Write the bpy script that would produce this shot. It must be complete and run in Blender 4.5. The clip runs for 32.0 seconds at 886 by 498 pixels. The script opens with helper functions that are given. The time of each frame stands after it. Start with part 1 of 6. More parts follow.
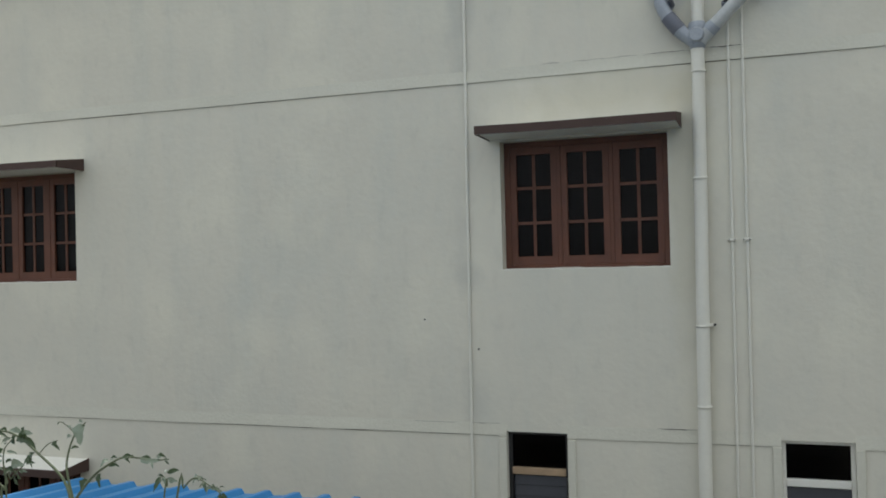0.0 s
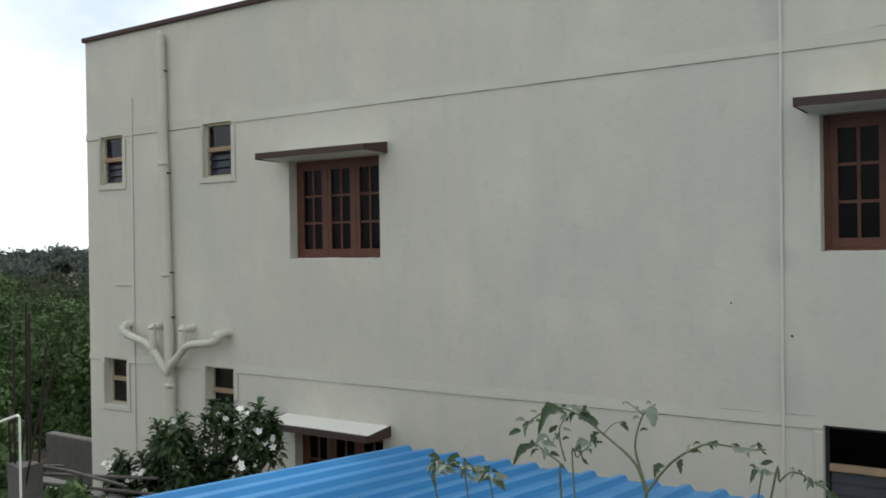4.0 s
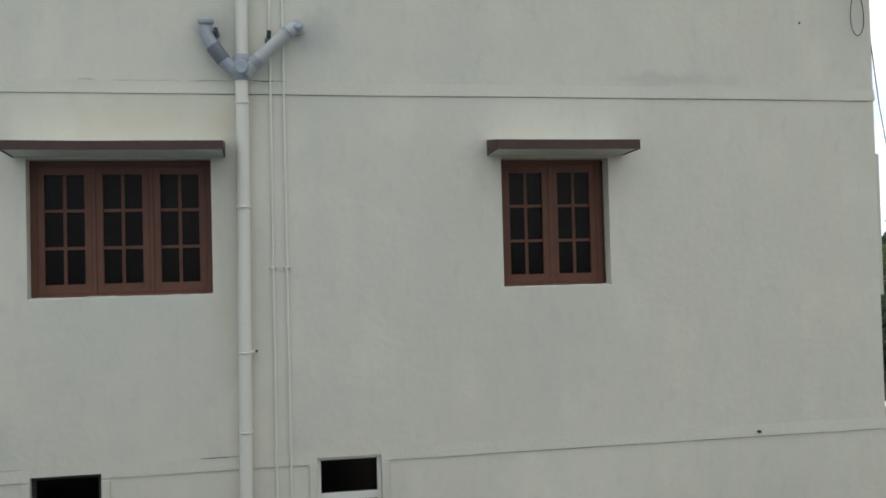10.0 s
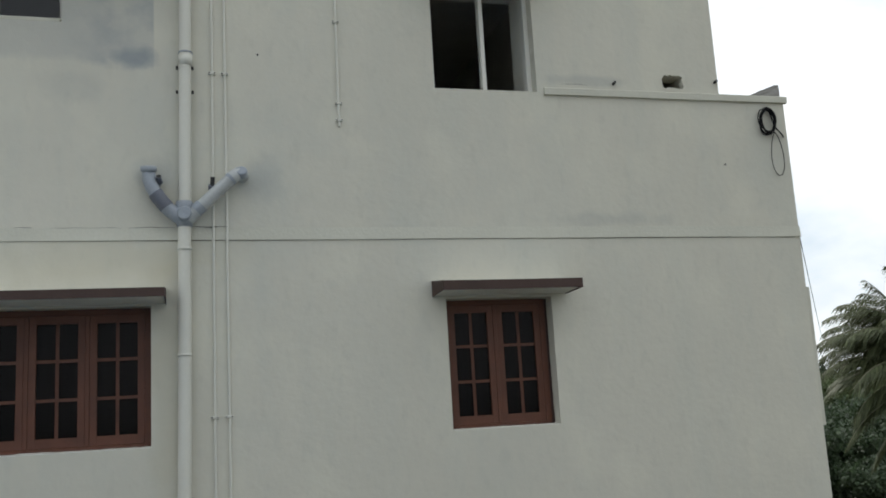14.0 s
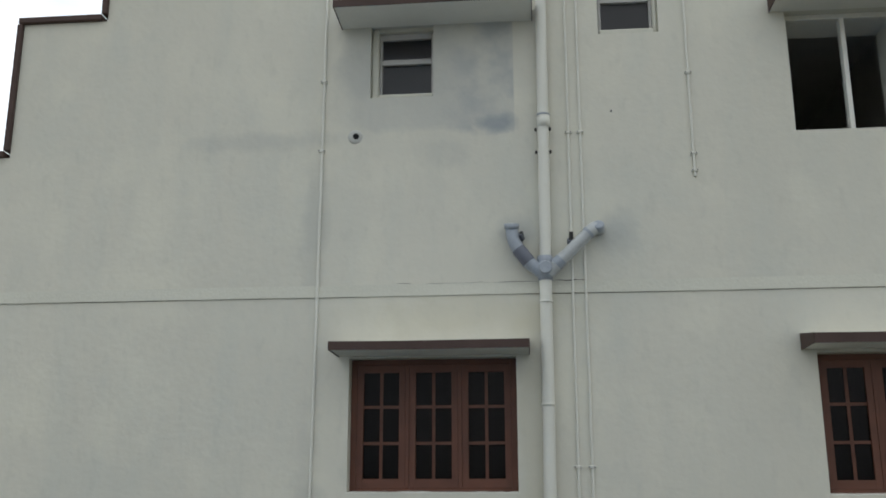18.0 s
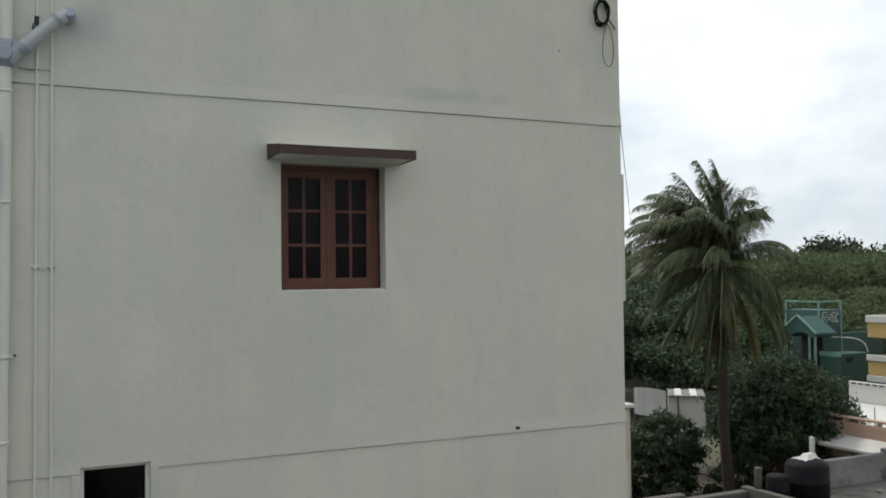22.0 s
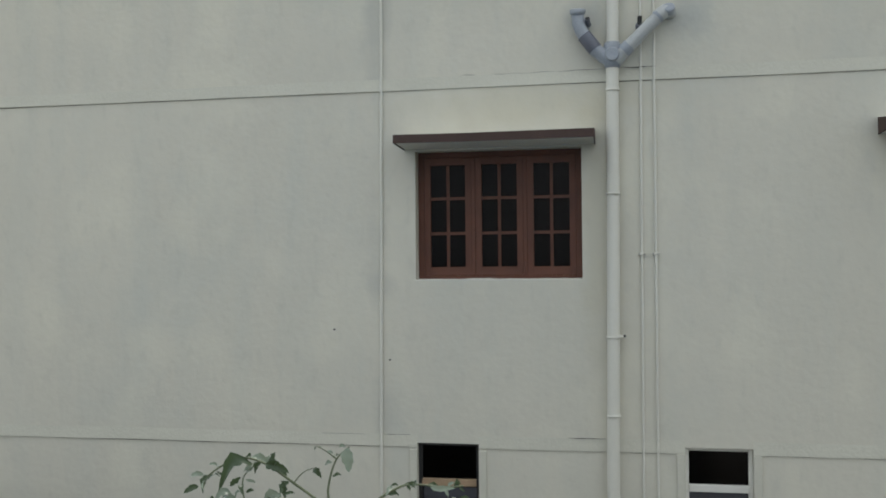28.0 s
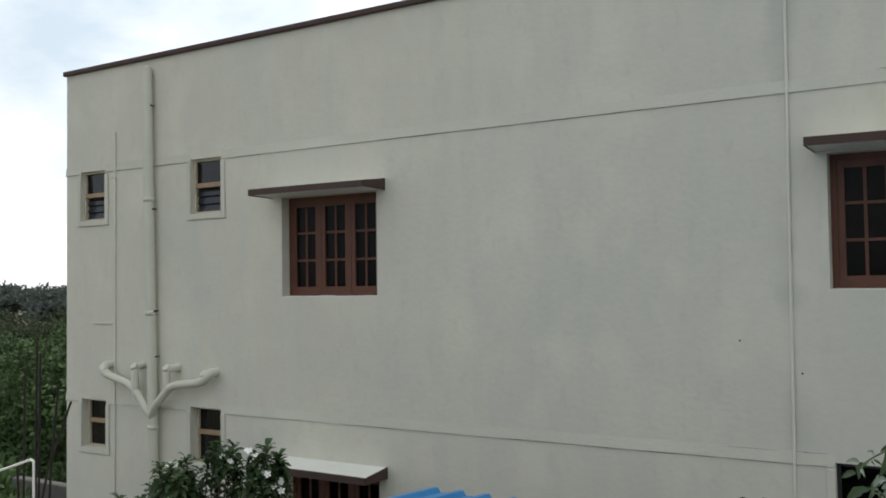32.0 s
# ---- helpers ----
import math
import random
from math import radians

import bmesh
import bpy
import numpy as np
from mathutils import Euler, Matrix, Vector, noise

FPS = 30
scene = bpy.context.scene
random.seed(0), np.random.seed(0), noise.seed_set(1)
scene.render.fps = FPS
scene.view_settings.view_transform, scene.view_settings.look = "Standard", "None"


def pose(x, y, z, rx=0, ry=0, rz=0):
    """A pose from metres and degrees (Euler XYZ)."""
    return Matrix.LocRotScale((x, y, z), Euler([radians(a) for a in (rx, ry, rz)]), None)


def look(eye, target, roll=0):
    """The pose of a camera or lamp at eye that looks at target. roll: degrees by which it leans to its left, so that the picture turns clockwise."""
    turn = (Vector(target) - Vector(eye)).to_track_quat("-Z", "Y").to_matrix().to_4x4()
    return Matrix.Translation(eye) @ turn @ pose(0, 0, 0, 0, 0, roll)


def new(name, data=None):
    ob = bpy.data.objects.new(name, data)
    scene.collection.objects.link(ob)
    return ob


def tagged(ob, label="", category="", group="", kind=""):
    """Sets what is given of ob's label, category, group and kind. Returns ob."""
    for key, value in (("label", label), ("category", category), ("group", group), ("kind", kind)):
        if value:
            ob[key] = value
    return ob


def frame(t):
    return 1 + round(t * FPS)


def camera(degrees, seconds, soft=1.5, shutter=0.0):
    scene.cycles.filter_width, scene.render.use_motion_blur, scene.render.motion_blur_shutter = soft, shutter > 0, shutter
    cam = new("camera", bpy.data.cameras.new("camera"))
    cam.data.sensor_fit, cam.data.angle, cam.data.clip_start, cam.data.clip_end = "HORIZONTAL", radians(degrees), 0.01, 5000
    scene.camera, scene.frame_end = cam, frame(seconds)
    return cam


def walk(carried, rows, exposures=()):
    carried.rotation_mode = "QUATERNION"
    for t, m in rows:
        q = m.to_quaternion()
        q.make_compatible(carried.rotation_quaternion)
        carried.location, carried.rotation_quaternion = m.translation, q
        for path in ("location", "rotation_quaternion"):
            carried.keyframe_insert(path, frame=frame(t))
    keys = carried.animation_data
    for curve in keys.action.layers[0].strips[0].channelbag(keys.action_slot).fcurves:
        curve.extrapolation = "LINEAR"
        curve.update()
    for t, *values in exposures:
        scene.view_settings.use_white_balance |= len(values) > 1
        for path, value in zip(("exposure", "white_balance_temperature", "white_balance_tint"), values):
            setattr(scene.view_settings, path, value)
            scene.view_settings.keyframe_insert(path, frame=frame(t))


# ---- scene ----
cam = camera(51.0, 32.0, soft=1.8)
PATH = [
    (0, (2.296, -8.076, 7.89), (1.628, -6.191, 7.914), -1.4),
    (0.5, (2.248, -8.065, 7.887), (1.544, -6.193, 7.912), -1.1),
    (1, (2.184, -8.046, 7.88), (1.421, -6.197, 7.905), -0.8),
    (1.5, (2.175, -8.052, 7.882), (1.319, -6.245, 7.907), -0.8),
    (2, (2.166, -8.069, 7.88), (1.198, -6.319, 7.907), -0.8),
    (2.5, (2.102, -8.127, 7.889), (1.073, -6.412, 7.914), -0.8),
    (3, (2.002, -8.162, 7.893), (0.939, -6.467, 7.906), -0.9),
    (3.5, (1.939, -8.173, 7.89), (0.832, -6.508, 7.891), -1.0),
    (5.5, (1.706, -8.246, 7.903), (0.493, -6.656, 7.885), -0.1),
    (6, (1.655, -8.212, 7.895), (0.514, -6.57, 7.893), 0.2),
    (6.5, (1.631, -8.187, 7.895), (0.593, -6.477, 7.912), 0.5),
    (7, (1.617, -8.125, 7.885), (0.743, -6.327, 7.924), 0.8),
    (7.5, (1.661, -8.144, 7.894), (0.972, -6.267, 7.933), 1.5),
    (8, (1.74, -8.159, 7.918), (1.297, -6.209, 7.954), 0.4),
    (8.5, (1.783, -8.078, 7.907), (1.59, -6.088, 7.953), -0.3),
    (9, (1.785, -8.04, 7.878), (1.848, -6.043, 7.936), -0.9),
    (9.5, (1.968, -8.08, 7.861), (2.177, -6.093, 7.927), -1.1),
    (10, (1.913, -8.12, 7.914), (2.291, -6.157, 7.967), -1.5),
    (10.5, (1.815, -8.026, 7.934), (2.315, -6.09, 7.985), -1.8),
    (11, (1.864, -8.031, 7.917), (2.416, -6.11, 7.979), -2.2),
    (11.5, (1.868, -8.033, 7.951), (2.438, -6.117, 8.026), -2.5),
    (12, (1.802, -7.983, 7.983), (2.388, -6.074, 8.091), -2.7),
    (12.5, (1.802, -8.014, 7.956), (2.387, -6.109, 8.12), -3.0),
    (13, (1.803, -8.064, 7.97), (2.383, -6.162, 8.187), -3.2),
    (13.5, (1.796, -8.052, 7.92), (2.358, -6.154, 8.205), -3.3),
    (15.5, (1.791, -8.085, 7.975), (2.091, -6.175, 8.49), -2.2),
    (16, (1.806, -8.06, 7.982), (1.998, -6.153, 8.553), -1.4),
    (16.5, (1.724, -8.034, 7.987), (1.836, -6.127, 8.58), -0.9),
    (17, (1.666, -8.026, 7.967), (1.683, -6.113, 8.552), -0.4),
    (17.5, (1.596, -8.057, 7.939), (1.526, -6.134, 8.483), -0.2),
    (18, (1.614, -8.145, 7.932), (1.43, -6.21, 8.406), -0.1),
    (18.5, (1.656, -8.202, 7.888), (1.359, -6.269, 8.307), -0.2),
    (19, (1.557, -8.259, 7.869), (1.233, -6.318, 8.228), -0.5),
    (19.5, (1.696, -8.218, 7.896), (1.395, -6.263, 8.193), -0.7),
    (20, (1.761, -8.128, 7.909), (1.619, -6.147, 8.147), -1.2),
    (20.5, (1.664, -8.07, 7.962), (1.796, -6.082, 8.132), -1.6),
    (21, (1.587, -8.166, 7.972), (2.008, -6.213, 8.076), -1.5),
    (21.5, (1.64, -8.154, 7.979), (2.283, -6.261, 8.036), -1.1),
    (22, (1.685, -8.224, 7.885), (2.555, -6.424, 7.945), -0.7),
    (22.5, (1.849, -8.123, 7.856), (2.89, -6.417, 7.926), -0.6),
    (23, (1.994, -8.085, 7.853), (3.141, -6.448, 7.926), -0.4),
    (23.5, (2.019, -8.105, 7.854), (3.199, -6.492, 7.926), -0.6),
    (24, (2.073, -8.098, 7.843), (3.222, -6.463, 7.911), -0.9),
    (24.5, (2.083, -8.095, 7.824), (3.137, -6.396, 7.888), -1.2),
    (25, (1.92, -8.136, 7.809), (2.787, -6.334, 7.873), -1.7),
    (25.5, (1.927, -8.256, 7.77), (2.553, -6.358, 7.836), -1.9),
    (27.5, (1.727, -8.14, 7.894), (1.594, -6.145, 7.93), -0.3),
    (28, (1.738, -8.162, 7.903), (1.379, -6.195, 7.942), -0.5),
    (28.5, (1.78, -8.188, 7.909), (1.205, -6.273, 7.949), -1.8),
    (29, (1.802, -8.229, 7.918), (1.04, -6.38, 7.955), -2.2),
    (29.5, (1.769, -8.214, 7.911), (0.897, -6.415, 7.947), -2.3),
    (30, (1.71, -8.251, 7.921), (0.776, -6.483, 7.955), -2.1),
    (30.5, (1.646, -8.288, 7.926), (0.671, -6.542, 7.963), -1.8),
    (31, (1.569, -8.324, 7.93), (0.558, -6.598, 7.974), -1.6),
    (31.5, (1.528, -8.352, 7.937), (0.483, -6.647, 7.991), -1.5),
    (32, (1.428, -8.388, 7.886), (0.363, -6.7, 7.960), -0.8),
]
walk(cam, [(t, look(eye, target, roll)) for t, eye, target, roll in PATH],
     [(0, -0.02), (1, 0.03), (3, 0.0), (5.5, -0.18), (6, -0.2), (7, -0.12), (8, -0.03), (10, 0.06), (11, -0.04), (12, -0.1), (13, -0.2), (15.5, -0.06), (17, -0.02), (18, -0.04), (19, -0.16), (20, -0.08), (21, 0.06),
      (22, -0.22), (23, -0.5), (24, -0.56), (25, -0.45), (25.5, -0.28), (27.5, 0.02), (28, 0.02), (30, 0.0), (31, -0.04), (32, -0.16)])

# ---- light ----
SUN_EL, SUN_AZ = 56.0, -14.0   # azimuth from +y towards +x
world = bpy.data.worlds.new("world")
scene.world = world
world.use_nodes = True
wn, wl = world.node_tree.nodes, world.node_tree.links
wn.clear()
w_out, w_bg = wn.new("ShaderNodeOutputWorld"), wn.new("ShaderNodeBackground")
w_sky = wn.new("ShaderNodeTexSky")
w_sky.sky_type, w_sky.sun_disc = "NISHITA", False
w_sky.sun_elevation, w_sky.sun_rotation = radians(SUN_EL), radians(SUN_AZ)
w_sky.air_density, w_sky.dust_density = 1.0, 1.5
w_co = wn.new("ShaderNodeTexCoord")
w_map = wn.new("ShaderNodeMapping")
w_map.inputs["Scale"].default_value = (1.5, 1.5, 3.0)
w_n1 = wn.new("ShaderNodeTexNoise")
w_n1.inputs["Scale"].default_value, w_n1.inputs["Detail"].default_value = 2.1, 8.0
w_n1.inputs["Roughness"].default_value = 0.55
w_ramp = wn.new("ShaderNodeValToRGB")
w_ramp.color_ramp.elements[0].position, w_ramp.color_ramp.elements[1].position = 0.36, 0.63
w_ramp.color_ramp.elements[0].color = (6.9, 8.0, 8.9, 1)
w_ramp.color_ramp.elements[1].color = (12.4, 12.6, 12.6, 1)
w_mix = wn.new("ShaderNodeMix")
w_mix.data_type = "RGBA"
w_mix.inputs["Factor"].default_value = 0.88
wl.new(w_co.outputs["Generated"], w_map.inputs["Vector"])
wl.new(w_map.outputs["Vector"], w_n1.inputs["Vector"])
wl.new(w_n1.outputs["Fac"], w_ramp.inputs["Fac"])
wl.new(w_sky.outputs["Color"], w_mix.inputs["A"])
# thin cloud is brighter round the hidden sun
w_dot, w_gain, w_mul = wn.new("ShaderNodeVectorMath"), wn.new("ShaderNodeMapRange"), wn.new("ShaderNodeVectorMath")
w_dot.operation, w_mul.operation = "DOT_PRODUCT", "SCALE"
w_dot.inputs[1].default_value = (math.sin(radians(SUN_AZ)) * math.cos(radians(SUN_EL)), math.cos(radians(SUN_AZ)) * math.cos(radians(SUN_EL)), math.sin(radians(SUN_EL)))
w_gain.inputs["From Min"].default_value, w_gain.inputs["From Max"].default_value = -0.1, 0.75
w_gain.inputs["To Min"].default_value, w_gain.inputs["To Max"].default_value = 0.95, 1.30
wl.new(w_co.outputs["Generated"], w_dot.inputs[0])
wl.new(w_dot.outputs["Value"], w_gain.inputs["Value"])
wl.new(w_ramp.outputs["Color"], w_mul.inputs[0])
wl.new(w_gain.outputs["Result"], w_mul.inputs["Scale"])
wl.new(w_mul.outputs["Vector"], w_mix.inputs["B"])
wl.new(w_mix.outputs["Result"], w_bg.inputs["Color"])
wl.new(w_bg.outputs["Background"], w_out.inputs["Surface"])
w_bg.inputs["Strength"].default_value = 0.10
sun = new("sun", bpy.data.lights.new("sun", "SUN"))
sun.data.energy, sun.data.angle, sun.data.color = 2.4, radians(3.0), (1.0, 0.95, 0.88)
_a, _e = radians(SUN_AZ), radians(SUN_EL)
sun.matrix_basis = look((0, 0, 30), (-math.sin(_a) * math.cos(_e), -math.cos(_a) * math.cos(_e), 30 - math.sin(_e)))


# ---- materials ----
def mat(name, colour, rough=0.7, metal=0.0, vary=0.12, scale=3.0, fine=60.0, bump=0.0, bump_scale=80.0, stain=None, stain_amount=0.0, stain_scale=0.8, spec=0.5, per_object=0.0, island=0.0):
    """A procedural surface: a base colour with broad and fine variation, optional stains and fine relief."""
    m = bpy.data.materials.new(name)
    m.use_nodes = True
    n, l = m.node_tree.nodes, m.node_tree.links
    b = n["Principled BSDF"]
    b.inputs["Roughness"].default_value, b.inputs["Metallic"].default_value = rough, metal
    b.inputs["Specular IOR Level"].default_value = spec
    co = n.new("ShaderNodeTexCoord")
    geo = n.new("ShaderNodeNewGeometry")
    big, small = n.new("ShaderNodeTexNoise"), n.new("ShaderNodeTexNoise")
    for t, s, d in ((big, scale, 4.0), (small, fine, 2.0)):
        t.inputs["Scale"].default_value, t.inputs["Detail"].default_value = s, d
        l.new(geo.outputs["Position"], t.inputs["Vector"])
    add = n.new("ShaderNodeMath")
    add.operation = "MULTIPLY_ADD"
    add.inputs[1].default_value = 0.45
    l.new(small.outputs["Fac"], add.inputs[0])
    l.new(big.outputs["Fac"], add.inputs[2])
    last = add.outputs[0]
    if per_object:
        info = n.new("ShaderNodeObjectInfo")
        a2 = n.new("ShaderNodeMath")
        a2.operation = "MULTIPLY_ADD"
        a2.inputs[1].default_value = per_object
        l.new(info.outputs["Random"], a2.inputs[0])
        l.new(last, a2.inputs[2])
        last = a2.outputs[0]
    if island:
        a3 = n.new("ShaderNodeMath")
        a3.operation = "MULTIPLY_ADD"
        a3.inputs[1].default_value = island
        l.new(geo.outputs["Random Per Island"], a3.inputs[0])
        l.new(last, a3.inputs[2])
        last = a3.outputs[0]
    span = n.new("ShaderNodeMapRange")
    off = 0.5 * (per_object + island)
    span.inputs["From Min"].default_value, span.inputs["From Max"].default_value = 0.35 + off * 0.4, 1.1 + off * 1.4
    span.inputs["To Min"].default_value, span.inputs["To Max"].default_value = 1 - vary, 1 + vary
    l.new(last, span.inputs["Value"])
    mul = n.new("ShaderNodeMix")
    mul.data_type, mul.blend_type = "RGBA", "MULTIPLY"
    mul.inputs["Factor"].default_value = 1.0
    mul.inputs["A"].default_value = colour
    l.new(span.outputs["Result"], mul.inputs["B"])
    out = mul.outputs["Result"]
    if stain:
        st = n.new("ShaderNodeTexNoise")
        st.inputs["Scale"].default_value, st.inputs["Detail"].default_value = stain_scale, 6.0
        st.inputs["Roughness"].default_value = 0.62
        l.new(geo.outputs["Position"], st.inputs["Vector"])
        r = n.new("ShaderNodeMapRange")
        r.inputs["From Min"].default_value, r.inputs["From Max"].default_value = 0.52, 0.72
        r.inputs["To Max"].default_value = stain_amount
        l.new(st.outputs["Fac"], r.inputs["Value"])
        mx = n.new("ShaderNodeMix")
        mx.data_type = "RGBA"
        mx.inputs["B"].default_value = stain
        l.new(r.outputs["Result"], mx.inputs["Factor"])
        l.new(out, mx.inputs["A"])
        out = mx.outputs["Result"]
    l.new(out, b.inputs["Base Color"])
    if bump:
        bt, bn = n.new("ShaderNodeTexNoise"), n.new("ShaderNodeBump")
        bt.inputs["Scale"].default_value, bt.inputs["Detail"].default_value = bump_scale, 4.0
        bn.inputs["Strength"].default_value, bn.inputs["Distance"].default_value = 1.0, bump
        l.new(geo.outputs["Position"], bt.inputs["Vector"])
        l.new(bt.outputs["Fac"], bn.inputs["Height"])
        l.new(bn.outputs["Normal"], b.inputs["Normal"])
    return m


def wall_mat(name, colour, stains):
    """Limewashed plaster: mottled, streaked downwards, with stains at the places where the wall has them."""
    m = mat(name, colour, 0.9, vary=0.05, scale=0.45, fine=7, bump=0.003, bump_scale=16, stain=(0.47, 0.505, 0.475, 1), stain_amount=0.36, stain_scale=0.55, spec=0.2)
    n, l = m.node_tree.nodes, m.node_tree.links
    b = n["Principled BSDF"]
    out = b.inputs["Base Color"].links[0].from_socket
    geo = n.new("ShaderNodeNewGeometry")

    def layer(fac, tint):
        mx = n.new("ShaderNodeMix")
        mx.data_type = "RGBA"
        mx.inputs["B"].default_value = tint
        l.new(fac, mx.inputs["Factor"])
        l.new(layer.out, mx.inputs["A"])
        layer.out = mx.outputs["Result"]

    layer.out = out

    def noise_at(scale_vec, scale, detail, lo, hi, top):
        mp, t, r = n.new("ShaderNodeMapping"), n.new("ShaderNodeTexNoise"), n.new("ShaderNodeMapRange")
        mp.inputs["Scale"].default_value = scale_vec
        t.inputs["Scale"].default_value, t.inputs["Detail"].default_value = scale, detail
        r.inputs["From Min"].default_value, r.inputs["From Max"].default_value, r.inputs["To Max"].default_value = lo, hi, top
        l.new(geo.outputs["Position"], mp.inputs["Vector"])
        l.new(mp.outputs["Vector"], t.inputs["Vector"])
        l.new(t.outputs["Fac"], r.inputs["Value"])
        return r.outputs["Result"]

    layer(noise_at((3.2, 1, 0.35), 1.0, 5.0, 0.46, 0.70, 0.22), (0.50, 0.53, 0.485, 1))
    layer(noise_at((1.3, 1, 1.0), 1.0, 6.0, 0.50, 0.68, 0.40), (0.73, 0.705, 0.585, 1))
    layer(noise_at((9, 1, 5), 1.0, 3.0, 0.56, 0.72, 0.16), (0.42, 0.42, 0.37, 1))
    # cement skim round the toilet window: sharp along its right edge, fading out to the left and below
    sep = n.new("ShaderNodeSeparateXYZ")
    l.new(geo.outputs["Position"], sep.inputs["Vector"])
    blot = n.new("ShaderNodeTexNoise")
    blot.inputs["Scale"].default_value, blot.inputs["Detail"].default_value = 3.4, 7.0
    l.new(geo.outputs["Position"], blot.inputs["Vector"])

    def ramp(value, a, b, jitter=0.0):
        if jitter:
            ma = n.new("ShaderNodeMath")
            ma.operation = "MULTIPLY_ADD"
            ma.inputs[1].default_value = jitter
            l.new(blot.outputs["Fac"], ma.inputs[0])
            l.new(value, ma.inputs[2])
            value = ma.outputs[0]
        r = n.new("ShaderNodeMapRange")
        r.inputs["From Min"].default_value, r.inputs["From Max"].default_value = a, b
        l.new(value, r.inputs["Value"])
        return r.outputs["Result"]

    def times(*values):
        out = values[0]
        for v in values[1:]:
            m2 = n.new("ShaderNodeMath")
            m2.operation = "MULTIPLY"
            l.new(out, m2.inputs[0])
            if isinstance(v, float):
                m2.inputs[1].default_value = v
            else:
                l.new(v, m2.inputs[1])
            out = m2.outputs[0]
        return out

    edge, below, above = ramp(sep.outputs["X"], 1.520, 1.508, 0.012), ramp(sep.outputs["Z"], 11.18, 11.27, 0.3), ramp(sep.outputs["Z"], 12.32, 12.18)
    layer(times(edge, below, above, ramp(sep.outputs["X"], 0.0, 0.35, 0.4), 0.45), (0.43, 0.44, 0.42, 1))
    layer(times(edge, below, above, ramp(sep.outputs["X"], 0.95, 1.6, 0.5), ramp(blot.outputs["Fac"], 0.40, 0.62), 0.6), (0.31, 0.335, 0.35, 1))
    for cx, cz, w, h, amount, tint in stains:
        sub, div, ln = n.new("ShaderNodeVectorMath"), n.new("ShaderNodeVectorMath"), n.new("ShaderNodeVectorMath")
        sub.operation, div.operation, ln.operation = "SUBTRACT", "DIVIDE", "LENGTH"
        sub.inputs[1].default_value, div.inputs[1].default_value = (cx, 0, cz), (w, 1, h)
        l.new(geo.outputs["Position"], sub.inputs[0])
        l.new(sub.outputs["Vector"], div.inputs[0])
        l.new(div.outputs["Vector"], ln.inputs[0])
        t, ad, r = n.new("ShaderNodeTexNoise"), n.new("ShaderNodeMath"), n.new("ShaderNodeMapRange")
        t.inputs["Scale"].default_value, t.inputs["Detail"].default_value = 3.2, 6.0
        l.new(geo.outputs["Position"], t.inputs["Vector"])
        ad.operation = "MULTIPLY_ADD"
        ad.inputs[1].default_value = 1.7
        l.new(t.outputs["Fac"], ad.inputs[0])
        l.new(ln.outputs["Value"], ad.inputs[2])
        r.inputs["From Min"].default_value, r.inputs["From Max"].default_value = 1.95, 1.25
        r.inputs["To Min"].default_value, r.inputs["To Max"].default_value = 0.0, amount
        l.new(ad.outputs[0], r.inputs["Value"])
        layer(r.outputs["Result"], tint)
    l.new(layer.out, b.inputs["Base Color"])
    return m


GREY, BLUE_GREY, WARM = (0.40, 0.41, 0.385, 1), (0.28, 0.31, 0.33, 1), (0.52, 0.49, 0.37, 1)
M_PLASTER = wall_mat("cream_plaster", (0.615, 0.595, 0.512, 1), (
    (1.36, 11.12, 0.20, 0.10, 0.7, BLUE_GREY), (0.02, 11.7, 0.22, 0.5, 0.5, GREY),
    (0.85, 10.85, 0.30, 0.16, 0.26, GREY), (2.38, 10.05, 0.22, 0.22, 0.34, BLUE_GREY), (1.50, 10.07, 0.16, 0.18, 0.36, BLUE_GREY), (-0.9, 11.02, 0.95, 0.11, 0.36, GREY),
    (-0.36, 10.2, 0.13, 0.9, 0.36, GREY), (-0.38, 8.0, 0.10, 0.55, 0.25, GREY), (-0.30, 7.75, 0.12, 0.16, 0.25, GREY), (1.1, 9.35, 1.3, 0.22, 0.35, WARM),
    (-0.3, 6.62, 0.14, 0.30, 0.2, GREY), (5.6, 11.08, 0.5, 0.07, 0.5, GREY), (5.7, 9.68, 0.7, 0.08, 0.35, GREY), (1.6, 8.2, 0.16, 1.4, 0.35, WARM)))
M_BAND = mat("cream_band", (0.575, 0.565, 0.485, 1), 0.9, vary=0.08, scale=1.5, fine=30, bump=0.003, bump_scale=40, spec=0.2)
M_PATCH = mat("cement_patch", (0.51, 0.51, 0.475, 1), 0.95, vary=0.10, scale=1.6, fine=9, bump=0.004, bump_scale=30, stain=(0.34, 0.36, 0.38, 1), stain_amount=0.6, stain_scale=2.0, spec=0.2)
M_BROWN = mat("brown_paint", (0.060, 0.034, 0.027, 1), 0.75, vary=0.2, scale=4, fine=70, bump=0.002)
M_SOFFIT = mat("white_soffit", (0.74, 0.73, 0.67, 1), 0.9, vary=0.06, scale=3, fine=40, bump=0.002)
M_WOOD = mat("varnished_wood", (0.108, 0.036, 0.018, 1), 0.55, vary=0.3, scale=6, fine=90, bump=0.001, bump_scale=160)
M_WOOD_OLD = mat("weathered_wood", (0.34, 0.24, 0.15, 1), 0.75, vary=0.25, scale=8, fine=90, bump=0.001)
M_WHITE = mat("white_paint", (0.70, 0.69, 0.64, 1), 0.6, vary=0.06, scale=6, fine=60)
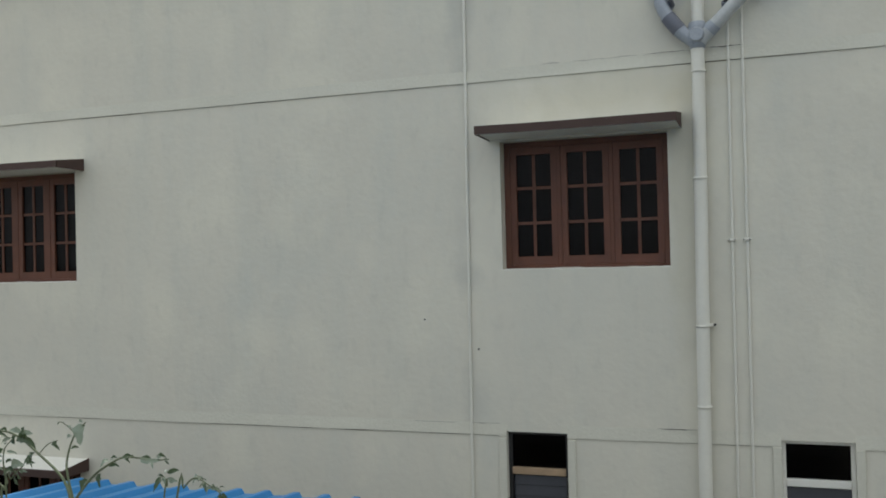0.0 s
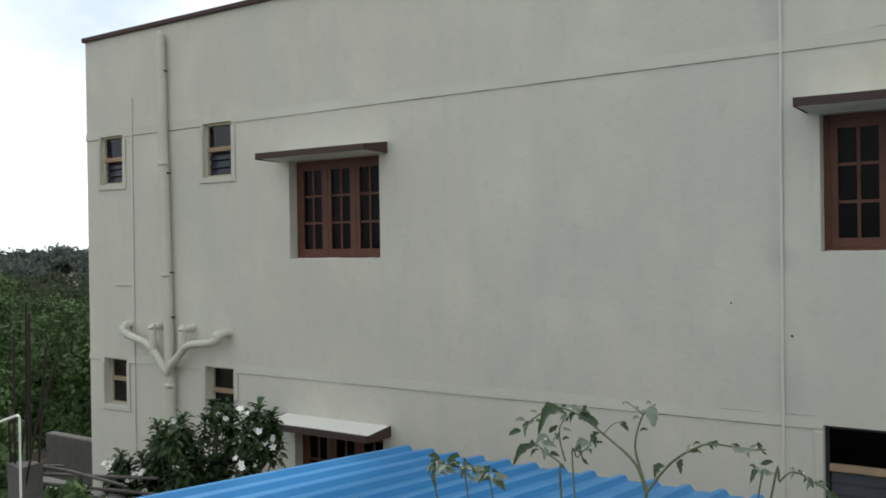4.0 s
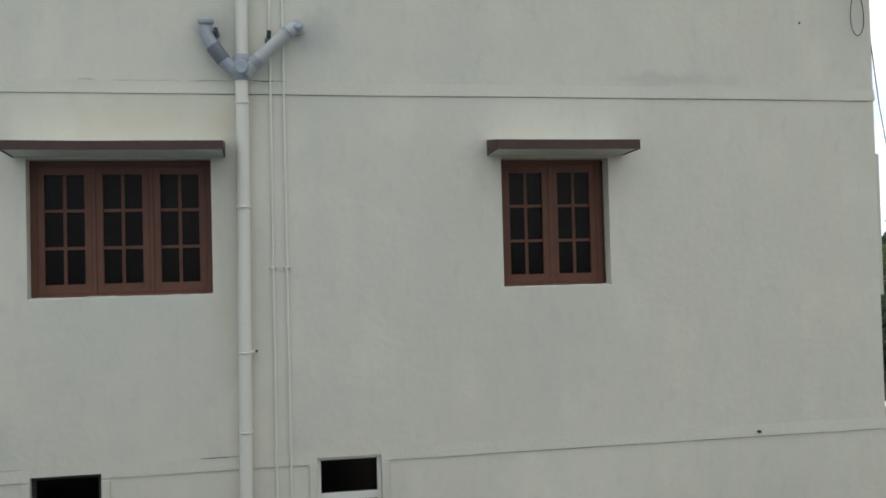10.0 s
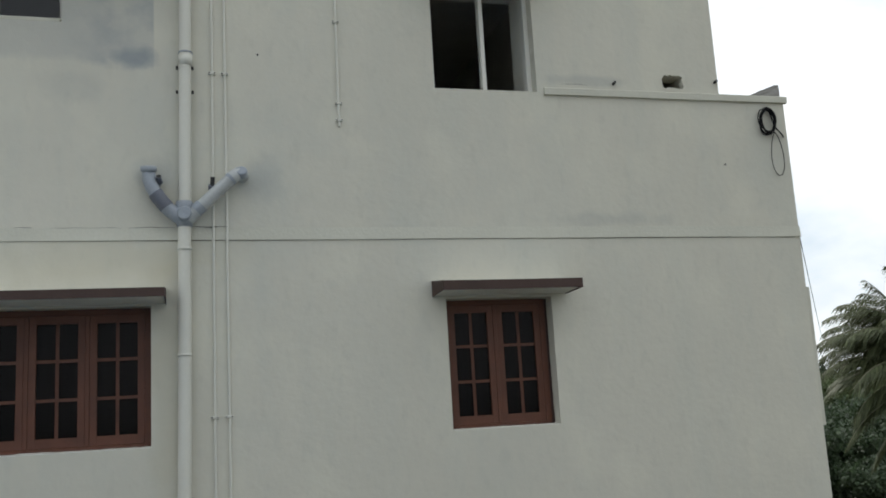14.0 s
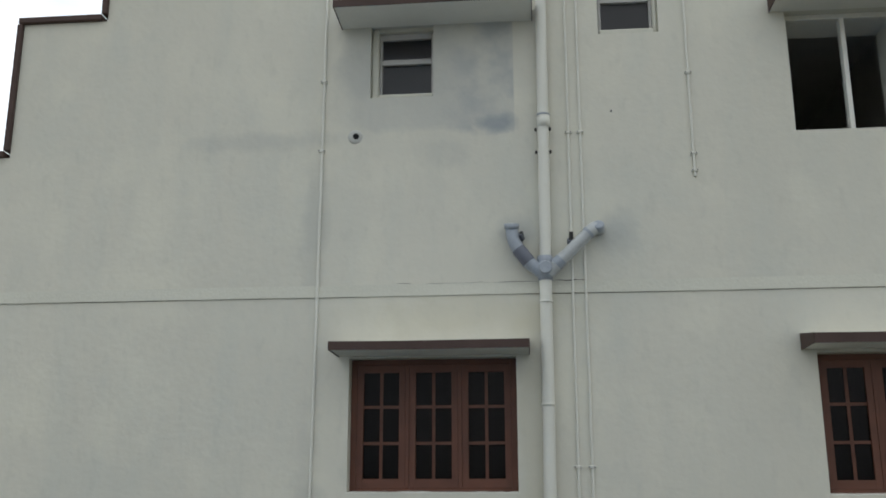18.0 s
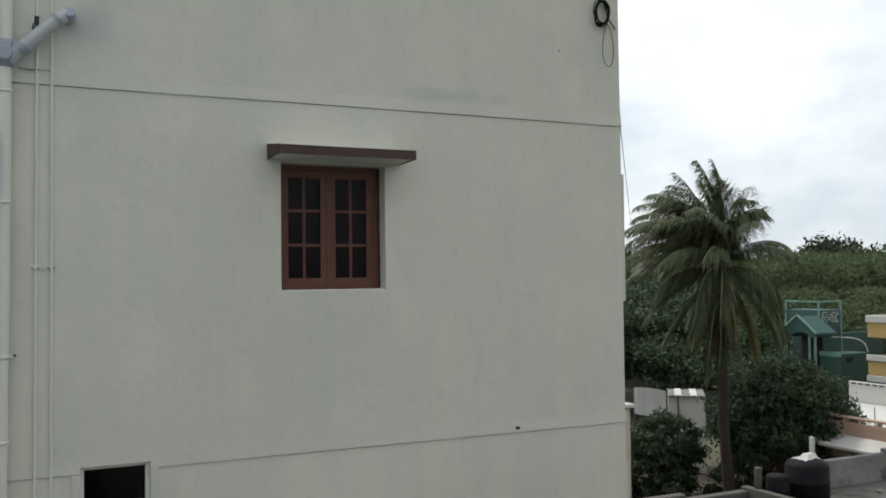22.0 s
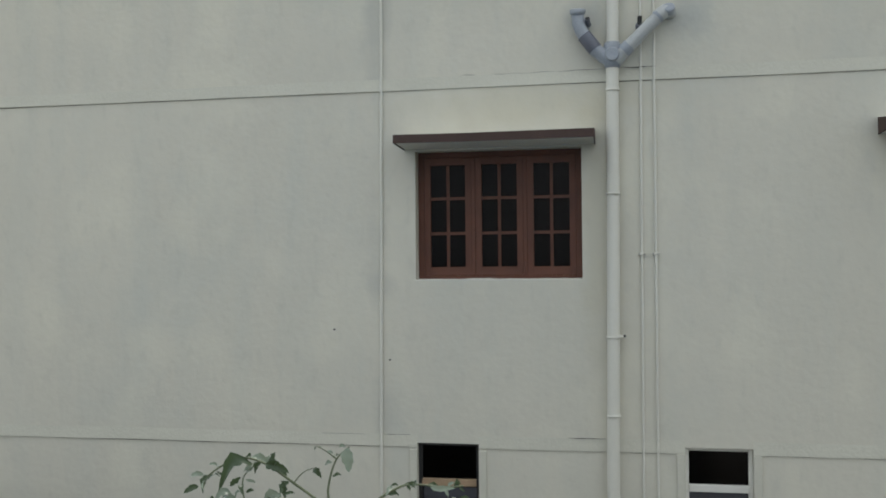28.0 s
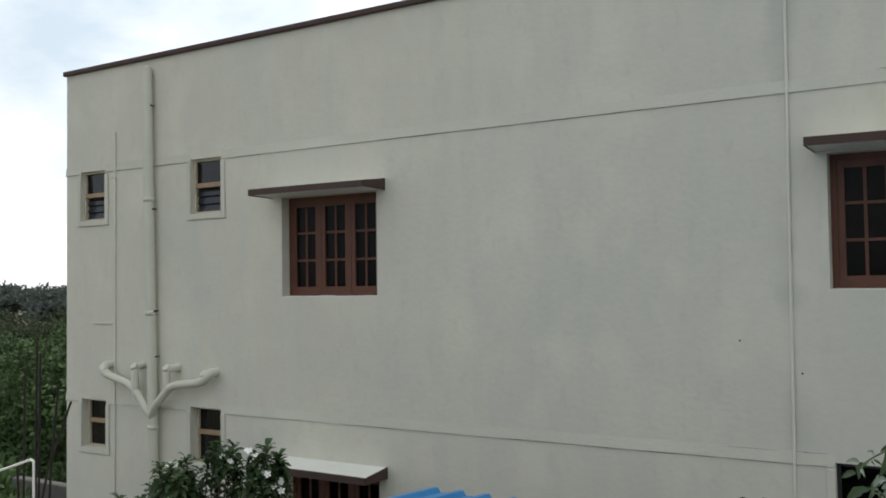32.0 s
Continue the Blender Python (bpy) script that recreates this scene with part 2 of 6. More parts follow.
M_PVC = mat("pvc_pipe", (0.66, 0.65, 0.58, 1), 0.5, vary=0.06, scale=3, fine=50, stain=(0.50, 0.50, 0.46, 1), stain_amount=0.25, stain_scale=3.0)
M_PVC_GREY = mat("grey_pvc", (0.30, 0.33, 0.37, 1), 0.45, vary=0.18, scale=9, fine=60)
M_PVC_DARK = mat("dark_grey_pvc", (0.12, 0.13, 0.16, 1), 0.45, vary=0.15, scale=9, fine=60)
M_METAL = mat("dark_metal", (0.03, 0.03, 0.03, 1), 0.6, 0.3, vary=0.3)
M_RUST = mat("rusty_steel", (0.022, 0.016, 0.013, 1), 0.85, 0.2, vary=0.35, scale=20, fine=120)
M_CONC = mat("raw_concrete", (0.26, 0.25, 0.235, 1), 0.95, vary=0.22, scale=2.5, fine=40, bump=0.006, bump_scale=50, stain=(0.10, 0.10, 0.09, 1), stain_amount=0.6, stain_scale=1.4)
M_BLUE = mat("blue_sheet", (0.03, 0.205, 0.45, 1), 0.42, 0.0, vary=0.10, scale=1.2, fine=25, stain=(0.10, 0.30, 0.55, 1), stain_amount=0.3, stain_scale=2.0)
M_INSIDE = mat("inside_plaster", (0.62, 0.61, 0.56, 1), 0.95, vary=0.08)


def glass(name, tint, rough=0.03, ior=1.3):
    m = bpy.data.materials.new(name)
    m.use_nodes = True
    b = m.node_tree.nodes["Principled BSDF"]
    b.inputs["Base Color"].default_value = tint
    b.inputs["Roughness"].default_value = rough
    b.inputs["Transmission Weight"].default_value = 1.0
    b.inputs["IOR"].default_value = ior
    return m


M_GLASS = glass("dark_glass", (0.030, 0.021, 0.031, 1), 0.1, 1.2)
M_GLASS_FROST = glass("frosted_glass", (0.105, 0.10, 0.118, 1), 0.3, 1.5)
M_GLASS_VENT = glass("ventilator_glass", (0.068, 0.058, 0.072, 1), 0.08, 1.5)


# ---- mesh helpers ----
def box(bm, x0, x1, y0, y1, z0, z1):
    v = [bm.verts.new((x, y, z)) for z in (z0, z1) for y in (y0, y1) for x in (x0, x1)]
    for f in ((0, 2, 3, 1), (4, 5, 7, 6), (0, 1, 5, 4), (2, 6, 7, 3), (0, 4, 6, 2), (1, 3, 7, 5)):
        bm.faces.new([v[i] for i in f])
    return bm


def bevel(bm, w=0.004, seg=1):
    bmesh.ops.bevel(bm, geom=bm.edges[:], offset=w, segments=seg, affect="EDGES", clamp_overlap=True)
    return bm


def sweep(bm, points, radius, seg=12, caps=True):
    """A round tube along points; radius: a number or one for each point."""
    pts = [Vector(p) for p in points]
    rad = radius if isinstance(radius, (list, tuple)) else [radius] * len(pts)
    rings, side = [], None
    for i, p in enumerate(pts):
        a, b = max(i - 1, 0), min(i + 1, len(pts) - 1)
        while (pts[b] - pts[a]).length < 1e-6 and (a > 0 or b < len(pts) - 1):
            a, b = max(a - 1, 0), min(b + 1, len(pts) - 1)
        d = (pts[b] - pts[a]).normalized()
        if side is None:
            side = d.orthogonal().normalized()
        side = (side - d * side.dot(d)).normalized()
        up = d.cross(side)
        rings.append([bm.verts.new(p + rad[i] * (math.cos(a) * side + math.sin(a) * up)) for a in (2 * math.pi * k / seg for k in range(seg))])
    for a, b in zip(rings, rings[1:]):
        for k in range(seg):
            f = bm.faces.new((a[k], a[(k + 1) % seg], b[(k + 1) % seg], b[k]))
            f.smooth = True
    if caps:
        for ring in (rings[0][::-1], rings[-1]):
            bm.faces.new([bm.verts.new(v.co) for v in ring])
    return bm


def mesh_ob(name, bm, material, fix=True):
    if fix:
        bmesh.ops.recalc_face_normals(bm, faces=bm.faces[:])
    me = bpy.data.meshes.new(name)
    bm.to_mesh(me)
    bm.free()
    me.materials.append(material)
    return new(name, me)


def part(name, bm, material, parent, label="", fix=True):
    ob = mesh_ob(name, bm, material, fix)
    ob.parent = parent
    if label:
        ob["label"] = label
    return ob


def thing(name, label, category, group="", at=(0, 0, 0), kind=""):
    ob = new(name)
    ob.empty_display_size = 0.1
    ob.matrix_basis = Matrix.Translation(at)
    return tagged(ob, label, category, group, kind)


def B(*a):
    return box(bmesh.new(), *a)


# ---- the house with the long facade (front face at y = 0) ----
X0, X1 = -10.25, 7.82          # ends of the facade
TH = 0.24                      # wall thickness
DEPTH = 9.0
L1, L2 = 6.30, 9.50            # undersides of the two raised bands
PARAPET, PARAPET_R = 10.945, 11.00
STEPS = ((-3.40, 12.36), (-2.53, 14.6))
UPPER_R = 7.07
OPEN = dict(A=(-6.15, -4.74, 7.75, 8.94), B=(0.0, 1.48, 7.785, 8.945), C=(4.03, 5.05, 7.77, 8.945),
            S1=(-9.92, -9.40, 8.83, 9.53), S2=(-7.70, -7.155, 8.82, 9.53), S3=(-9.90, -9.38, 5.67, 6.34), S4=(-7.72, -7.175, 5.64, 6.35),
            V1=(0.0, 0.555, 5.62, 6.335), V2=(2.325, 2.88, 5.62, 6.35),
            A2=(-6.12, -4.74, 4.55, 5.74), C2=(4.03, 5.05, 4.15, 5.33),
            V3=(0.146, 0.75, 11.42, 12.16), W4=(2.315, 2.876, 11.98, 12.73), T=(4.03, 5.07, 10.95, 12.14), H=(6.42, 6.68, 11.035, 11.185))


def pierced_wall(name, xs, zs, solid, y0, y1, material, label):
    """A thick upright wall from a grid of cells; solid(x, z) says which cells stand. Reveals close every opening."""
    xs, zs = sorted(set(xs)), sorted(set(zs))
    bm, vs = bmesh.new(), {}

    def v(i, k, y):
        if (i, k, y) not in vs:
            vs[i, k, y] = bm.verts.new((xs[i], y, zs[k]))
        return vs[i, k, y]

    on = {(i, k): solid((xs[i] + xs[i + 1]) / 2, (zs[k] + zs[k + 1]) / 2) for i in range(len(xs) - 1) for k in range(len(zs) - 1)}
    for (i, k), yes in on.items():
        if not yes:
            continue
        bm.faces.new((v(i, k, y0), v(i + 1, k, y0), v(i + 1, k + 1, y0), v(i, k + 1, y0)))
        bm.faces.new((v(i, k, y1), v(i, k + 1, y1), v(i + 1, k + 1, y1), v(i + 1, k, y1)))
        if not on.get((i - 1, k)):
            bm.faces.new((v(i, k, y0), v(i, k + 1, y0), v(i, k + 1, y1), v(i, k, y1)))
        if not on.get((i + 1, k)):
            bm.faces.new((v(i + 1, k, y0), v(i + 1, k, y1), v(i + 1, k + 1, y1), v(i + 1, k + 1, y0)))
        if not on.get((i, k - 1)):
            bm.faces.new((v(i, k, y0), v(i, k, y1), v(i + 1, k, y1), v(i + 1, k, y0)))
        if not on.get((i, k + 1)):
            bm.faces.new((v(i, k + 1, y0), v(i + 1, k + 1, y0), v(i + 1, k + 1, y1), v(i, k + 1, y1)))
    return tagged(mesh_ob(name, bm, material), label, "wall", kind="structure")


def top_at(x):
    if x < STEPS[0][0] or x > UPPER_R:
        return PARAPET if x < 0 else PARAPET_R
    return STEPS[0][1] if x < STEPS[1][0] else STEPS[1][1]


def facade_solid(x, z):
    if z > top_at(x):
        return False
    return not any(a < x < b and c < z < d for a, b, c, d in OPEN.values())


xs = [X0, X1, STEPS[0][0], STEPS[1][0], UPPER_R] + [v for o in OPEN.values() for v in o[:2]]
zs = [-0.5, PARAPET, PARAPET_R, STEPS[0][1], STEPS[1][1]] + [v for o in OPEN.values() for v in o[2:]]
pierced_wall("wall_front", xs, zs, facade_solid, 0.0, TH, M_PLASTER, "long cream plastered house wall with pale damp stains")
for name, a in (("wall_left_end", (X0, X0 + TH, TH, DEPTH, -0.5, PARAPET)), ("wall_right_end", (X1 - TH, X1, TH, DEPTH, -0.5, PARAPET_R)),
                ("wall_back", (X0 + TH, X1 - TH, DEPTH - TH, DEPTH, -0.5, PARAPET)),
                ("wall_upper_left", (STEPS[1][0], STEPS[1][0] + TH, TH, 6.0, 10.05, 14.6)), ("wall_upper_right", (UPPER_R - TH, UPPER_R, TH, 6.0, 10.05, 14.6)),
                ("wall_upper_back", (STEPS[1][0] + TH, UPPER_R - TH, 6.0 - TH, 6.0, 10.05, 14.6))):
    tagged(mesh_ob(name, B(*a), M_PLASTER), "cream plastered end wall of the house", "wall", kind="structure")
for i, z in enumerate((3.0, 6.2, 9.4)):
    tagged(mesh_ob("floor_slab_%d" % (i + 1), B(X0 + TH, X1 - TH, TH, DEPTH - TH, z, z + 0.12), M_INSIDE), "grey plastered floor slab inside the house", "floor slab", kind="structure")
tagged(mesh_ob("roof_slab", B(STEPS[1][0], UPPER_R, TH, 6.0, 14.4, 14.55), M_INSIDE), "plain flat roof slab of the upper storey", "roof", kind="structure")
tagged(mesh_ob("terrace_floor", B(X0 + TH, X1 - TH, TH, DEPTH - TH, 9.95, 10.05), M_CONC), "grey concrete roof terrace behind the parapet", "terrace", kind="structure")
for i, x in enumerate((-8.4, -6.7, -3.0, 1.75, 3.4, 6.0)):
    tagged(mesh_ob("partition_%d" % (i + 1), B(x, x + 0.12, TH, 5.0, 0.0, 9.4), M_INSIDE), "plain plastered inner wall", "wall", kind="structure")
for i, x in enumerate((1.6, 3.3, 5.6)):
    tagged(mesh_ob("upper_partition_%d" % (i + 1), B(x, x + 0.12, TH, 5.76, 10.05, 14.4), M_INSIDE), "plain plastered inner wall", "wall", kind="structure")
tagged(mesh_ob("inner_wall", B(X0 + TH, X1 - TH, 5.0, 5.12, 0.0, 9.4), M_INSIDE), "plain plastered inner wall", "wall", kind="structure")
tagged(mesh_ob("upper_ceiling", B(STEPS[1][0] + TH, UPPER_R - TH, TH, 5.76, 12.75, 12.85), M_INSIDE), "plain plastered room ceiling", "ceiling", kind="structure")


def profile(name, prof, x0, x1, material, label, category="trim"):
    """A strip along x with a cross-section of (y, z) points."""
    bm = bmesh.new()
    n = max(2, int((x1 - x0) / 0.35))
    rows = []
    for i in range(n + 1):
        x = x0 + (x1 - x0) * i / n
        j = 0.004 * noise.noise((x * 1.3, prof[0][1], 0)) + 0.002 * noise.noise((x * 6, prof[0][1], 3))
        rows.append([bm.verts.new((x, y, z + j)) for y, z in prof])
    for a, b in zip(rows, rows[1:]):
        for k in range(len(prof)):
            bm.faces.new((a[k], a[(k + 1) % len(prof)], b[(k + 1) % len(prof)], b[k]))
    bm.faces.new(rows[0])
    bm.faces.new(rows[-1][::-1])
    return tagged(mesh_ob(name, bm, material), label, category, kind="structure")


def band_prof(z, h=0.11, d=0.011):
    return [(0.0, z), (-d, z), (-d * 0.86, z + h * 0.2), (0.0, z + h)]


# dark colour for the shadow painted under the bands
M_BAND_SHADE = mat("band_shade_line", (0.20, 0.19, 0.16, 1), 0.95, vary=0.35, scale=3, fine=25)


def band_shade_line(z, x0, x1):
    """The contact shadow below a band, painted as a thin dark strip of uneven height."""
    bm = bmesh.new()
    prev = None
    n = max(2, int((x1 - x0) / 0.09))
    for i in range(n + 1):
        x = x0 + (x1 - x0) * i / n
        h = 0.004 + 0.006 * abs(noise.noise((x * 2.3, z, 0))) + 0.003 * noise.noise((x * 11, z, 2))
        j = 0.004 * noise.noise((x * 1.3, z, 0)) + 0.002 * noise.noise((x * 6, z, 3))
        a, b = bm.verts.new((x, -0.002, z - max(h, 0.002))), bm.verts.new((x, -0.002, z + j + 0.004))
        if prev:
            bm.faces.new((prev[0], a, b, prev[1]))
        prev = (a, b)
    tagged(mesh_ob("shade_strip", bm, M_BAND_SHADE), "thin dark line of painted shade below the plaster band", "joint", kind="structure")


def spans(x0, x1, holes):
    out, x = [], x0
    for a, b in sorted(holes):
        out.append((x, a))
        x = b
    out.append((x, x1))
    return out


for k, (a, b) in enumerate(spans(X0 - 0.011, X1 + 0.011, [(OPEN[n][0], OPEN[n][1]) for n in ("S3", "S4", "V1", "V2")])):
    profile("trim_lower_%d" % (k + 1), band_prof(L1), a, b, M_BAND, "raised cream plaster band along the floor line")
    band_shade_line(L1, a + 0.07 * (k > 0), b - 0.07)
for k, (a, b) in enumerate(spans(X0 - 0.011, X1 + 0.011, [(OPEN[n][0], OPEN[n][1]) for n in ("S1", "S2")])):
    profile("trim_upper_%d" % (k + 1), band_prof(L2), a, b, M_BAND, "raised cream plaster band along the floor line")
    band_shade_line(L2, a + 0.07 * (k > 0), b - 0.07)
# short returns of the bands round the ends
for k, z in enumerate((L1, L2)):
    tagged(mesh_ob("trim_end_%d" % (k + 1), B(X1, X1 + 0.012, 0.0, 3.0, z, z + 0.10), M_BAND), "raised cream plaster band round the corner", "trim", kind="structure")
    tagged(mesh_ob("trim_end_%d" % (k + 3), B(X0 - 0.012, X0, 0.0, 3.0, z, z + 0.10), M_BAND), "raised cream plaster band round the corner", "trim", kind="structure")
# window surrounds on the end wall, seen edge-on at the corner
for k, (z0, z1) in enumerate(((7.60, 8.98), (4.40, 5.86))):
    tagged(mesh_ob("trim_side_%d" % (k + 1), B(X1, X1 + 0.05, 0.02, 1.4, z0, z1), M_BAND), "raised cream window surround on the end wall", "trim", kind="structure")
# ledge at the terrace edge of the right-hand part
profile("trim_ledge", [(0.0, 10.915), (-0.03, 10.92), (-0.03, 10.985), (0.0, 11.0)], 5.14, X1 + 0.03, M_BAND, "cream plaster ledge along the terrace edge")
# brown coping, stepping up with the wall
def coping(name, x0, x1, z):
    tagged(mesh_ob(name, bevel(B(x0, x1, -0.045, TH + 0.04, z, z + 0.065), 0.008), M_BROWN), "dark brown painted coping on the parapet", "coping", kind="structure")


coping("coping_1", X0 - 0.04, STEPS[0][0] - 0.05, PARAPET)
coping("coping_2", STEPS[0][0] - 0.05, STEPS[1][0] - 0.05, STEPS[0][1])
for k, ((x, z), zz) in enumerate(zip(STEPS, (PARAPET, STEPS[0][1]))):
    tagged(mesh_ob("coping_%d" % (k + 3), bevel(B(x - 0.06, x - 0.002, -0.04, TH + 0.04, zz + 0.066, z - 0.002), 0.008), M_BROWN), "dark brown painted edge of the stepped wall", "coping", kind="structure")


# ---- windows ----
def rough_reveal(o, parent):
    """Brown paint daubed past the frame on the reveal."""
    x0, x1, z0, z1 = o
    rng = random.Random(int(x1 * 100))
    bm = bmesh.new()
    prev = None
    for i in range(26):
        z = z0 + (z1 - z0) * i / 25
        w = 0.008 + 0.030 * max(0, noise.noise((z * 9, x1, 0))) + rng.random() * 0.008
        a, b = bm.verts.new((x1 - 0.003, 0.131 - w, z)), bm.verts.new((x1 - 0.003, 0.135, z))
        if prev:
            bm.faces.new((prev[0], prev[1], b, a))
        prev = (a, b)
    ob = part("paint_edge", bm, M_BROWN, parent, "ragged brown paint edge")
    ob.matrix_basis = Matrix.Translation((0, -0.13, 0))


def casement(key, n, label, group="brown casement windows", recess=0.13, trim=0.0):
    x0, x1, z0, z1 = OPEN[key]
    w = thing("casement_window", label, "window", group, (x0, recess, z0))
    W, H = x1 - x0 - trim, z1 - z0
    f, d = 0.055, 0.09
    for nm, a in (("frame_jamb", (0, f, 0, d, 0, H)), ("frame_jamb", (W - f, W, 0, d, 0, H)), ("frame_sill", (f, W - f, 0, d, 0, 0.04)), ("frame_head", (f, W - f, 0, d, H - 0.05, H))):
        part(nm, bevel(B(*a), 0.004), M_WOOD, w)
    m = 0.035
    sw = (W - 2 * f - (n - 1) * m) / n
    for i in range(n):
        sx = f + i * (sw + m)
        if i:
            part("mullion", bevel(B(sx - m, sx, 0, d, 0.04, H - 0.05), 0.003), M_WOOD, w)
        # one sash: stiles and rails are one frame, with glazing bars and panes in it
        a, b, c, e = sx + 0.001, sx + sw - 0.001, 0.041, H - 0.051
        st, rb, rt = 0.056, 0.078, 0.066
        bm = bmesh.new()
        for q in ((a, a + st, c, e), (b - st, b, c, e), (a + st, b - st, c, c + rb), (a + st, b - st, e - rt, e)):
            box(bm, q[0], q[1], 0.006, 0.052, q[2], q[3])
        sash = part("sash", bevel(bm, 0.0015), M_WOOD, w)
        px0, px1, pz0, pz1 = a + st, b - st, c + rb, e - rt
        g = 0.026
        cx = (px0 + px1) / 2
        hh = (pz1 - pz0 - 2 * g) / 3
        part("glazing_bar", B(cx - g / 2, cx + g / 2, 0.018, 0.046, pz0, pz1), M_WOOD, sash)
        for r in range(2):
            zz = pz0 + hh * (r + 1) + g * r
            part("glazing_bar", B(px0, px1, 0.020, 0.044, zz, zz + g), M_WOOD, sash)
        for r in range(3):
            zz = pz0 + r * (hh + g)
            for p0, p1 in ((px0, cx - g / 2), (cx + g / 2, px1)):
                pane = part("pane", B(p0, p1, 0.030, 0.034, zz, zz + hh), M_GLASS, sash, "dark glass pane")
                pane.visible_shadow = False
    return w


def mortar(w, W):
    bm = bmesh.new()
    prev = None
    for i in range(31):
        x = W * i / 30
        h = 0.012 + 0.016 * max(0.0, noise.noise((x * 7 + W * 3, W, 0))) + 0.004 * noise.noise((x * 25, W, 1))
        cur = [bm.verts.new(p) for p in ((x, -0.13, 0.0), (x, -0.13, h * 0.4), (x, -0.004, h), (x, -0.004, 0.0))]
        if prev:
            for k in range(4):
                bm.faces.new((prev[k], prev[(k + 1) % 4], cur[(k + 1) % 4], cur[k]))
        prev = cur
    part("mortar_bed", bm, M_SOFFIT, w, "uneven pale mortar along the sill")


WIN_A = casement("A", 3, "varnished red-brown wooden window with three casements of dark panes")
WIN_B = casement("B", 3, "wide red-brown wooden window with three closed casements")
WIN_C = casement("C", 2, "red-brown wooden window with two casements and ragged paint edge", recess=0.15, trim=0.022)
WIN_A2 = casement("A2", 3, "red-brown wooden window below the white-topped sunshade")
WIN_C2 = casement("C2", 2, "red-brown wooden ground storey window under a sunshade")
for w, k in ((WIN_A, 'A'), (WIN_B, 'B'), (WIN_C, 'C')):
    mortar(w, OPEN[k][1] - OPEN[k][0])
rough_reveal((-0.0, OPEN["C"][1] - OPEN["C"][0], 0.0, 1.17), WIN_C)
part("filler", bevel(B(OPEN["C"][1] - OPEN["C"][0] - 0.021, OPEN["C"][1] - OPEN["C"][0] - 0.001, 0.004, 0.08, 0, 1.17), 0.002), M_BROWN, WIN_C, "brown painted mortar joint")


def chajja(x0, x1, z, depth, label, zt=0.055):
    """A concrete sunshade: thin brown-painted front and ends, pale soffit, thicker at the wall."""
    t = thing("sunshade", label, "sunshade", "concrete sunshades", (x0, 0, z))
    W, d = x1 - x0, depth
    bm = bmesh.new()
    n = 8
    rows = []
    for i in range(n + 1):
        x = W * i / n
        s = 0.006 * noise.noise((x0 + x, z, 1.7))
        rows.append([bm.verts.new(p) for p in ((x, 0, -0.012), (x, -d, s), (x, -d, zt + s), (x, 0, zt + 0.05))])
    for a, b in zip(rows, rows[1:]):
        for k in range(4):
            bm.faces.new((a[k], a[(k + 1) % 4], b[(k + 1) % 4], b[k]))
    bm.faces.new(rows[0])
    bm.faces.new(rows[-1][::-1])
    part("slab", bm, M_SOFFIT, t, "pale concrete slab")
    e = 0.007
    bm = bmesh.new()
    rows = []
    for i in range(n + 1):
        x = -e + (W + 2 * e) * i / n
        s = 0.006 * noise.noise((x0 + x, z, 1.7))
        rows.append([bm.verts.new(p) for p in ((x, -d - e, -0.012 + s), (x, -d - e, zt + 0.006 + s), (x, -d + 0.02, zt + 0.009 + s), (x, -d + 0.002, -0.012 + s))])
    for a, b in zip(rows, rows[1:]):
        for k in range(4):
            bm.faces.new((a[k], a[(k + 1) % 4], b[(k + 1) % 4], b[k]))
    bm.faces.new(rows[0])
    bm.faces.new(rows[-1][::-1])
    part("fascia", bm, M_BROWN, t, "dark brown painted front edge")
    for x in (-e, W + 0.001):
        bm = bmesh.new()
        q = [bm.verts.new((x + o, y, zz)) for o in (0, e - 0.001) for y, zz in ((-0.002, -0.02), (-d, -0.012), (-d, zt + 0.006), (-0.002, zt + 0.058))]
        for f in ((0, 1, 2, 3), (7, 6, 5, 4), (0, 4, 5, 1), (1, 5, 6, 2), (2, 6, 7, 3), (3, 7, 4, 0)):
            bm.faces.new([q[i] for i in f])
        part("fascia_end", bm, M_BROWN, t, "dark brown painted end")
    return t


chajja(-6.29, -4.62, 8.955, 0.41, "brown-edged concrete sunshade over a wooden window")
chajja(-0.09, 1.595, 8.975, 0.45, "long brown-edged concrete sunshade over the wide window")
chajja(3.91, 5.195, 8.985, 0.40, "brown-edged concrete sunshade over the two-casement window", 0.066)
chajja(-6.26, -4.63, 5.76, 0.42, "white-topped concrete sunshade with brown edge over a lower window")
chajja(3.91, 5.21, 5.36, 0.42, "white-topped concrete sunshade over a ground storey window")
chajja(-0.135, 1.69, 12.165, 0.44, "wide weathered concrete sunshade over a small toilet window")
chajja(3.895, 5.225, 12.135, 0.42, "brown-edged concrete sunshade over an unglazed window")


def surround(w, W, H, t=0.07, d=0.02):
    H = H - 0.055
    for nm, a in (("surround_side", (-t, 0, -d, 0, -t, H)), ("surround_side", (W, W + t, -d, 0, -t, H)), ("surround_bottom", (0, W, -d, 0, -t, 0))):
        part(nm, bevel(B(*a), 0.004), M_BAND, w)


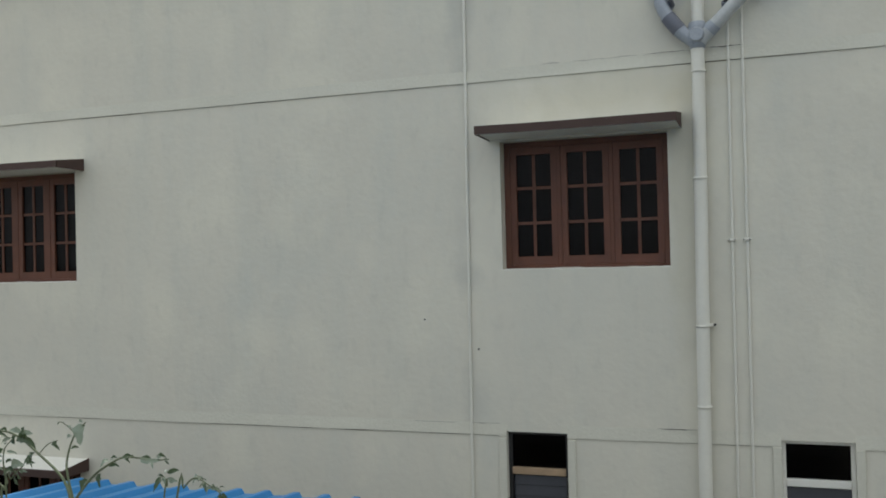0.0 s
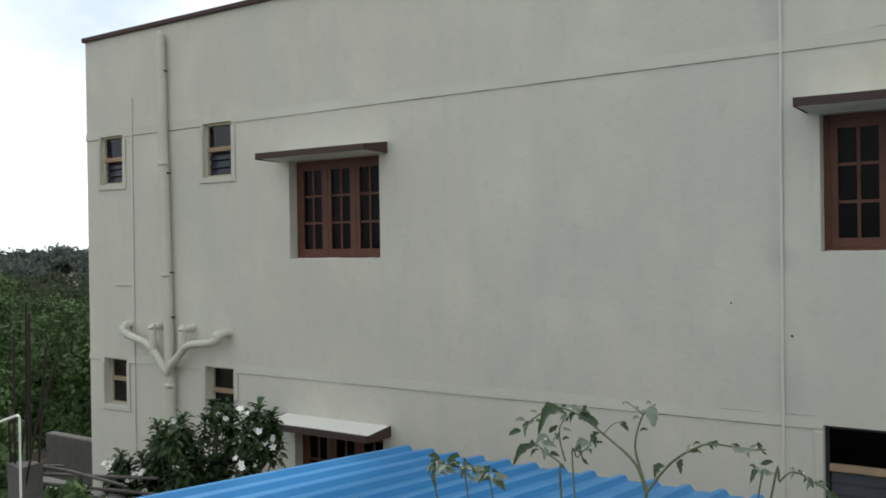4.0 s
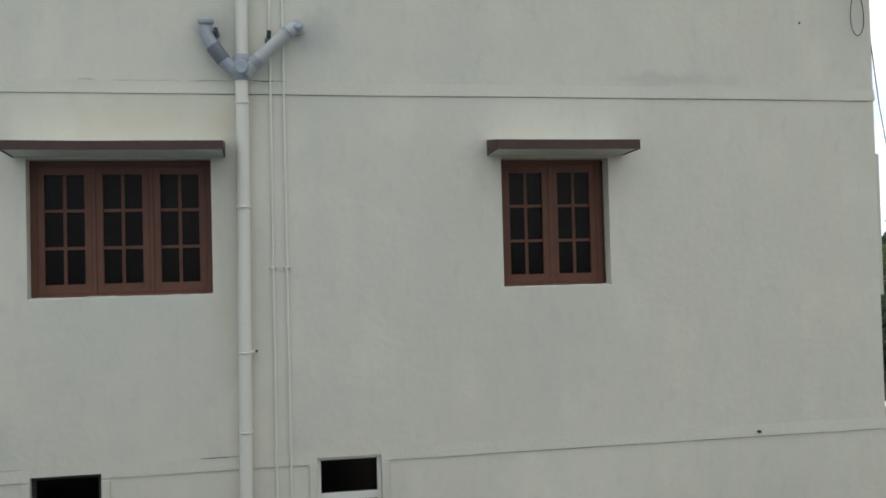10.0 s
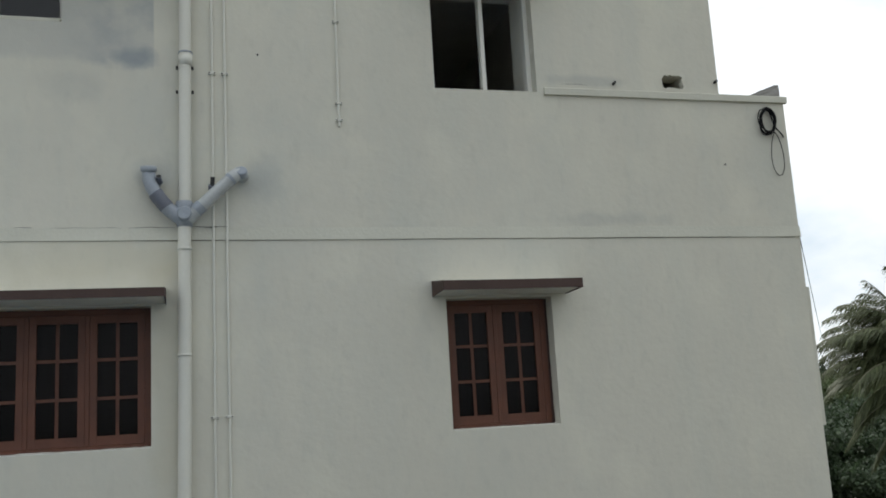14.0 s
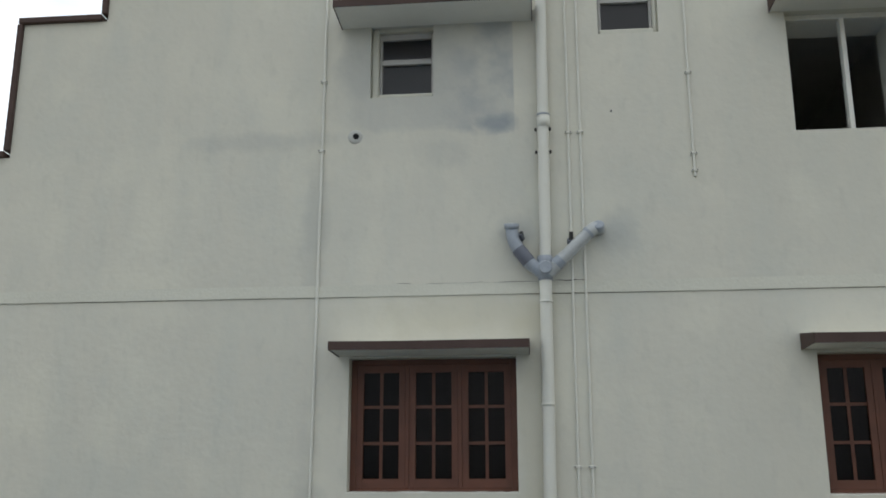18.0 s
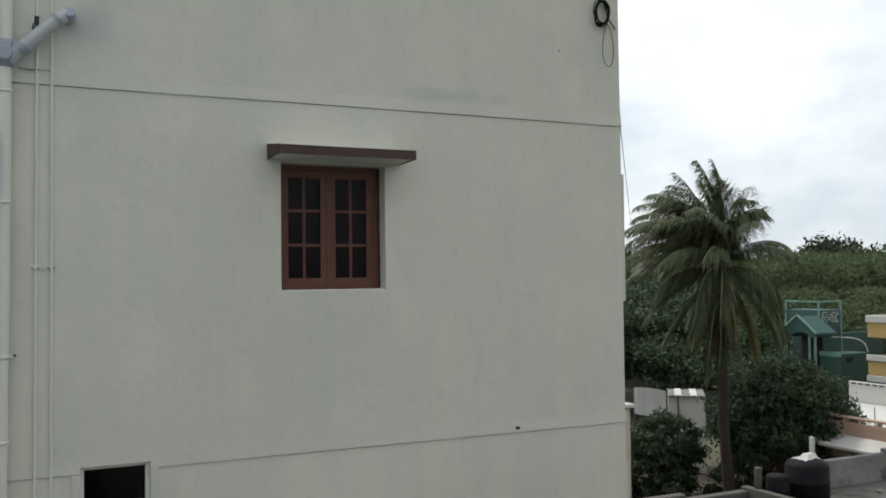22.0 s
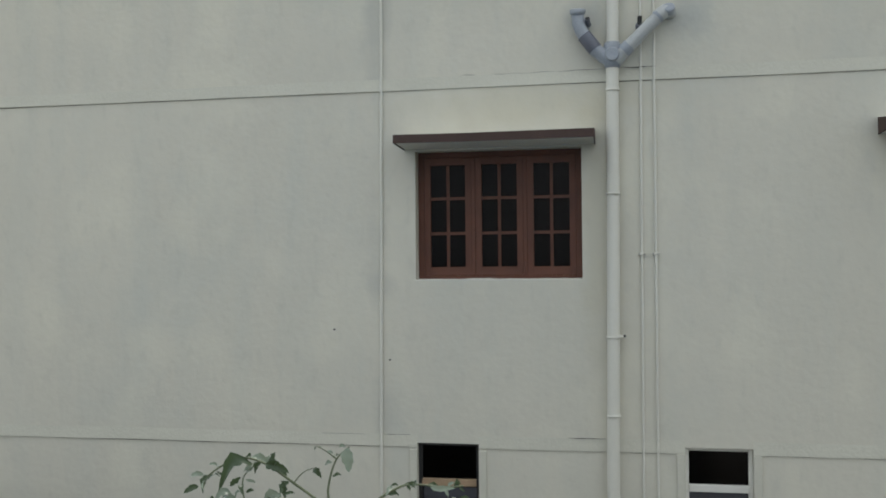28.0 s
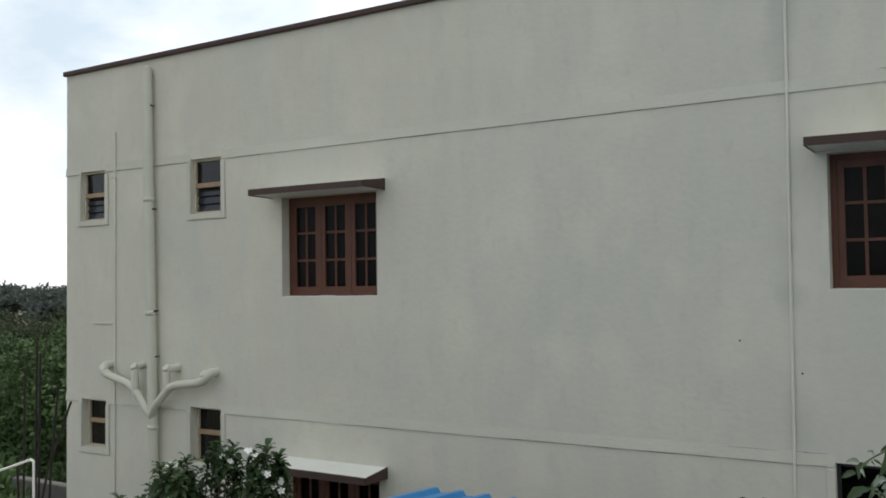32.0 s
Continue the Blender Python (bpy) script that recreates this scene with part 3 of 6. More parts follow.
def small_window(key, label, frame_mat, transom=0.5, louvre=True, framed=True, board=None):
    x0, x1, z0, z1 = OPEN[key]
    W, H = x1 - x0, z1 - z0
    w = thing("ventilator_window", label, "window", "small ventilator windows", (x0, 0, z0))
    if framed:
        surround(w, W, H)
    y, d, f = (0.05 if louvre else 0.10), 0.07, 0.032
    for nm, a in (("frame_jamb", (0, f, y, y + d, 0, H)), ("frame_jamb", (W - f, W, y, y + d, 0, H)), ("frame_sill", (f, W - f, y, y + d, 0, f)), ("frame_head", (f, W - f, y, y + d, H - f, H))):
        part(nm, bevel(B(*a), 0.003), frame_mat, w)
    zt = H * transom
    part("transom", bevel(B(f, W - f, y - 0.01, y + d, zt - 0.03, zt + 0.03), 0.004), board or frame_mat, w)
    part("pane", B(f, W - f, y + 0.035, y + 0.039, zt + 0.03, H - f), M_GLASS_VENT, w, "dark glass pane").visible_shadow = False
    if louvre:
        n = 3
        for i in range(n):
            half = (zt - 0.03 - f) / n / 2
            zz = f + half * (2 * i + 1)
            ob = part("louvre_slat", bevel(B(f, W - f, -half * 1.06, half * 1.06, -0.003, 0.003), 0.001), M_LOUVRE, w, "tilted glass louvre")
            ob.matrix_basis = pose(0, y + 0.05, zz, 74, 0, 0)
    else:
        part("pane", B(f, W - f, y + 0.035, y + 0.039, f, zt - 0.03), M_GLASS_VENT, w, "dark glass pane").visible_shadow = False
    return w


M_LOUVRE = mat("louvre_glass", (0.022, 0.024, 0.032, 1), 0.12, vary=0.2, spec=0.35)
M_FRAME_CREAM = mat("cream_wood", (0.50, 0.44, 0.33, 1), 0.7, vary=0.15, scale=9, fine=80)
small_window("S1", "small framed ventilator with glass louvres and wooden rail", M_FRAME_CREAM, 0.52, True, board=M_WOOD_OLD)
small_window("S2", "small framed ventilator with tilted glass louvres", M_FRAME_CREAM, 0.52, True, board=M_WOOD_OLD)
small_window("S3", "small framed lower ventilator with wooden rail", M_FRAME_CREAM, 0.55, False, board=M_WOOD_OLD)
small_window("S4", "small framed lower ventilator behind the flowering tree", M_FRAME_CREAM, 0.55, False, board=M_WOOD_OLD)
V1 = small_window("V1", "dark ventilator opening with a bare wooden rail", M_METAL, 0.50, True, board=M_WOOD_OLD)
V2 = small_window("V2", "dark ventilator opening with peeling white rail", M_SOFFIT, 0.52, True, board=M_WHITE)


def toilet_window(key, label, fx0, fx1, fz0, fz1, filler):
    """A two-light window set back in its opening, with a strip of plaster between the frame and the wall's edge."""
    x0, x1, z0, z1 = OPEN[key]
    w = thing("toilet_window", label, "window", "toilet windows", (0, 0.11, 0))
    f, d = 0.026, 0.07
    zt = fz0 + (fz1 - fz0) * 0.55
    for nm, a in (("frame_jamb", (fx0, fx0 + f, 0, d, fz0, fz1)), ("frame_jamb", (fx1 - f, fx1, 0, d, fz0, fz1)), ("frame_sill", (fx0 + f, fx1 - f, 0, d, fz0, fz0 + f)),
                  ("frame_head", (fx0 + f, fx1 - f, 0, d, fz1 - 0.06, fz1)), ("transom", (fx0 + f, fx1 - f, -0.006, d, zt - 0.026, zt + 0.026))):
        part(nm, bevel(B(*a), 0.003), M_FRAME_GREY, w)
    for a, b in ((fz0 + f, zt - 0.026), (zt + 0.026, fz1 - 0.06)):
        part("pane", B(fx0 + f, fx1 - f, 0.03, 0.034, a, b), M_GLASS_FROST, w, "greyish frosted pane").visible_shadow = False
    part("plaster_reveal", bevel(B(filler[0], filler[1], -0.06, 0.1, z0 + 0.001, z1 - 0.001), 0.012), M_BAND, w, "rounded plaster strip beside the frame")
    part("sill_mortar", bevel(B(fx0, fx1, -0.09, d, z0 + 0.001, fz0 - 0.001), 0.01), M_BAND, w, "sloping plaster sill")
    part("head_mortar", B(fx0, fx1, -0.05, d, fz1 + 0.001, z1 - 0.001), M_BAND, w, "plaster above the frame")


M_FRAME_GREY = mat("grey_white_frame", (0.42, 0.41, 0.39, 1), 0.7, vary=0.10, scale=7, fine=60)
toilet_window("V3", "small white-framed toilet window in a cement patch", 0.216, 0.745, 11.465, 12.125, (0.147, 0.215))
toilet_window("W4", "small white-framed window without sunshade", 2.328, 2.835, 12.035, 12.66, (2.836, 2.875))


def open_window(key):
    x0, x1, z0, z1 = OPEN[key]
    W, H = x1 - x0, z1 - z0
    w = thing("unglazed_window", "white-painted window frame without glass, dark room behind", "window", "", (x0, 0.12, z0))
    for nm, a in (("frame_jamb", (0, 0.045, 0, 0.08, 0, H)), ("frame_jamb", (W - 0.045, W, 0, 0.08, 0, H)), ("frame_head", (0.045, W - 0.045, 0, 0.08, H - 0.05, H)),
                  ("mullion", (W * 0.53 - 0.022, W * 0.53 + 0.022, 0, 0.08, 0, H - 0.05))):
        part(nm, bevel(B(*a), 0.004), M_WHITE, w)
    # deep inner lining of the thick wall behind the frame
    for nm, a in (("inner_jamb", (W + 0.001, W + 0.08, 0.121, 0.50, -0.05, H + 0.08)), ("inner_jamb", (-0.08, -0.001, 0.121, 0.50, -0.05, H + 0.08)), ("inner_head", (0.0, W, 0.121, 0.50, H + 0.001, H + 0.08))):
        part(nm, B(*a), M_SOFFIT, w, "pale plastered inner reveal")


open_window("T")


# ---- pipes and conduits on the facade ----
M_PIPE = mat("painted_pipe", (0.58, 0.57, 0.48, 1), 0.7, vary=0.08, scale=3, fine=40)
M_ARM = mat("pale_grey_pvc", (0.44, 0.46, 0.46, 1), 0.5, vary=0.2, scale=7, fine=50)
def pipe_collar(x, y, z, r, parent, material, h=0.05):
    part("collar", sweep(bmesh.new(), [(x, y, z - h), (x, y, z - h), (x, y, z + h), (x, y, z + h)], [r, r + 0.007, r + 0.007, r], 20), material, parent)


def clamp(x, y, z, r, parent):
    part("clamp", sweep(bmesh.new(), [(x, y, z - 0.009), (x, y, z + 0.009)], r + 0.0025, 20), M_PVC, parent, "thin pale pipe clamp")
    for s in (-1, 1):
        part("clamp_bolt", sweep(bmesh.new(), [(x + s * (r + 0.012), y + r * 0.6, z), (x + s * (r + 0.012), y - 0.01, z)], 0.011, 8), M_METAL, parent, "dark bolt")


# central waste pipe
P = thing("waste_pipe", "white plastic waste pipe with grey Y-branch on the facade", "pipe", "", (1.755, -0.075, 0))
part("lower_pipe", sweep(bmesh.new(), [(-0.03, 0, -0.5), (-0.03, 0, 6.2), (-0.005, 0, 8.5), (0.0, 0, 9.62)], 0.054, 24), M_PVC, P, "white plastic pipe")
part("upper_pipe", sweep(bmesh.new(), [(0.005, 0, 9.76), (0.012, 0, 10.6), (0.022, 0, 12.0), (0.04, 0, 14.5)], 0.052, 24), M_PVC, P, "white plastic pipe")
for z in (9.41, 8.52, 7.29, 6.62, 5.2):
    pipe_collar(-0.022 * (9.5 - z) / 3, 0, z, 0.054, P, M_PVC, 0.01)
for z in (11.09, 12.72):
    pipe_collar(0.02, 0, z, 0.052, P, M_PVC, 0.055)
    part("seal_ring", sweep(bmesh.new(), [(0.02, 0, z + 0.056), (0.02, 0, z + 0.07)], 0.062, 20), M_PVC_GREY, P, "grey rubber seal ring")
for z in (10.80, 11.02, 12.60, 7.30):
    clamp(0.012, 0, z, 0.053, P)
yb = part("y_branch", sweep(bmesh.new(), [(0, 0, 9.60), (0, 0, 9.60), (0, 0, 9.66), (0, 0, 9.78), (0, 0, 9.82), (0, 0, 9.82)], [0.05, 0.062, 0.075, 0.078, 0.066, 0.05], 24), M_PVC_GREY, P, "grey plastic Y-branch fitting")
part("access_cap", sweep(bmesh.new(), [(0, -0.06, 9.70), (0, -0.10, 9.70), (0, -0.112, 9.70)], [0.062, 0.062, 0.05], 20), M_PVC_GREY, yb, "round grey access cap")
part("left_arm", sweep(bmesh.new(), [(-0.02, -0.02, 9.66), (-0.11, -0.03, 9.73), (-0.17, -0.03, 9.79)], 0.058, 20), M_PVC_GREY, P, "grey plastic pipe arm")
part("left_coupler", sweep(bmesh.new(), [(-0.14, -0.03, 9.76), (-0.235, -0.03, 9.885)], 0.063, 20), M_PVC_DARK, P, "dark grey coupler")
part("left_elbow", sweep(bmesh.new(), [(-0.222, -0.03, 9.865), (-0.262, -0.03, 9.935), (-0.284, -0.03, 10.0), (-0.288, -0.03, 10.075)], 0.056, 20), M_PVC_GREY, P, "grey plastic elbow")
cap = part("left_cap", sweep(bmesh.new(), [(-0.288, -0.03, 10.07), (-0.288, -0.03, 10.07), (-0.288, -0.036, 10.09), (-0.288, -0.043, 10.115), (-0.288, -0.043, 10.115)], [0.05, 0.062, 0.068, 0.068, 0.058], 24), M_PVC_GREY, P, "round grey end cap")
part("plug", sweep(bmesh.new(), [(-0.288, -0.043, 10.112), (-0.288, -0.046, 10.122), (-0.288, -0.046, 10.122)], [0.052, 0.05, 0.035], 20), M_ARM, cap, "pale screw plug")
part("left_outlet", sweep(bmesh.new(), [(-0.288, 0.0, 9.99), (-0.25, 0.02, 10.0), (-0.23, 0.075, 10.0)], 0.05, 16), M_PVC_GREY, P, "grey branch into the wall")
stub = part("stub_pipe", sweep(bmesh.new(), [(-0.195, 0.0, 9.985), (-0.205, -0.05, 10.005), (-0.205, -0.075, 10.02)], 0.022, 14), M_PVC_DARK, P, "short dark outlet stub")
part("bore", sweep(bmesh.new(), [(-0.205, -0.074, 10.0195), (-0.205, -0.078, 10.0215)], 0.018, 14), M_METAL, stub, "black open end")
part("right_arm", sweep(bmesh.new(), [(0.03, -0.02, 9.66), (0.16, -0.05, 9.79), (0.30, -0.055, 9.925), (0.41, -0.06, 10.03)], 0.055, 20), M_ARM, P, "pale plastic pipe arm")
part("right_collar", sweep(bmesh.new(), [(0.095, -0.04, 9.73), (0.145, -0.047, 9.778)], 0.061, 20), M_PVC_GREY, P, "grey clamp collar")
part("arm_ring", sweep(bmesh.new(), [(0.375, -0.06, 9.997), (0.395, -0.06, 10.016)], 0.0595, 20), M_PVC_GREY, P, "grey seal ring")
part("right_cap", sweep(bmesh.new(), [(0.385, -0.06, 10.006), (0.41, -0.058, 10.03), (0.45, -0.04, 10.06), (0.475, 0.0, 10.07), (0.485, 0.075, 10.07)], 0.058, 20), M_ARM, P, "pale plastic elbow into the wall")
plug = part("right_plug", sweep(bmesh.new(), [(0.47, -0.04, 10.05), (0.478, -0.085, 10.075), (0.478, -0.092, 10.079), (0.478, -0.092, 10.079)], [0.05, 0.05, 0.046, 0.03], 20), M_PVC_GREY, P, "round grey access plug")
part("stub_pipe", sweep(bmesh.new(), [(0.225, 0.0, 9.93), (0.225, -0.03, 9.96)], 0.026, 12), M_PVC_DARK, P, "short dark outlet stub")
part("stub_pipe", sweep(bmesh.new(), [(0.232, -0.02, 9.955), (0.236, -0.03, 10.03)], 0.019, 12), M_METAL, P, "thin dark outlet stub")

# left waste pipe with four branches, painted like the wall
Q = thing("branched_pipe", "cream-painted waste pipe with four branching arms", "pipe", "", (-8.40, -0.09, 0))
part("riser", sweep(bmesh.new(), [(0.09, 0, -0.5), (0.07, 0, 6.1), (0.02, 0, 8.2), (-0.04, 0, 10.80)], 0.066, 24), M_PIPE, Q, "cream-painted plastic riser")
for z in (9.05, 7.55, 6.06, 5.2):
    pipe_collar(0.07 - 0.024 * max(0.0, z - 6.1), 0, z, 0.064, Q, M_PIPE, 0.03)
for z in (10.3, 8.92, 7.58, 6.98):
    for sx in (-1, 1):
        part("clamp_bolt", sweep(bmesh.new(), [(0.07 - 0.024 * (z - 6.1) + sx * 0.078, 0.05, z), (0.07 - 0.024 * (z - 6.1) + sx * 0.078, -0.01, z)], 0.011, 8), M_METAL, Q, "dark bolt")
part("vent_cowl", sweep(bmesh.new(), [(-0.04, 0, 10.80), (-0.04, 0, 10.84)], [0.05, 0.035], 16), M_PIPE, Q, "small vent cap")
part("left_arm", sweep(bmesh.new(), [(0.065, -0.03, 6.210), (-0.025, -0.06, 6.330), (-0.135, -0.055, 6.460), (-0.245, -0.06, 6.560), (-0.355, -0.06, 6.620), (-0.735, -0.06, 6.710), (-0.815, -0.055, 6.740)], 0.052, 16), M_PIPE, Q)
part("left_elbow", sweep(bmesh.new(), [(-0.735, -0.06, 6.710), (-0.815, -0.06, 6.740), (-0.855, -0.06, 6.800), (-0.865, 0.0, 6.840), (-0.865, 0.09, 6.840)], 0.058, 16), M_PIPE, Q)
part("left_riser", sweep(bmesh.new(), [(-0.195, -0.06, 6.460), (-0.205, -0.06, 6.540), (-0.215, -0.06, 6.760), (-0.205, -0.06, 6.830), (-0.195, 0.09, 6.860)], 0.052, 16), M_PIPE, Q)
part("right_arm", sweep(bmesh.new(), [(0.065, -0.03, 6.210), (0.165, -0.07, 6.330), (0.335, -0.06, 6.490), (0.465, -0.065, 6.600), (0.585, -0.065, 6.640), (0.965, -0.065, 6.680), (1.045, -0.06, 6.710)], 0.052, 16), M_PIPE, Q)
part("right_elbow", sweep(bmesh.new(), [(0.965, -0.065, 6.680), (1.065, -0.06, 6.710), (1.125, -0.06, 6.770), (1.145, 0.0, 6.810), (1.145, 0.09, 6.810)], 0.058, 16), M_PIPE, Q)
part("right_riser", sweep(bmesh.new(), [(0.395, -0.06, 6.520), (0.405, -0.06, 6.600), (0.405, -0.06, 6.760), (0.425, -0.06, 6.830), (0.465, 0.09, 6.850)], 0.052, 16), M_PIPE, Q)
for x, z in ((-0.835, 6.81), (-0.205, 6.86), (0.415, 6.86), (1.095, 6.81)):
    part("access_cap", sweep(bmesh.new(), [(x, -0.06, z - 0.03), (x, -0.06, z - 0.03), (x, -0.08, z + 0.005), (x, -0.085, z + 0.01)], [0.03, 0.052, 0.052, 0.04], 16), M_PIPE, Q, "round access cap")


def conduit(name, x, za, zb, r, label, saddles=(), lean=0.0, material=None):
    c = thing(name, label, "conduit", "wall conduits", (x, -r, 0))
    part("tube", sweep(bmesh.new(), [(0, 0, za), (lean * 0.5 + 0.003, 0, (za + zb) / 2), (lean, 0, zb)], r, 10), material or M_PVC, c)
    for z in saddles:
        k = lean * (z - za) / (zb - za)
        part("saddle", bevel(B(k - r - 0.018, k + r + 0.018, -r - 0.004, r, z - 0.012, z + 0.012), 0.003), M_PVC, c, "small pipe saddle")
        for s in (-1, 1):
            part("screw", sweep(bmesh.new(), [(k + s * (r + 0.011), -r - 0.003, z), (k + s * (r + 0.011), -r - 0.008, z)], 0.006, 6), M_METAL, c, "dark screw head")


conduit("conduit", -0.335, 4.5, 14.5, 0.013, "thin cream conduit running up the facade", (10.9, 11.6), 0.05)
conduit("conduit", 1.945, -0.4, 14.5, 0.012, "thin white water pipe beside the waste pipe", (8.0, 11.0, 12.4), 0.07)
conduit("conduit", 2.085, -0.4, 14.5, 0.012, "thin white water pipe beside the waste pipe", (8.0, 11.0, 12.4), 0.03)
conduit("conduit", 3.118, 10.54, 14.5, 0.012, "thin cream conduit ending on the bare wall", (10.60, 10.76, 11.55, 12.5), -0.01)
conduit("conduit", -9.20, 4.6, 10.03, 0.013, "thin cream conduit near the house corner", (9.4, 6.3), 0.02)
tick = thing("cable_trim", "short cream trunking stub on the wall", "conduit", "", (-9.64, 0, 7.40))
part("strip", bevel(B(0, 0.38, -0.015, 0, -0.012, 0.012), 0.003), M_BAND, tick)


# ---- ground and near surroundings ----
M_GROUND = mat("dry_earth", (0.075, 0.066, 0.043, 1), 0.95, vary=0.3, scale=0.15, fine=3, bump=0.03, bump_scale=3, stain=(0.06, 0.10, 0.03, 1), stain_amount=0.9, stain_scale=0.06)
M_ROOFC = mat("roof_concrete", (0.13, 0.122, 0.11, 1), 0.95, vary=0.25, scale=0.8, fine=20, bump=0.004, bump_scale=30, stain=(0.10, 0.095, 0.085, 1), stain_amount=0.8, stain_scale=0.7)
M_BAMBOO = mat("grey_poles", (0.085, 0.078, 0.070, 1), 0.85, vary=0.3, scale=5, fine=60, per_object=0.5)
M_TANKWHITE = mat("white_tank_steel", (0.40, 0.45, 0.425, 1), 0.5, 0.0, vary=0.05, scale=2, fine=40)
M_BLACK = mat("black_plastic", (0.010, 0.010, 0.012, 1), 0.65, vary=0.2, spec=0.12)
M_RED = mat("red_plastic", (0.30, 0.02, 0.02, 1), 0.5, vary=0.15)
M_TERRA = mat("terracotta", (0.36, 0.14, 0.07, 1), 0.85, vary=0.15, scale=12)
# the dark blotches paint both real stains and the shade between sunlit patches
M_LOWROOF = mat("stained_shaded_low_roof", (0.115, 0.108, 0.096, 1), 0.95, vary=0.35, scale=0.9, fine=9, bump=0.01, bump_scale=12, stain=(0.018, 0.018, 0.016, 1), stain_amount=1.0, stain_scale=0.9)
M_STUB = mat("dark_raw_concrete", (0.085, 0.08, 0.072, 1), 0.95, vary=0.3, scale=6, fine=50, bump=0.006, bump_scale=50)
M_GALV = mat("galvanised_pipe", (0.55, 0.57, 0.58, 1), 0.4, 0.5, vary=0.15)

bm = bmesh.new()
N = 40
vv = {}
for i in range(N + 1):
    for j in range(N + 1):
        u, w = (i / N * 2 - 1), (j / N * 2 - 1)
        x, y = 2400 * u ** 3 + 60 * u, 2400 * w ** 3 + 60 * w
        r = math.hypot(x, y)
        vv[i, j] = bm.verts.new((x, y, 0.25 * noise.noise((x * 0.05, y * 0.05, 0)) * min(1, r / 60)))
for i in range(N):
    for j in range(N):
        bm.faces.new((vv[i, j], vv[i + 1, j], vv[i + 1, j + 1], vv[i, j + 1]))
tagged(mesh_ob("ground", bm, M_GROUND), "dry earth with patches of grass reaching the horizon", "ground", kind="structure")

# the roof from which the view is taken
tagged(mesh_ob("roof_near", B(-1.7, 12.0, -16.0, -6.75, 6.0, 6.15), M_ROOFC), "grey concrete roof terrace", "roof", kind="structure")
for nm, a in (("wall_near_front", (-1.7, 12.0, -6.99, -6.75, -0.3, 6.0)), ("wall_near_left", (-1.7, -1.46, -16.0, -6.99, -0.3, 6.0)), ("wall_near_right", (11.76, 12.0, -16.0, -6.99, -0.3, 6.0)), ("wall_near_back", (-1.46, 11.76, -16.0, -15.76, -0.3, 6.0))):
    tagged(mesh_ob(nm, B(*a), M_ROOFC), "plain rendered wall below the roof terrace", "wall", kind="structure")

# unfinished roof beside it
tagged(mesh_ob("roof_unfinished", B(-9.6, -2.3, -13.0, -3.15, 5.60, 5.75), M_CONC), "rough unfinished concrete roof slab", "roof", kind="structure")
for nm, a in (("wall_unfinished_front", (-9.6, -2.3, -3.35, -3.15, -0.3, 5.60)), ("wall_unfinished_left", (-9.6, -9.4, -13.0, -3.35, -0.3, 5.60)), ("wall_unfinished_right", (-2.5, -2.3, -13.0, -3.35, -0.3, 5.60)), ("wall_unfinished_back", (-9.4, -2.5, -13.0, -12.8, -0.3, 5.60))):
    tagged(mesh_ob(nm, B(*a), M_CONC), "rough rendered wall of the unfinished house", "wall", kind="structure")
tagged(mesh_ob("parapet_low_pale", bevel(B(-15.0, -10.3, -1.0, -0.8, -0.3, 4.72), 0.02), M_CONC), "grey concrete boundary wall beside the house", "parapet", kind="structure")

tagged(mesh_ob("wall_boundary", bevel(B(-13.9, -10.4, 1.5, 1.7, -0.3, 4.57), 0.02), M_STUB), "grey concrete boundary wall behind the house corner", "wall", kind="structure")

# blue profiled sheet roof: ribs run towards the long facade
RX0, RX1, RY0, RY1, RZ, RS = -1.925, 2.6, -3.28, -6.55, 6.535, 0.066
PITCH = 0.192
lean = thing("sheet_roof", "bright blue profiled steel sheet lean-to roof", "roof", "", (RX0, RY0, RZ))


def sheet(x0, ribs, lift):
    prof = []
    for r in range(ribs):
        o = x0 + r * PITCH
        prof += [(o, 0), (o + 0.012, 0.0), (o + 0.034, 0.030), (o + 0.066, 0.030), (o + 0.088, 0.0), (o + 0.13, 0.003), (o + 0.142, 0.003)]
    prof.append((x0 + ribs * PITCH + 0.03, 0.0))
    bm = bmesh.new()
    rows = []
    n = 6
    for i in range(n + 1):
        y = (RY1 - RY0) * i / n
        rows.append([[bm.verts.new((x, y, z + t + lift - RS * y + 0.003 * noise.noise((x * 2, y, 5)))) for x, z in prof] for t in (0.0, -0.004)])
    for a, b in zip(rows, rows[1:]):
        for k in range(len(prof) - 1):
            bm.faces.new((a[0][k], a[0][k + 1], b[0][k + 1], b[0][k]))
            bm.faces.new((a[1][k], b[1][k], b[1][k + 1], a[1][k + 1]))
    for e in (rows[0], rows[-1]):
        for k in range(len(prof) - 1):
            bm.faces.new((e[0][k], e[1][k], e[1][k + 1], e[0][k + 1]))
    return bm


for s in range(5):
    part("sheet", sheet(s * 5 * PITCH, 5, 0.003 * (s % 2)), M_BLUE, lean, "blue profiled steel sheet")
for y in (-0.25, -1.6, -2.95):
    part("purlin", B(0.03, RX1 - RX0, y - 0.025, y + 0.025, -RS * y - 0.065, -RS * y - 0.012), M_RUST, lean, "rusty steel purlin")
for x in (0.15, 4.2):
    for y in (-0.25, -2.95):
        part("post", sweep(bmesh.new(), [(x, y, -RZ), (x, y, -RS * y - 0.06)], 0.035, 10), M_RUST, lean, "steel pipe post")

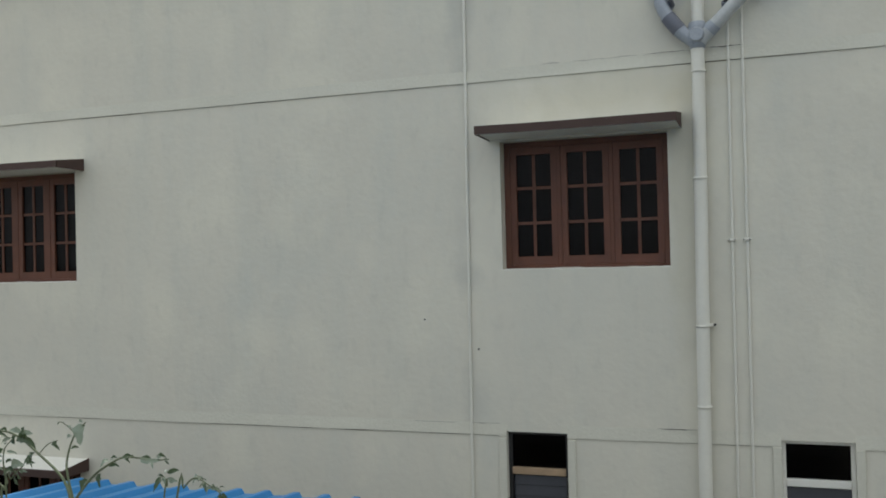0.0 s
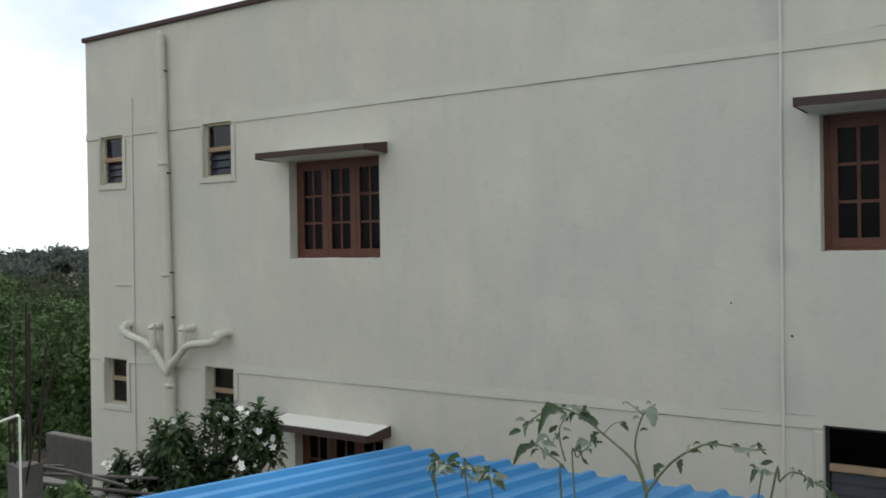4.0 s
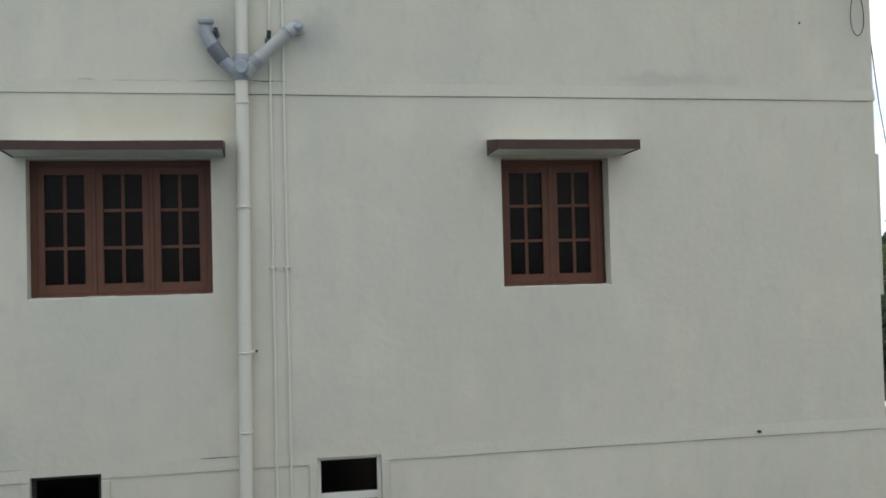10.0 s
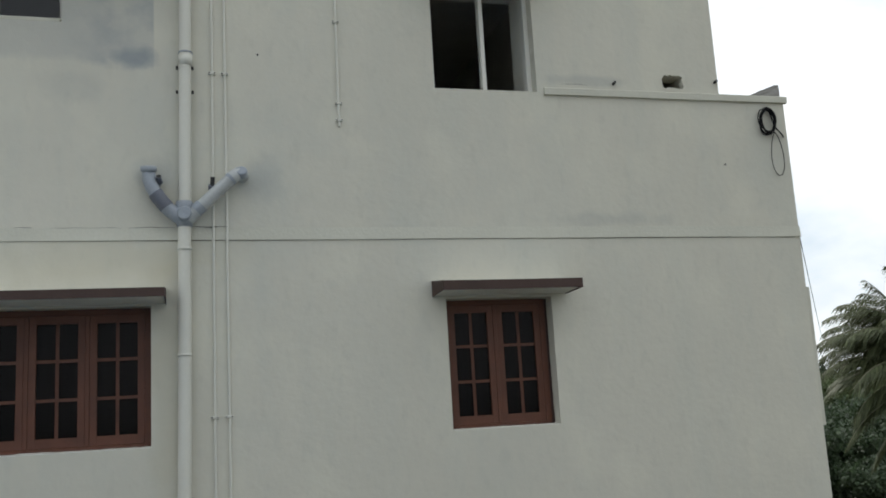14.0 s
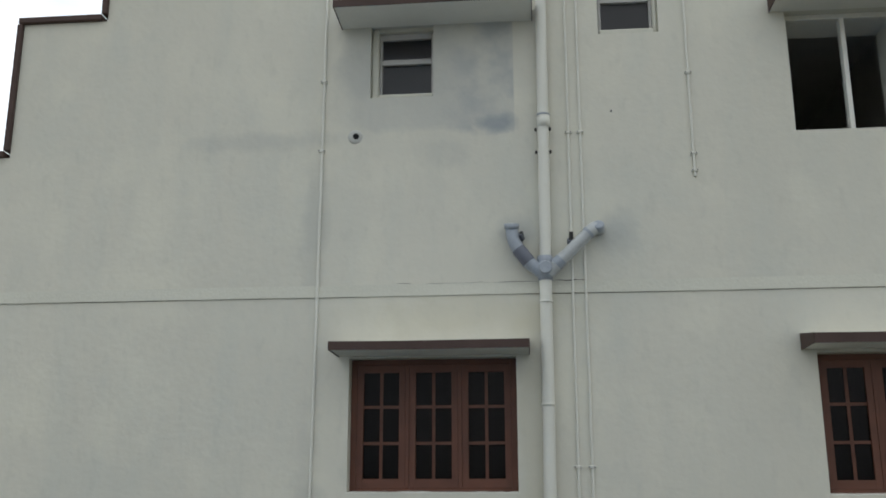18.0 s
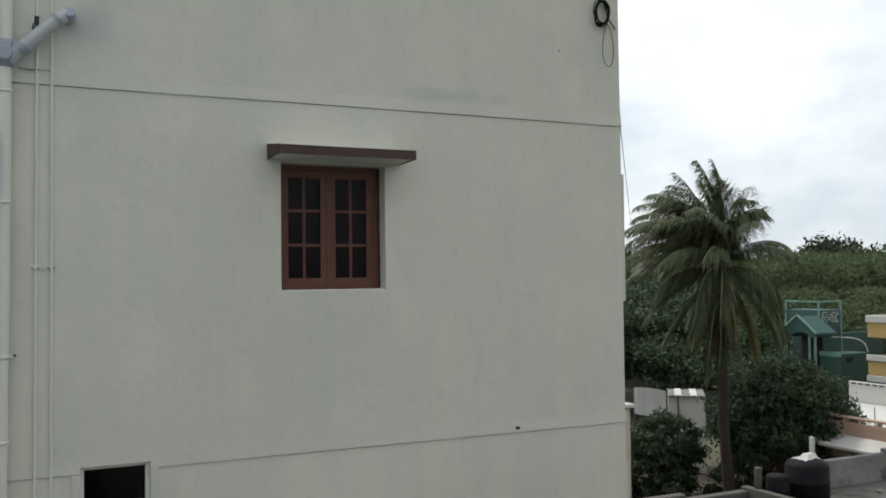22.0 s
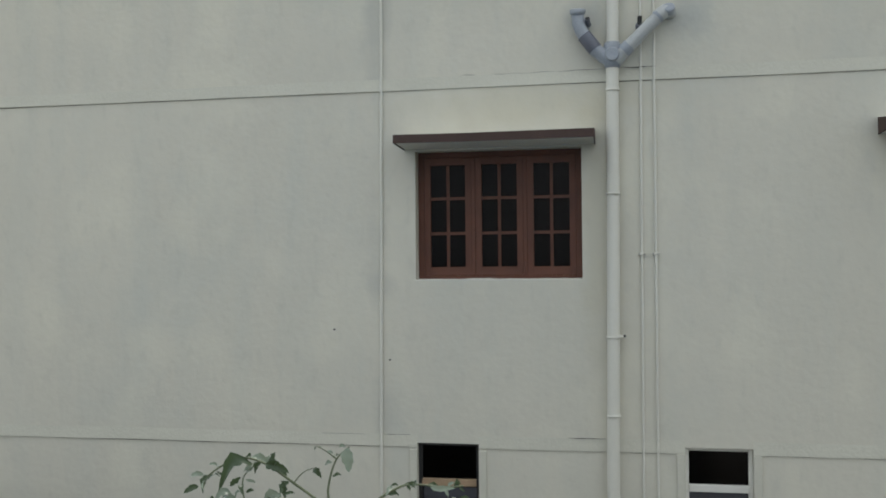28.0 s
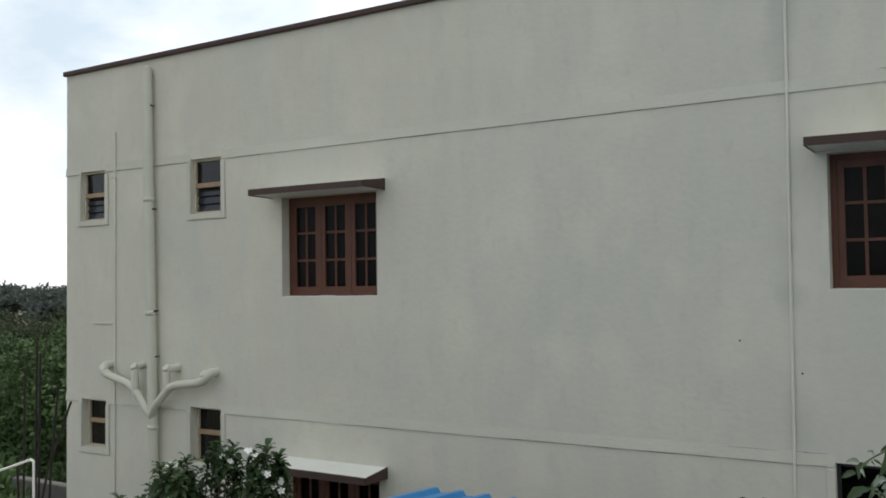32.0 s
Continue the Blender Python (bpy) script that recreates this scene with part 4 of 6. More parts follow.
# column stub with starter bars
col = thing("column_stub", "raw concrete column stub with rusty starter bars", "column", "", (-4.013, -4.72, 5.75))
bm = B(-0.081, 0.081, -0.081, 0.081, 0.0, 0.72)
bmesh.ops.subdivide_edges(bm, edges=bm.edges[:], cuts=4, use_grid_fill=True)
for v in bm.verts:
    v.co += Vector((noise.noise(v.co * 9), noise.noise(v.co * 9 + Vector((5, 0, 0))), noise.noise(v.co * 8 + Vector((0, 7, 0))))) * 0.012
part("concrete_stub", bm, M_STUB, col)
for x, y, dx, dy, h in ((-0.06, 0.05, -0.01, 0.02, 1.15), (-0.04, 0.06, 0.02, 0.0, 1.08), (-0.02, -0.06, 0.0, 0.01, 0.98), (0.05, 0.06, 0.06, 0.04, 0.86), (0.06, -0.05, 0.22, 0.12, 0.78), (-0.06, -0.06, -0.03, 0.0, 0.42), (0.03, -0.07, 0.05, 0.06, 0.5)):
    part("starter_bar", sweep(bmesh.new(), [(x, y, 0.5), (x + dx * 0.4, y + dy * 0.4, 0.64 + h * 0.45), (x + dx, y + dy, 0.64 + h)], 0.0075, 7), M_RUST, col, "rusty reinforcing bar")

rail = thing("pipe_rail", "white plastic pipe bent down beside the column", "rail", "", (-3.674, -4.95, 5.75))
part("upright", sweep(bmesh.new(), [(0.0, 0, 0.0), (0.0, 0, 1.10)], 0.0075, 10), M_WHITE, rail)
part("top_pipe", sweep(bmesh.new(), [(0.0, 0, 1.10), (-0.02, -0.005, 1.11), (-0.773, 0.0, 0.885), (-1.9, 0.0, 0.56)], 0.008, 10), M_WHITE, rail)
part("far_upright", sweep(bmesh.new(), [(-1.88, 0.0, 0.0), (-1.88, 0.0, 0.565)], 0.010, 10), M_WHITE, rail)

rng = random.Random(4)
for i in range(22):
    a = radians(rng.uniform(-24, 24) + (30 if i % 4 == 0 else 0))
    L = rng.uniform(1.4, 3.0)
    cx, cy = rng.uniform(-7.4, -5.0), rng.uniform(-4.7, -3.5)
    pole = thing("scaffold_pole", "grey weathered wooden pole lying in a heap", "pole", "heap of scaffold poles", (cx, cy, 5.78 + 0.042 * (i % 7)))
    dx, dy, dz = math.cos(a) * L / 2, math.sin(a) * L / 2, rng.uniform(-0.04, 0.05)
    dx, dy = min(dx, -2.6 - cx, 9.3 + cx), max(-1.2, min(dy, -3.25 - cy))
    part("shaft", sweep(bmesh.new(), [(-dx, -dy, -dz), (0, 0, 0.02), (dx, dy, dz)], [0.016, 0.017, 0.012], 8), M_BAMBOO, pole)

# solar water tank on its stand
tank = thing("solar_water_tank", "white horizontal water heater tank with black end ring", "water tank", "", (5.034, -6.204, 6.15))
TZ, TR = 1.137, 0.284
part("drum", sweep(bmesh.new(), [(0, -0.02, TZ), (0, -2.0, TZ)], TR - 0.012, 64, caps=False), M_TANKWHITE, tank, "white enamelled steel drum")
part("end_ring", sweep(bmesh.new(), [(0, 0.045, TZ), (0, 0.045, TZ), (0, 0.03, TZ), (0, 0.0, TZ), (0, -0.022, TZ), (0, -0.030, TZ), (0, -0.030, TZ)], [0.05, TR - 0.05, TR - 0.018, TR, TR, TR - 0.006, TR - 0.013], 64), M_BLACK, tank, "black rubber end ring")
part("end_ring", sweep(bmesh.new(), [(0, -1.95, TZ), (0, -1.95, TZ), (0, -2.03, TZ), (0, -2.06, TZ), (0, -2.06, TZ)], [TR - 0.014, TR, TR, TR - 0.03, 0.05], 64), M_BLACK, tank, "black rubber end ring")
part("valve", sweep(bmesh.new(), [(-0.08, 0.04, TZ + 0.02), (-0.08, 0.12, TZ + 0.02), (-0.08, 0.12, TZ + 0.02), (-0.08, 0.165, TZ + 0.02), (-0.08, 0.175, TZ + 0.02)], [0.018, 0.018, 0.034, 0.033, 0.02], 20), M_RED, tank, "round red valve knob")
part("pipe_nipple", sweep(bmesh.new(), [(0.02, 0.04, TZ - 0.12), (0.02, 0.10, TZ - 0.12)], 0.018, 12), M_GALV, tank, "short steel pipe nipple")
for y in (-0.22, -1.7):
    for k in (-1, 1):
        part("leg", sweep(bmesh.new(), [(k * 0.30, y, 0), (k * 0.21, y, TZ - 0.20)], 0.022, 10), M_GALV, tank, "galvanised steel leg")
    part("cradle", sweep(bmesh.new(), [((TR + 0.004) * math.sin(a), y, TZ - (TR + 0.004) * math.cos(a)) for a in (radians(d) for d in range(-60, 61, 12))], 0.012, 6), M_GALV, tank, "steel cradle strap")


# ---- cable, hole, patch and other marks on the facade ----
coil = thing("cable_coil", "coil of black cable hung at the house corner", "cable coil", "", (7.575, -0.03, 10.71))
rng = random.Random(9)
for k in range(9):
    pts = []
    ra, rb, tilt = rng.uniform(0.075, 0.10), rng.uniform(0.115, 0.15), rng.uniform(-0.2, 0.2)
    for a in range(0, 361, 20):
        t = radians(a)
        x, z = ra * math.cos(t), rb * math.sin(t)
        pts.append((x * math.cos(tilt) - z * math.sin(tilt) + rng.uniform(-0.004, 0.004), -0.012 * (k % 4) + rng.uniform(-0.004, 0.004), z + x * math.sin(tilt) * 0.5))
    part("loop", sweep(bmesh.new(), pts, 0.0055, 6, caps=False), M_BLACK, coil)
loop = [(0.03, 0, -0.10)] + [(0.075 + 0.085 * math.sin(radians(a)) * (0.4 + 0.6 * math.sin(radians(a / 2))), -0.01, -0.12 - 0.46 * math.sin(radians(a / 2)) ** 2) for a in range(0, 361, 15)]
part("loose_loop", sweep(bmesh.new(), loop, 0.0045, 6), M_BLACK, coil, "loose hanging cable loop")
drop = thing("drop_cable", "thin black cable slung from the corner into the distance", "cable", "", (7.66, -0.03, 10.85))
part("strand", sweep(bmesh.new(), [(-0.06, 0, 0.02), (-0.01, -0.02, -0.20), (0.08, -0.01, -0.29), (0.25, 0.22, -0.31), (3.7, 4.76, -0.48), (12.0, 15.5, -0.92), (24.0, 31.0, -1.5), (36.8, 47.6, -2.15)], 0.008, 6), M_BLACK, drop)

debris = thing("broken_block", "broken dark brick lying on the parapet corner", "rubble", "", (7.70, 0.1, 11.0))
bm = bmesh.new()
q = [bm.verts.new(p) for p in ((-0.28, -0.08, 0), (0.11, -0.08, 0), (0.11, 0.08, 0), (-0.28, 0.08, 0), (0.03, -0.07, 0.12), (0.11, -0.07, 0.145), (0.11, 0.07, 0.14), (0.02, 0.07, 0.11))]
for f in ((3, 2, 1, 0), (4, 5, 6, 7), (0, 1, 5, 4), (1, 2, 6, 5), (2, 3, 7, 6), (3, 0, 4, 7)):
    bm.faces.new([q[i] for i in f])
bmesh.ops.subdivide_edges(bm, edges=bm.edges[:], cuts=3, use_grid_fill=True)
for v in bm.verts:
    v.co += Vector((noise.noise(v.co * 17), noise.noise(v.co * 15), noise.noise(v.co * 19))) * 0.014
    v.co.z = max(v.co.z, 0.0)
part("block", bm, M_CONC, debris)

# ragged plaster rim of the knocked-out hole
hx, hz, hw, hh = 6.55, 11.11, 0.13, 0.075
bm = bmesh.new()
rng = random.Random(3)
inner, outer = [], []
for k in range(28):
    a = 2 * math.pi * k / 28
    c, s = math.cos(a), math.sin(a)
    m = 1 / max(abs(c) / hw, abs(s) / hh)
    inner.append(bm.verts.new((hx + c * m * rng.uniform(0.74, 0.98), -0.004, hz + s * m * rng.uniform(0.78, 1.0))))
    outer.append(bm.verts.new((hx + c * m * 1.12, -0.003, hz + s * m * 1.2)))
back = [bm.verts.new((v.co.x, 0.06, v.co.z)) for v in inner]
for k in range(28):
    j = (k + 1) % 28
    bm.faces.new((inner[k], outer[k], outer[j], inner[j]))
    bm.faces.new((inner[k], inner[j], back[j], back[k]))
tagged(mesh_ob("hole_rim", bm, M_PLASTER), "ragged plaster edge of a knocked-out hole", "wall hole", kind="structure")


# pipe sleeve beside the patch
sl = thing("wall_outlet", "small drain hole with cement rim in the wall", "drain outlet", "", (0.01, 0, 11.035))
part("rim", sweep(bmesh.new(), [(0, 0.0, 0), (0, -0.012, 0), (0, -0.012, 0)], [0.07, 0.062, 0.03], 18), M_PATCH, sl, "rough cement rim")
part("bore", sweep(bmesh.new(), [(0.01, -0.011, 0), (0.01, -0.016, 0)], 0.03, 14), M_BLACK, sl, "dark pipe bore")
for x, z in ((6.465, 6.345), (5.885, 11.06), (7.03, 11.12)):
    st = thing("wall_bolt", "short dark bolt end sticking out of the wall", "bolt", "wall bolts", (x, 0, z))
    part("shank", sweep(bmesh.new(), [(0, 0.0, 0), (0, -0.05, 0.004)], 0.014, 8), M_METAL, st)
for x, z in ((-0.762, 7.344), (-0.243, 7.073), (7.05, 10.25), (2.4, 11.2)):
    st = thing("wall_nail", "small dark nail head in the plaster", "nail", "wall nails", (x, 0, z))
    part("head", sweep(bmesh.new(), [(0, 0.0, 0), (0, -0.008, 0)], 0.009, 8), M_METAL, st)
sp = thing("stub_pipe", "short black pipe stub rising before the lower wall", "pipe", "", (2.93, -0.25, 0.0))
part("pipe", sweep(bmesh.new(), [(0, 0, -0.1), (0, 0, 5.92), (0, -0.03, 5.93)], 0.022, 10), M_BLACK, sp)
hook = thing("vent_pipe", "thin black bent vent pipe beside the lower window", "pipe", "", (-6.62, -0.12, 4.6))
part("pipe", sweep(bmesh.new(), [(0, 0, -4.6), (0, 0, 1.13), (0.02, 0, 1.20), (0.06, -0.02, 1.24), (0.09, -0.03, 1.21)], 0.018, 10), M_BLACK, hook)


# hairline cracks over the bands
M_CRACK = mat("crack", (0.05, 0.048, 0.045, 1), 0.95, vary=0.3)
for x0, x1, z, w in ((0.42, 0.56, 9.608, 0.007), (0.70, 0.98, 9.606, 0.003), (1.30, 1.68, 9.608, 0.005), (1.82, 2.12, 9.612, 0.008), (-0.32, -0.05, 6.408, 0.004), (1.34, 1.68, 6.412, 0.006), (-0.9, -0.45, 6.405, 0.003), (0.9, 1.25, 9.607, 0.002), (5.3, 5.6, 11.035, 0.003)):
    bm = bmesh.new()
    prev = None
    for i in range(15):
        q = i / 14
        x = x0 + (x1 - x0) * q
        zz = z + 0.006 * noise.noise((x * 9, z, 1))
        h = w * (0.25 + abs(noise.noise((x * 14, z, 5)))) * math.sin(math.pi * (0.08 + 0.84 * q))
        a, b = bm.verts.new((x, -0.0195, zz - h)), bm.verts.new((x, -0.0195, zz + h))
        if prev:
            bm.faces.new((prev[0], a, b, prev[1]))
        prev = (a, b)
    tagged(mesh_ob("crack_line", bm, M_CRACK), "dark hairline crack along the plaster band", "crack", kind="structure")


# ---- plants ----
def leaf_mat(name, colour, rough=0.5, island=1.2, vary=0.45, spec=0.3, trans=0.32):
    m = mat(name, colour, rough, vary=vary, scale=0.8, fine=30, island=island, spec=spec)
    n, l = m.node_tree.nodes, m.node_tree.links
    b = n["Principled BSDF"]
    tr, mix = n.new("ShaderNodeBsdfTranslucent"), n.new("ShaderNodeMixShader")
    mix.inputs["Fac"].default_value = trans
    l.new(b.inputs["Base Color"].links[0].from_socket, tr.inputs["Color"])
    l.new(b.outputs["BSDF"], mix.inputs[1])
    l.new(tr.outputs["BSDF"], mix.inputs[2])
    l.new(mix.outputs["Shader"], n["Material Output"].inputs["Surface"])
    return m


M_LEAF = leaf_mat("glossy_leaf", (0.036, 0.068, 0.022, 1))
M_LEAF_DARK = leaf_mat("dark_leaf", (0.040, 0.062, 0.030, 1), 0.55, spec=0.3)
M_WOODS = leaf_mat("woodland_leaf", (0.060, 0.100, 0.036, 1), 0.7, island=0.8, vary=0.5, trans=0.15, spec=0.2)
M_HILL = leaf_mat("hillside_leaf", (0.100, 0.128, 0.064, 1), 0.9, island=0.6, vary=0.4, spec=0.08)
# haze of distance is put into this colour: paler and greyer green
M_WOODS_FAR = leaf_mat("haze_tinted_far_leaf", (0.078, 0.096, 0.082, 1), 0.85, vary=0.4)
M_RIDGE = leaf_mat("dark_ridge_leaf", (0.046, 0.060, 0.038, 1), 0.9, vary=0.4, spec=0.08)
M_SCRUB = leaf_mat("brownish_scrub_leaf", (0.050, 0.064, 0.034, 1), 0.85, vary=0.4)
M_SPRIG = leaf_mat("green_sprig_leaf", (0.055, 0.085, 0.038, 1), 0.35, vary=0.6, trans=0.30, spec=0.5)
# pale powdery undersides, with the sky's sheen on curled leaves put into the colour
M_SPRIG_PALE = leaf_mat("pale_sheen_leaf", (0.23, 0.275, 0.205, 1), 0.45, vary=0.45, trans=0.25, spec=0.5)
M_STEM = mat("green_stem", (0.10, 0.12, 0.06, 1), 0.6, vary=0.25, scale=30)
M_BARK = mat("grey_bark", (0.10, 0.085, 0.07, 1), 0.95, vary=0.35, scale=4, fine=40, bump=0.01, bump_scale=25)
M_PETAL = mat("white_petal", (0.78, 0.78, 0.74, 1), 0.6, vary=0.06)
M_FROND = leaf_mat("palm_frond", (0.085, 0.100, 0.048, 1), 0.5, vary=0.5, trans=0.25)
M_RIB = mat("pale_midrib", (0.17, 0.165, 0.10, 1), 0.5, vary=0.2)
M_PALMBARK = mat("brown_palm_bark", (0.032, 0.021, 0.016, 1), 0.95, vary=0.35, scale=4, fine=40, bump=0.01, bump_scale=25)
M_FROND_OLD = leaf_mat("yellowing_frond", (0.135, 0.125, 0.042, 1), 0.6, vary=0.5)


def leaf_cloud(points, size, seed, up=0.35, aspect=0.5, spread=0.45, facing=None):
    """Vertices and faces of one small pointed leaf, folded along its midrib, at every point."""
    g = np.random.default_rng(seed)
    p = np.asarray(points, float)
    n = len(p)
    d = g.normal(size=(n, 3))
    d[:, 2] -= up
    d /= np.linalg.norm(d, axis=1)[:, None]
    s = np.cross(d, g.normal(size=(n, 3)) if facing is None else np.asarray(facing) + 0.34 * g.normal(size=(n, 3)))
    s /= np.linalg.norm(s, axis=1)[:, None]
    nrm = np.cross(d, s)
    L = size * (1 + spread * (g.random(n) * 2 - 1))[:, None]
    W = L * aspect * 0.5
    v = np.stack([p, p + d * L * 0.45 + s * W + nrm * W * 0.35, p + d * L, p + d * L * 0.45 - s * W + nrm * W * 0.35], 1).reshape(-1, 3)
    i = np.arange(n)[:, None] * 4
    return v, np.concatenate([i + [[0, 1, 2]], i + [[0, 2, 3]]], 0)


def cloud_ob(name, v, f, material):
    me = bpy.data.meshes.new(name)
    me.from_pydata(v.tolist(), [], f.tolist())
    me.materials.append(material)
    return new(name, me)


def crown_points(g, centres, radii, per, shell=0.72):
    """Points in lumpy clumps: denser towards each clump's surface and its upper side; with the outward directions."""
    out, face = [], []
    for c, r in zip(centres, radii):
        d = g.normal(size=(per, 3))
        d /= np.linalg.norm(d, axis=1)[:, None]
        d[:, 2] = np.where(d[:, 2] < -0.35, -d[:, 2] * 0.6, d[:, 2])
        q = r * (shell + (1 - shell) * g.random(per)) * (1 + 0.25 * np.sin(d[:, 0] * 7 + c[0]) * np.cos(d[:, 1] * 6 + c[1]))
        out.append(np.asarray(c) + d * q[:, None] * [1, 1, 0.8])
        face.append(d)
    return np.concatenate(out), np.concatenate(face)


def woodland(name, label, bearing, dist, height, count, per, leaf, material, seed, clumps=5):
    """Many lumpy crowns between two bearings (degrees from +y towards +x) and two distances."""
    g = np.random.default_rng(seed)
    V, F, k = [], [], 0
    for t in range(count):
        a = math.radians(g.uniform(*bearing))
        d = dist[0] + (dist[1] - dist[0]) * g.random() ** 0.9
        x, y = 2 + d * math.sin(a), -8 + d * math.cos(a)
        h = height(a, d) * g.uniform(0.78, 1.12)
        r = h * g.uniform(0.3, 0.46)
        cs = [(x + r * 0.75 * g.normal() * 0.6, y + r * 0.75 * g.normal() * 0.6, h - r * g.uniform(0.55, 1.25)) for _ in range(clumps)]
        cs[0] = (x, y, h - r * 0.62)
        pts, out = crown_points(g, cs, [r * g.uniform(0.4, 0.68) for _ in cs], per)
        v, f = leaf_cloud(pts, leaf * (0.7 + d / 260), seed * 991 + t, 0.3, 0.62, facing=out)
        V.append(v)
        F.append(f + k)
        k += len(v)
    return tagged(cloud_ob(name, np.concatenate(V), np.concatenate(F), material), label, "woodland", kind="stuff")


woodland("woodland", "dense green tree crowns beyond the house", (-75, -46), (26, 62), lambda a, d: 4.3 + d * 0.026 + 1.2 * math.sin(a * 31 + d * 0.35), 74, 1150, 0.20, M_WOODS, 11, 6)
woodland("woodland", "brownish scrub and trees in the middle distance", (-74, -47), (62, 110), lambda a, d: 5.6, 120, 200, 0.28, M_SCRUB, 12, 6)
woodland("woodland", "far woods along the horizon with haze-tinted leaf colour", (-76, -46), (110, 240), lambda a, d: 6.0 + d * 0.013, 190, 120, 0.5, M_WOODS_FAR, 13)
woodland("woodland", "dark wooded hillside behind the houses", (22, 66), (88, 135), lambda a, d: 8.9 + d * 0.012, 210, 240, 0.34, M_HILL, 14)
woodland("woodland", "far ridge of trees on the horizon", (20, 70), (135, 190), lambda a, d: 11.7 + 1.6 * math.sin(a * 9) + 1.5 * math.sin(a * 61) * math.sin(a * 23), 150, 170, 0.44, M_RIDGE, 15)
woodland("woodland", "dark trees behind the coconut palm", (32, 43), (54, 84), lambda a, d: 6.4 + d * 0.012, 60, 240, 0.28, M_LEAF_DARK, 16, 7)
woodland("woodland", "low dark thicket behind the white shed", (31, 43), (50, 57), lambda a, d: 4.4, 34, 260, 0.24, M_LEAF_DARK, 18, 8)
woodland("woodland", "green trees between the houses and the hill", (41, 56), (62, 90), lambda a, d: 6.6, 60, 250, 0.32, M_HILL, 17, 6)


def tree(name, label, x, y, h, r, seed, material, leaf=0.16, clumps=16, per=260, low=0.35, category="tree", round_crown=False):
    g = np.random.default_rng(seed)
    t = thing(name, label, category, "", (x, y, 0))
    bm = bmesh.new()
    sweep(bm, [(0, 0, -0.1), (0.05, 0.03, h * 0.25), (0.0, 0.1, h * 0.6)], [h * 0.035, h * 0.026, h * 0.012], 10)
    cs = []
    for k in range(clumps):
        a, e = g.uniform(0, 6.283), g.uniform(-0.25, 1.0)
        q = r * g.uniform(0.35, 0.85) * math.cos(e * 0.9)
        c = (q * math.cos(a), q * math.sin(a), h * low + (h * (1 - low) - r * 0.35) * (0.25 + 0.75 * max(0.0, e)) * g.uniform(0.7, 1.0))
        if round_crown:
            # clumps spread over an upright ball
            u = -0.75 + 1.7 * (k + 0.5) / clumps
            q = r * 0.76 * math.sqrt(max(0.0, 1 - min(1.0, u) ** 2)) * g.uniform(0.62, 1.08)
            c = (q * math.cos(k * 2.4), q * math.sin(k * 2.4), h - r * 1.0 + r * 0.72 * u)
        cs.append(c)
        sweep(bm, [(0, 0.05, h * 0.3), (c[0] * 0.5, c[1] * 0.5, c[2] * 0.75), c], [h * 0.014, h * 0.009, h * 0.004], 6)
    part("trunk", bm, M_BARK, t, "grey-brown trunk and limbs")
    pts, out = crown_points(g, cs, [r * (g.uniform(0.2, 0.38) if round_crown else g.uniform(0.32, 0.5)) for _ in cs], per, 0.4)
    v, f = leaf_cloud(pts, leaf, seed + 5, 0.5, 0.4, facing=out)
    cloud_ob("crown", v, f, material).parent = t
    return t


tree("mango_tree", "dense dark green mango tree behind the low roof", 25.4, 15.1, 5.5, 2.5, 21, M_LEAF_DARK, 0.17, 70, 620, 0.22, round_crown=True)
tree("garden_tree", "small dark leafy garden tree beside a white wall", 23.3, 18.4, 3.2, 1.5, 22, M_LEAF_DARK, 0.15, 26, 420, 0.15, round_crown=True)
tree("garden_tree", "low green shrub tree near the white shed", 22.4, 20.4, 2.6, 1.3, 23, M_LEAF_DARK, 0.15, 22, 380, 0.12, round_crown=True)
tree("shrub", "low dense dark shrub in the yard", 22.9, 17.9, 1.9, 1.25, 25, M_LEAF_DARK, 0.14, 22, 300, 0.1, category="shrub", round_crown=True)
tree("shrub", "low dark shrub under the mango tree", 24.6, 16.2, 1.8, 1.3, 26, M_LEAF_DARK, 0.14, 22, 300, 0.1, category="shrub", round_crown=True)
tree("shrub", "low dark shrub beside the yard wall", 21.6, 18.9, 1.7, 1.2, 27, M_LEAF_DARK, 0.14, 22, 300, 0.1, category="shrub", round_crown=True)
tree("garden_tree", "bushy green tree between the houses", 38.5, 24.5, 3.6, 1.8, 24, M_LEAF, 0.25, 12, 200, 0.25)


# coconut palm: the wind comes from the right and lays the fronds over to the left
WIND = Vector((-0.747, 0.665, 0.0))


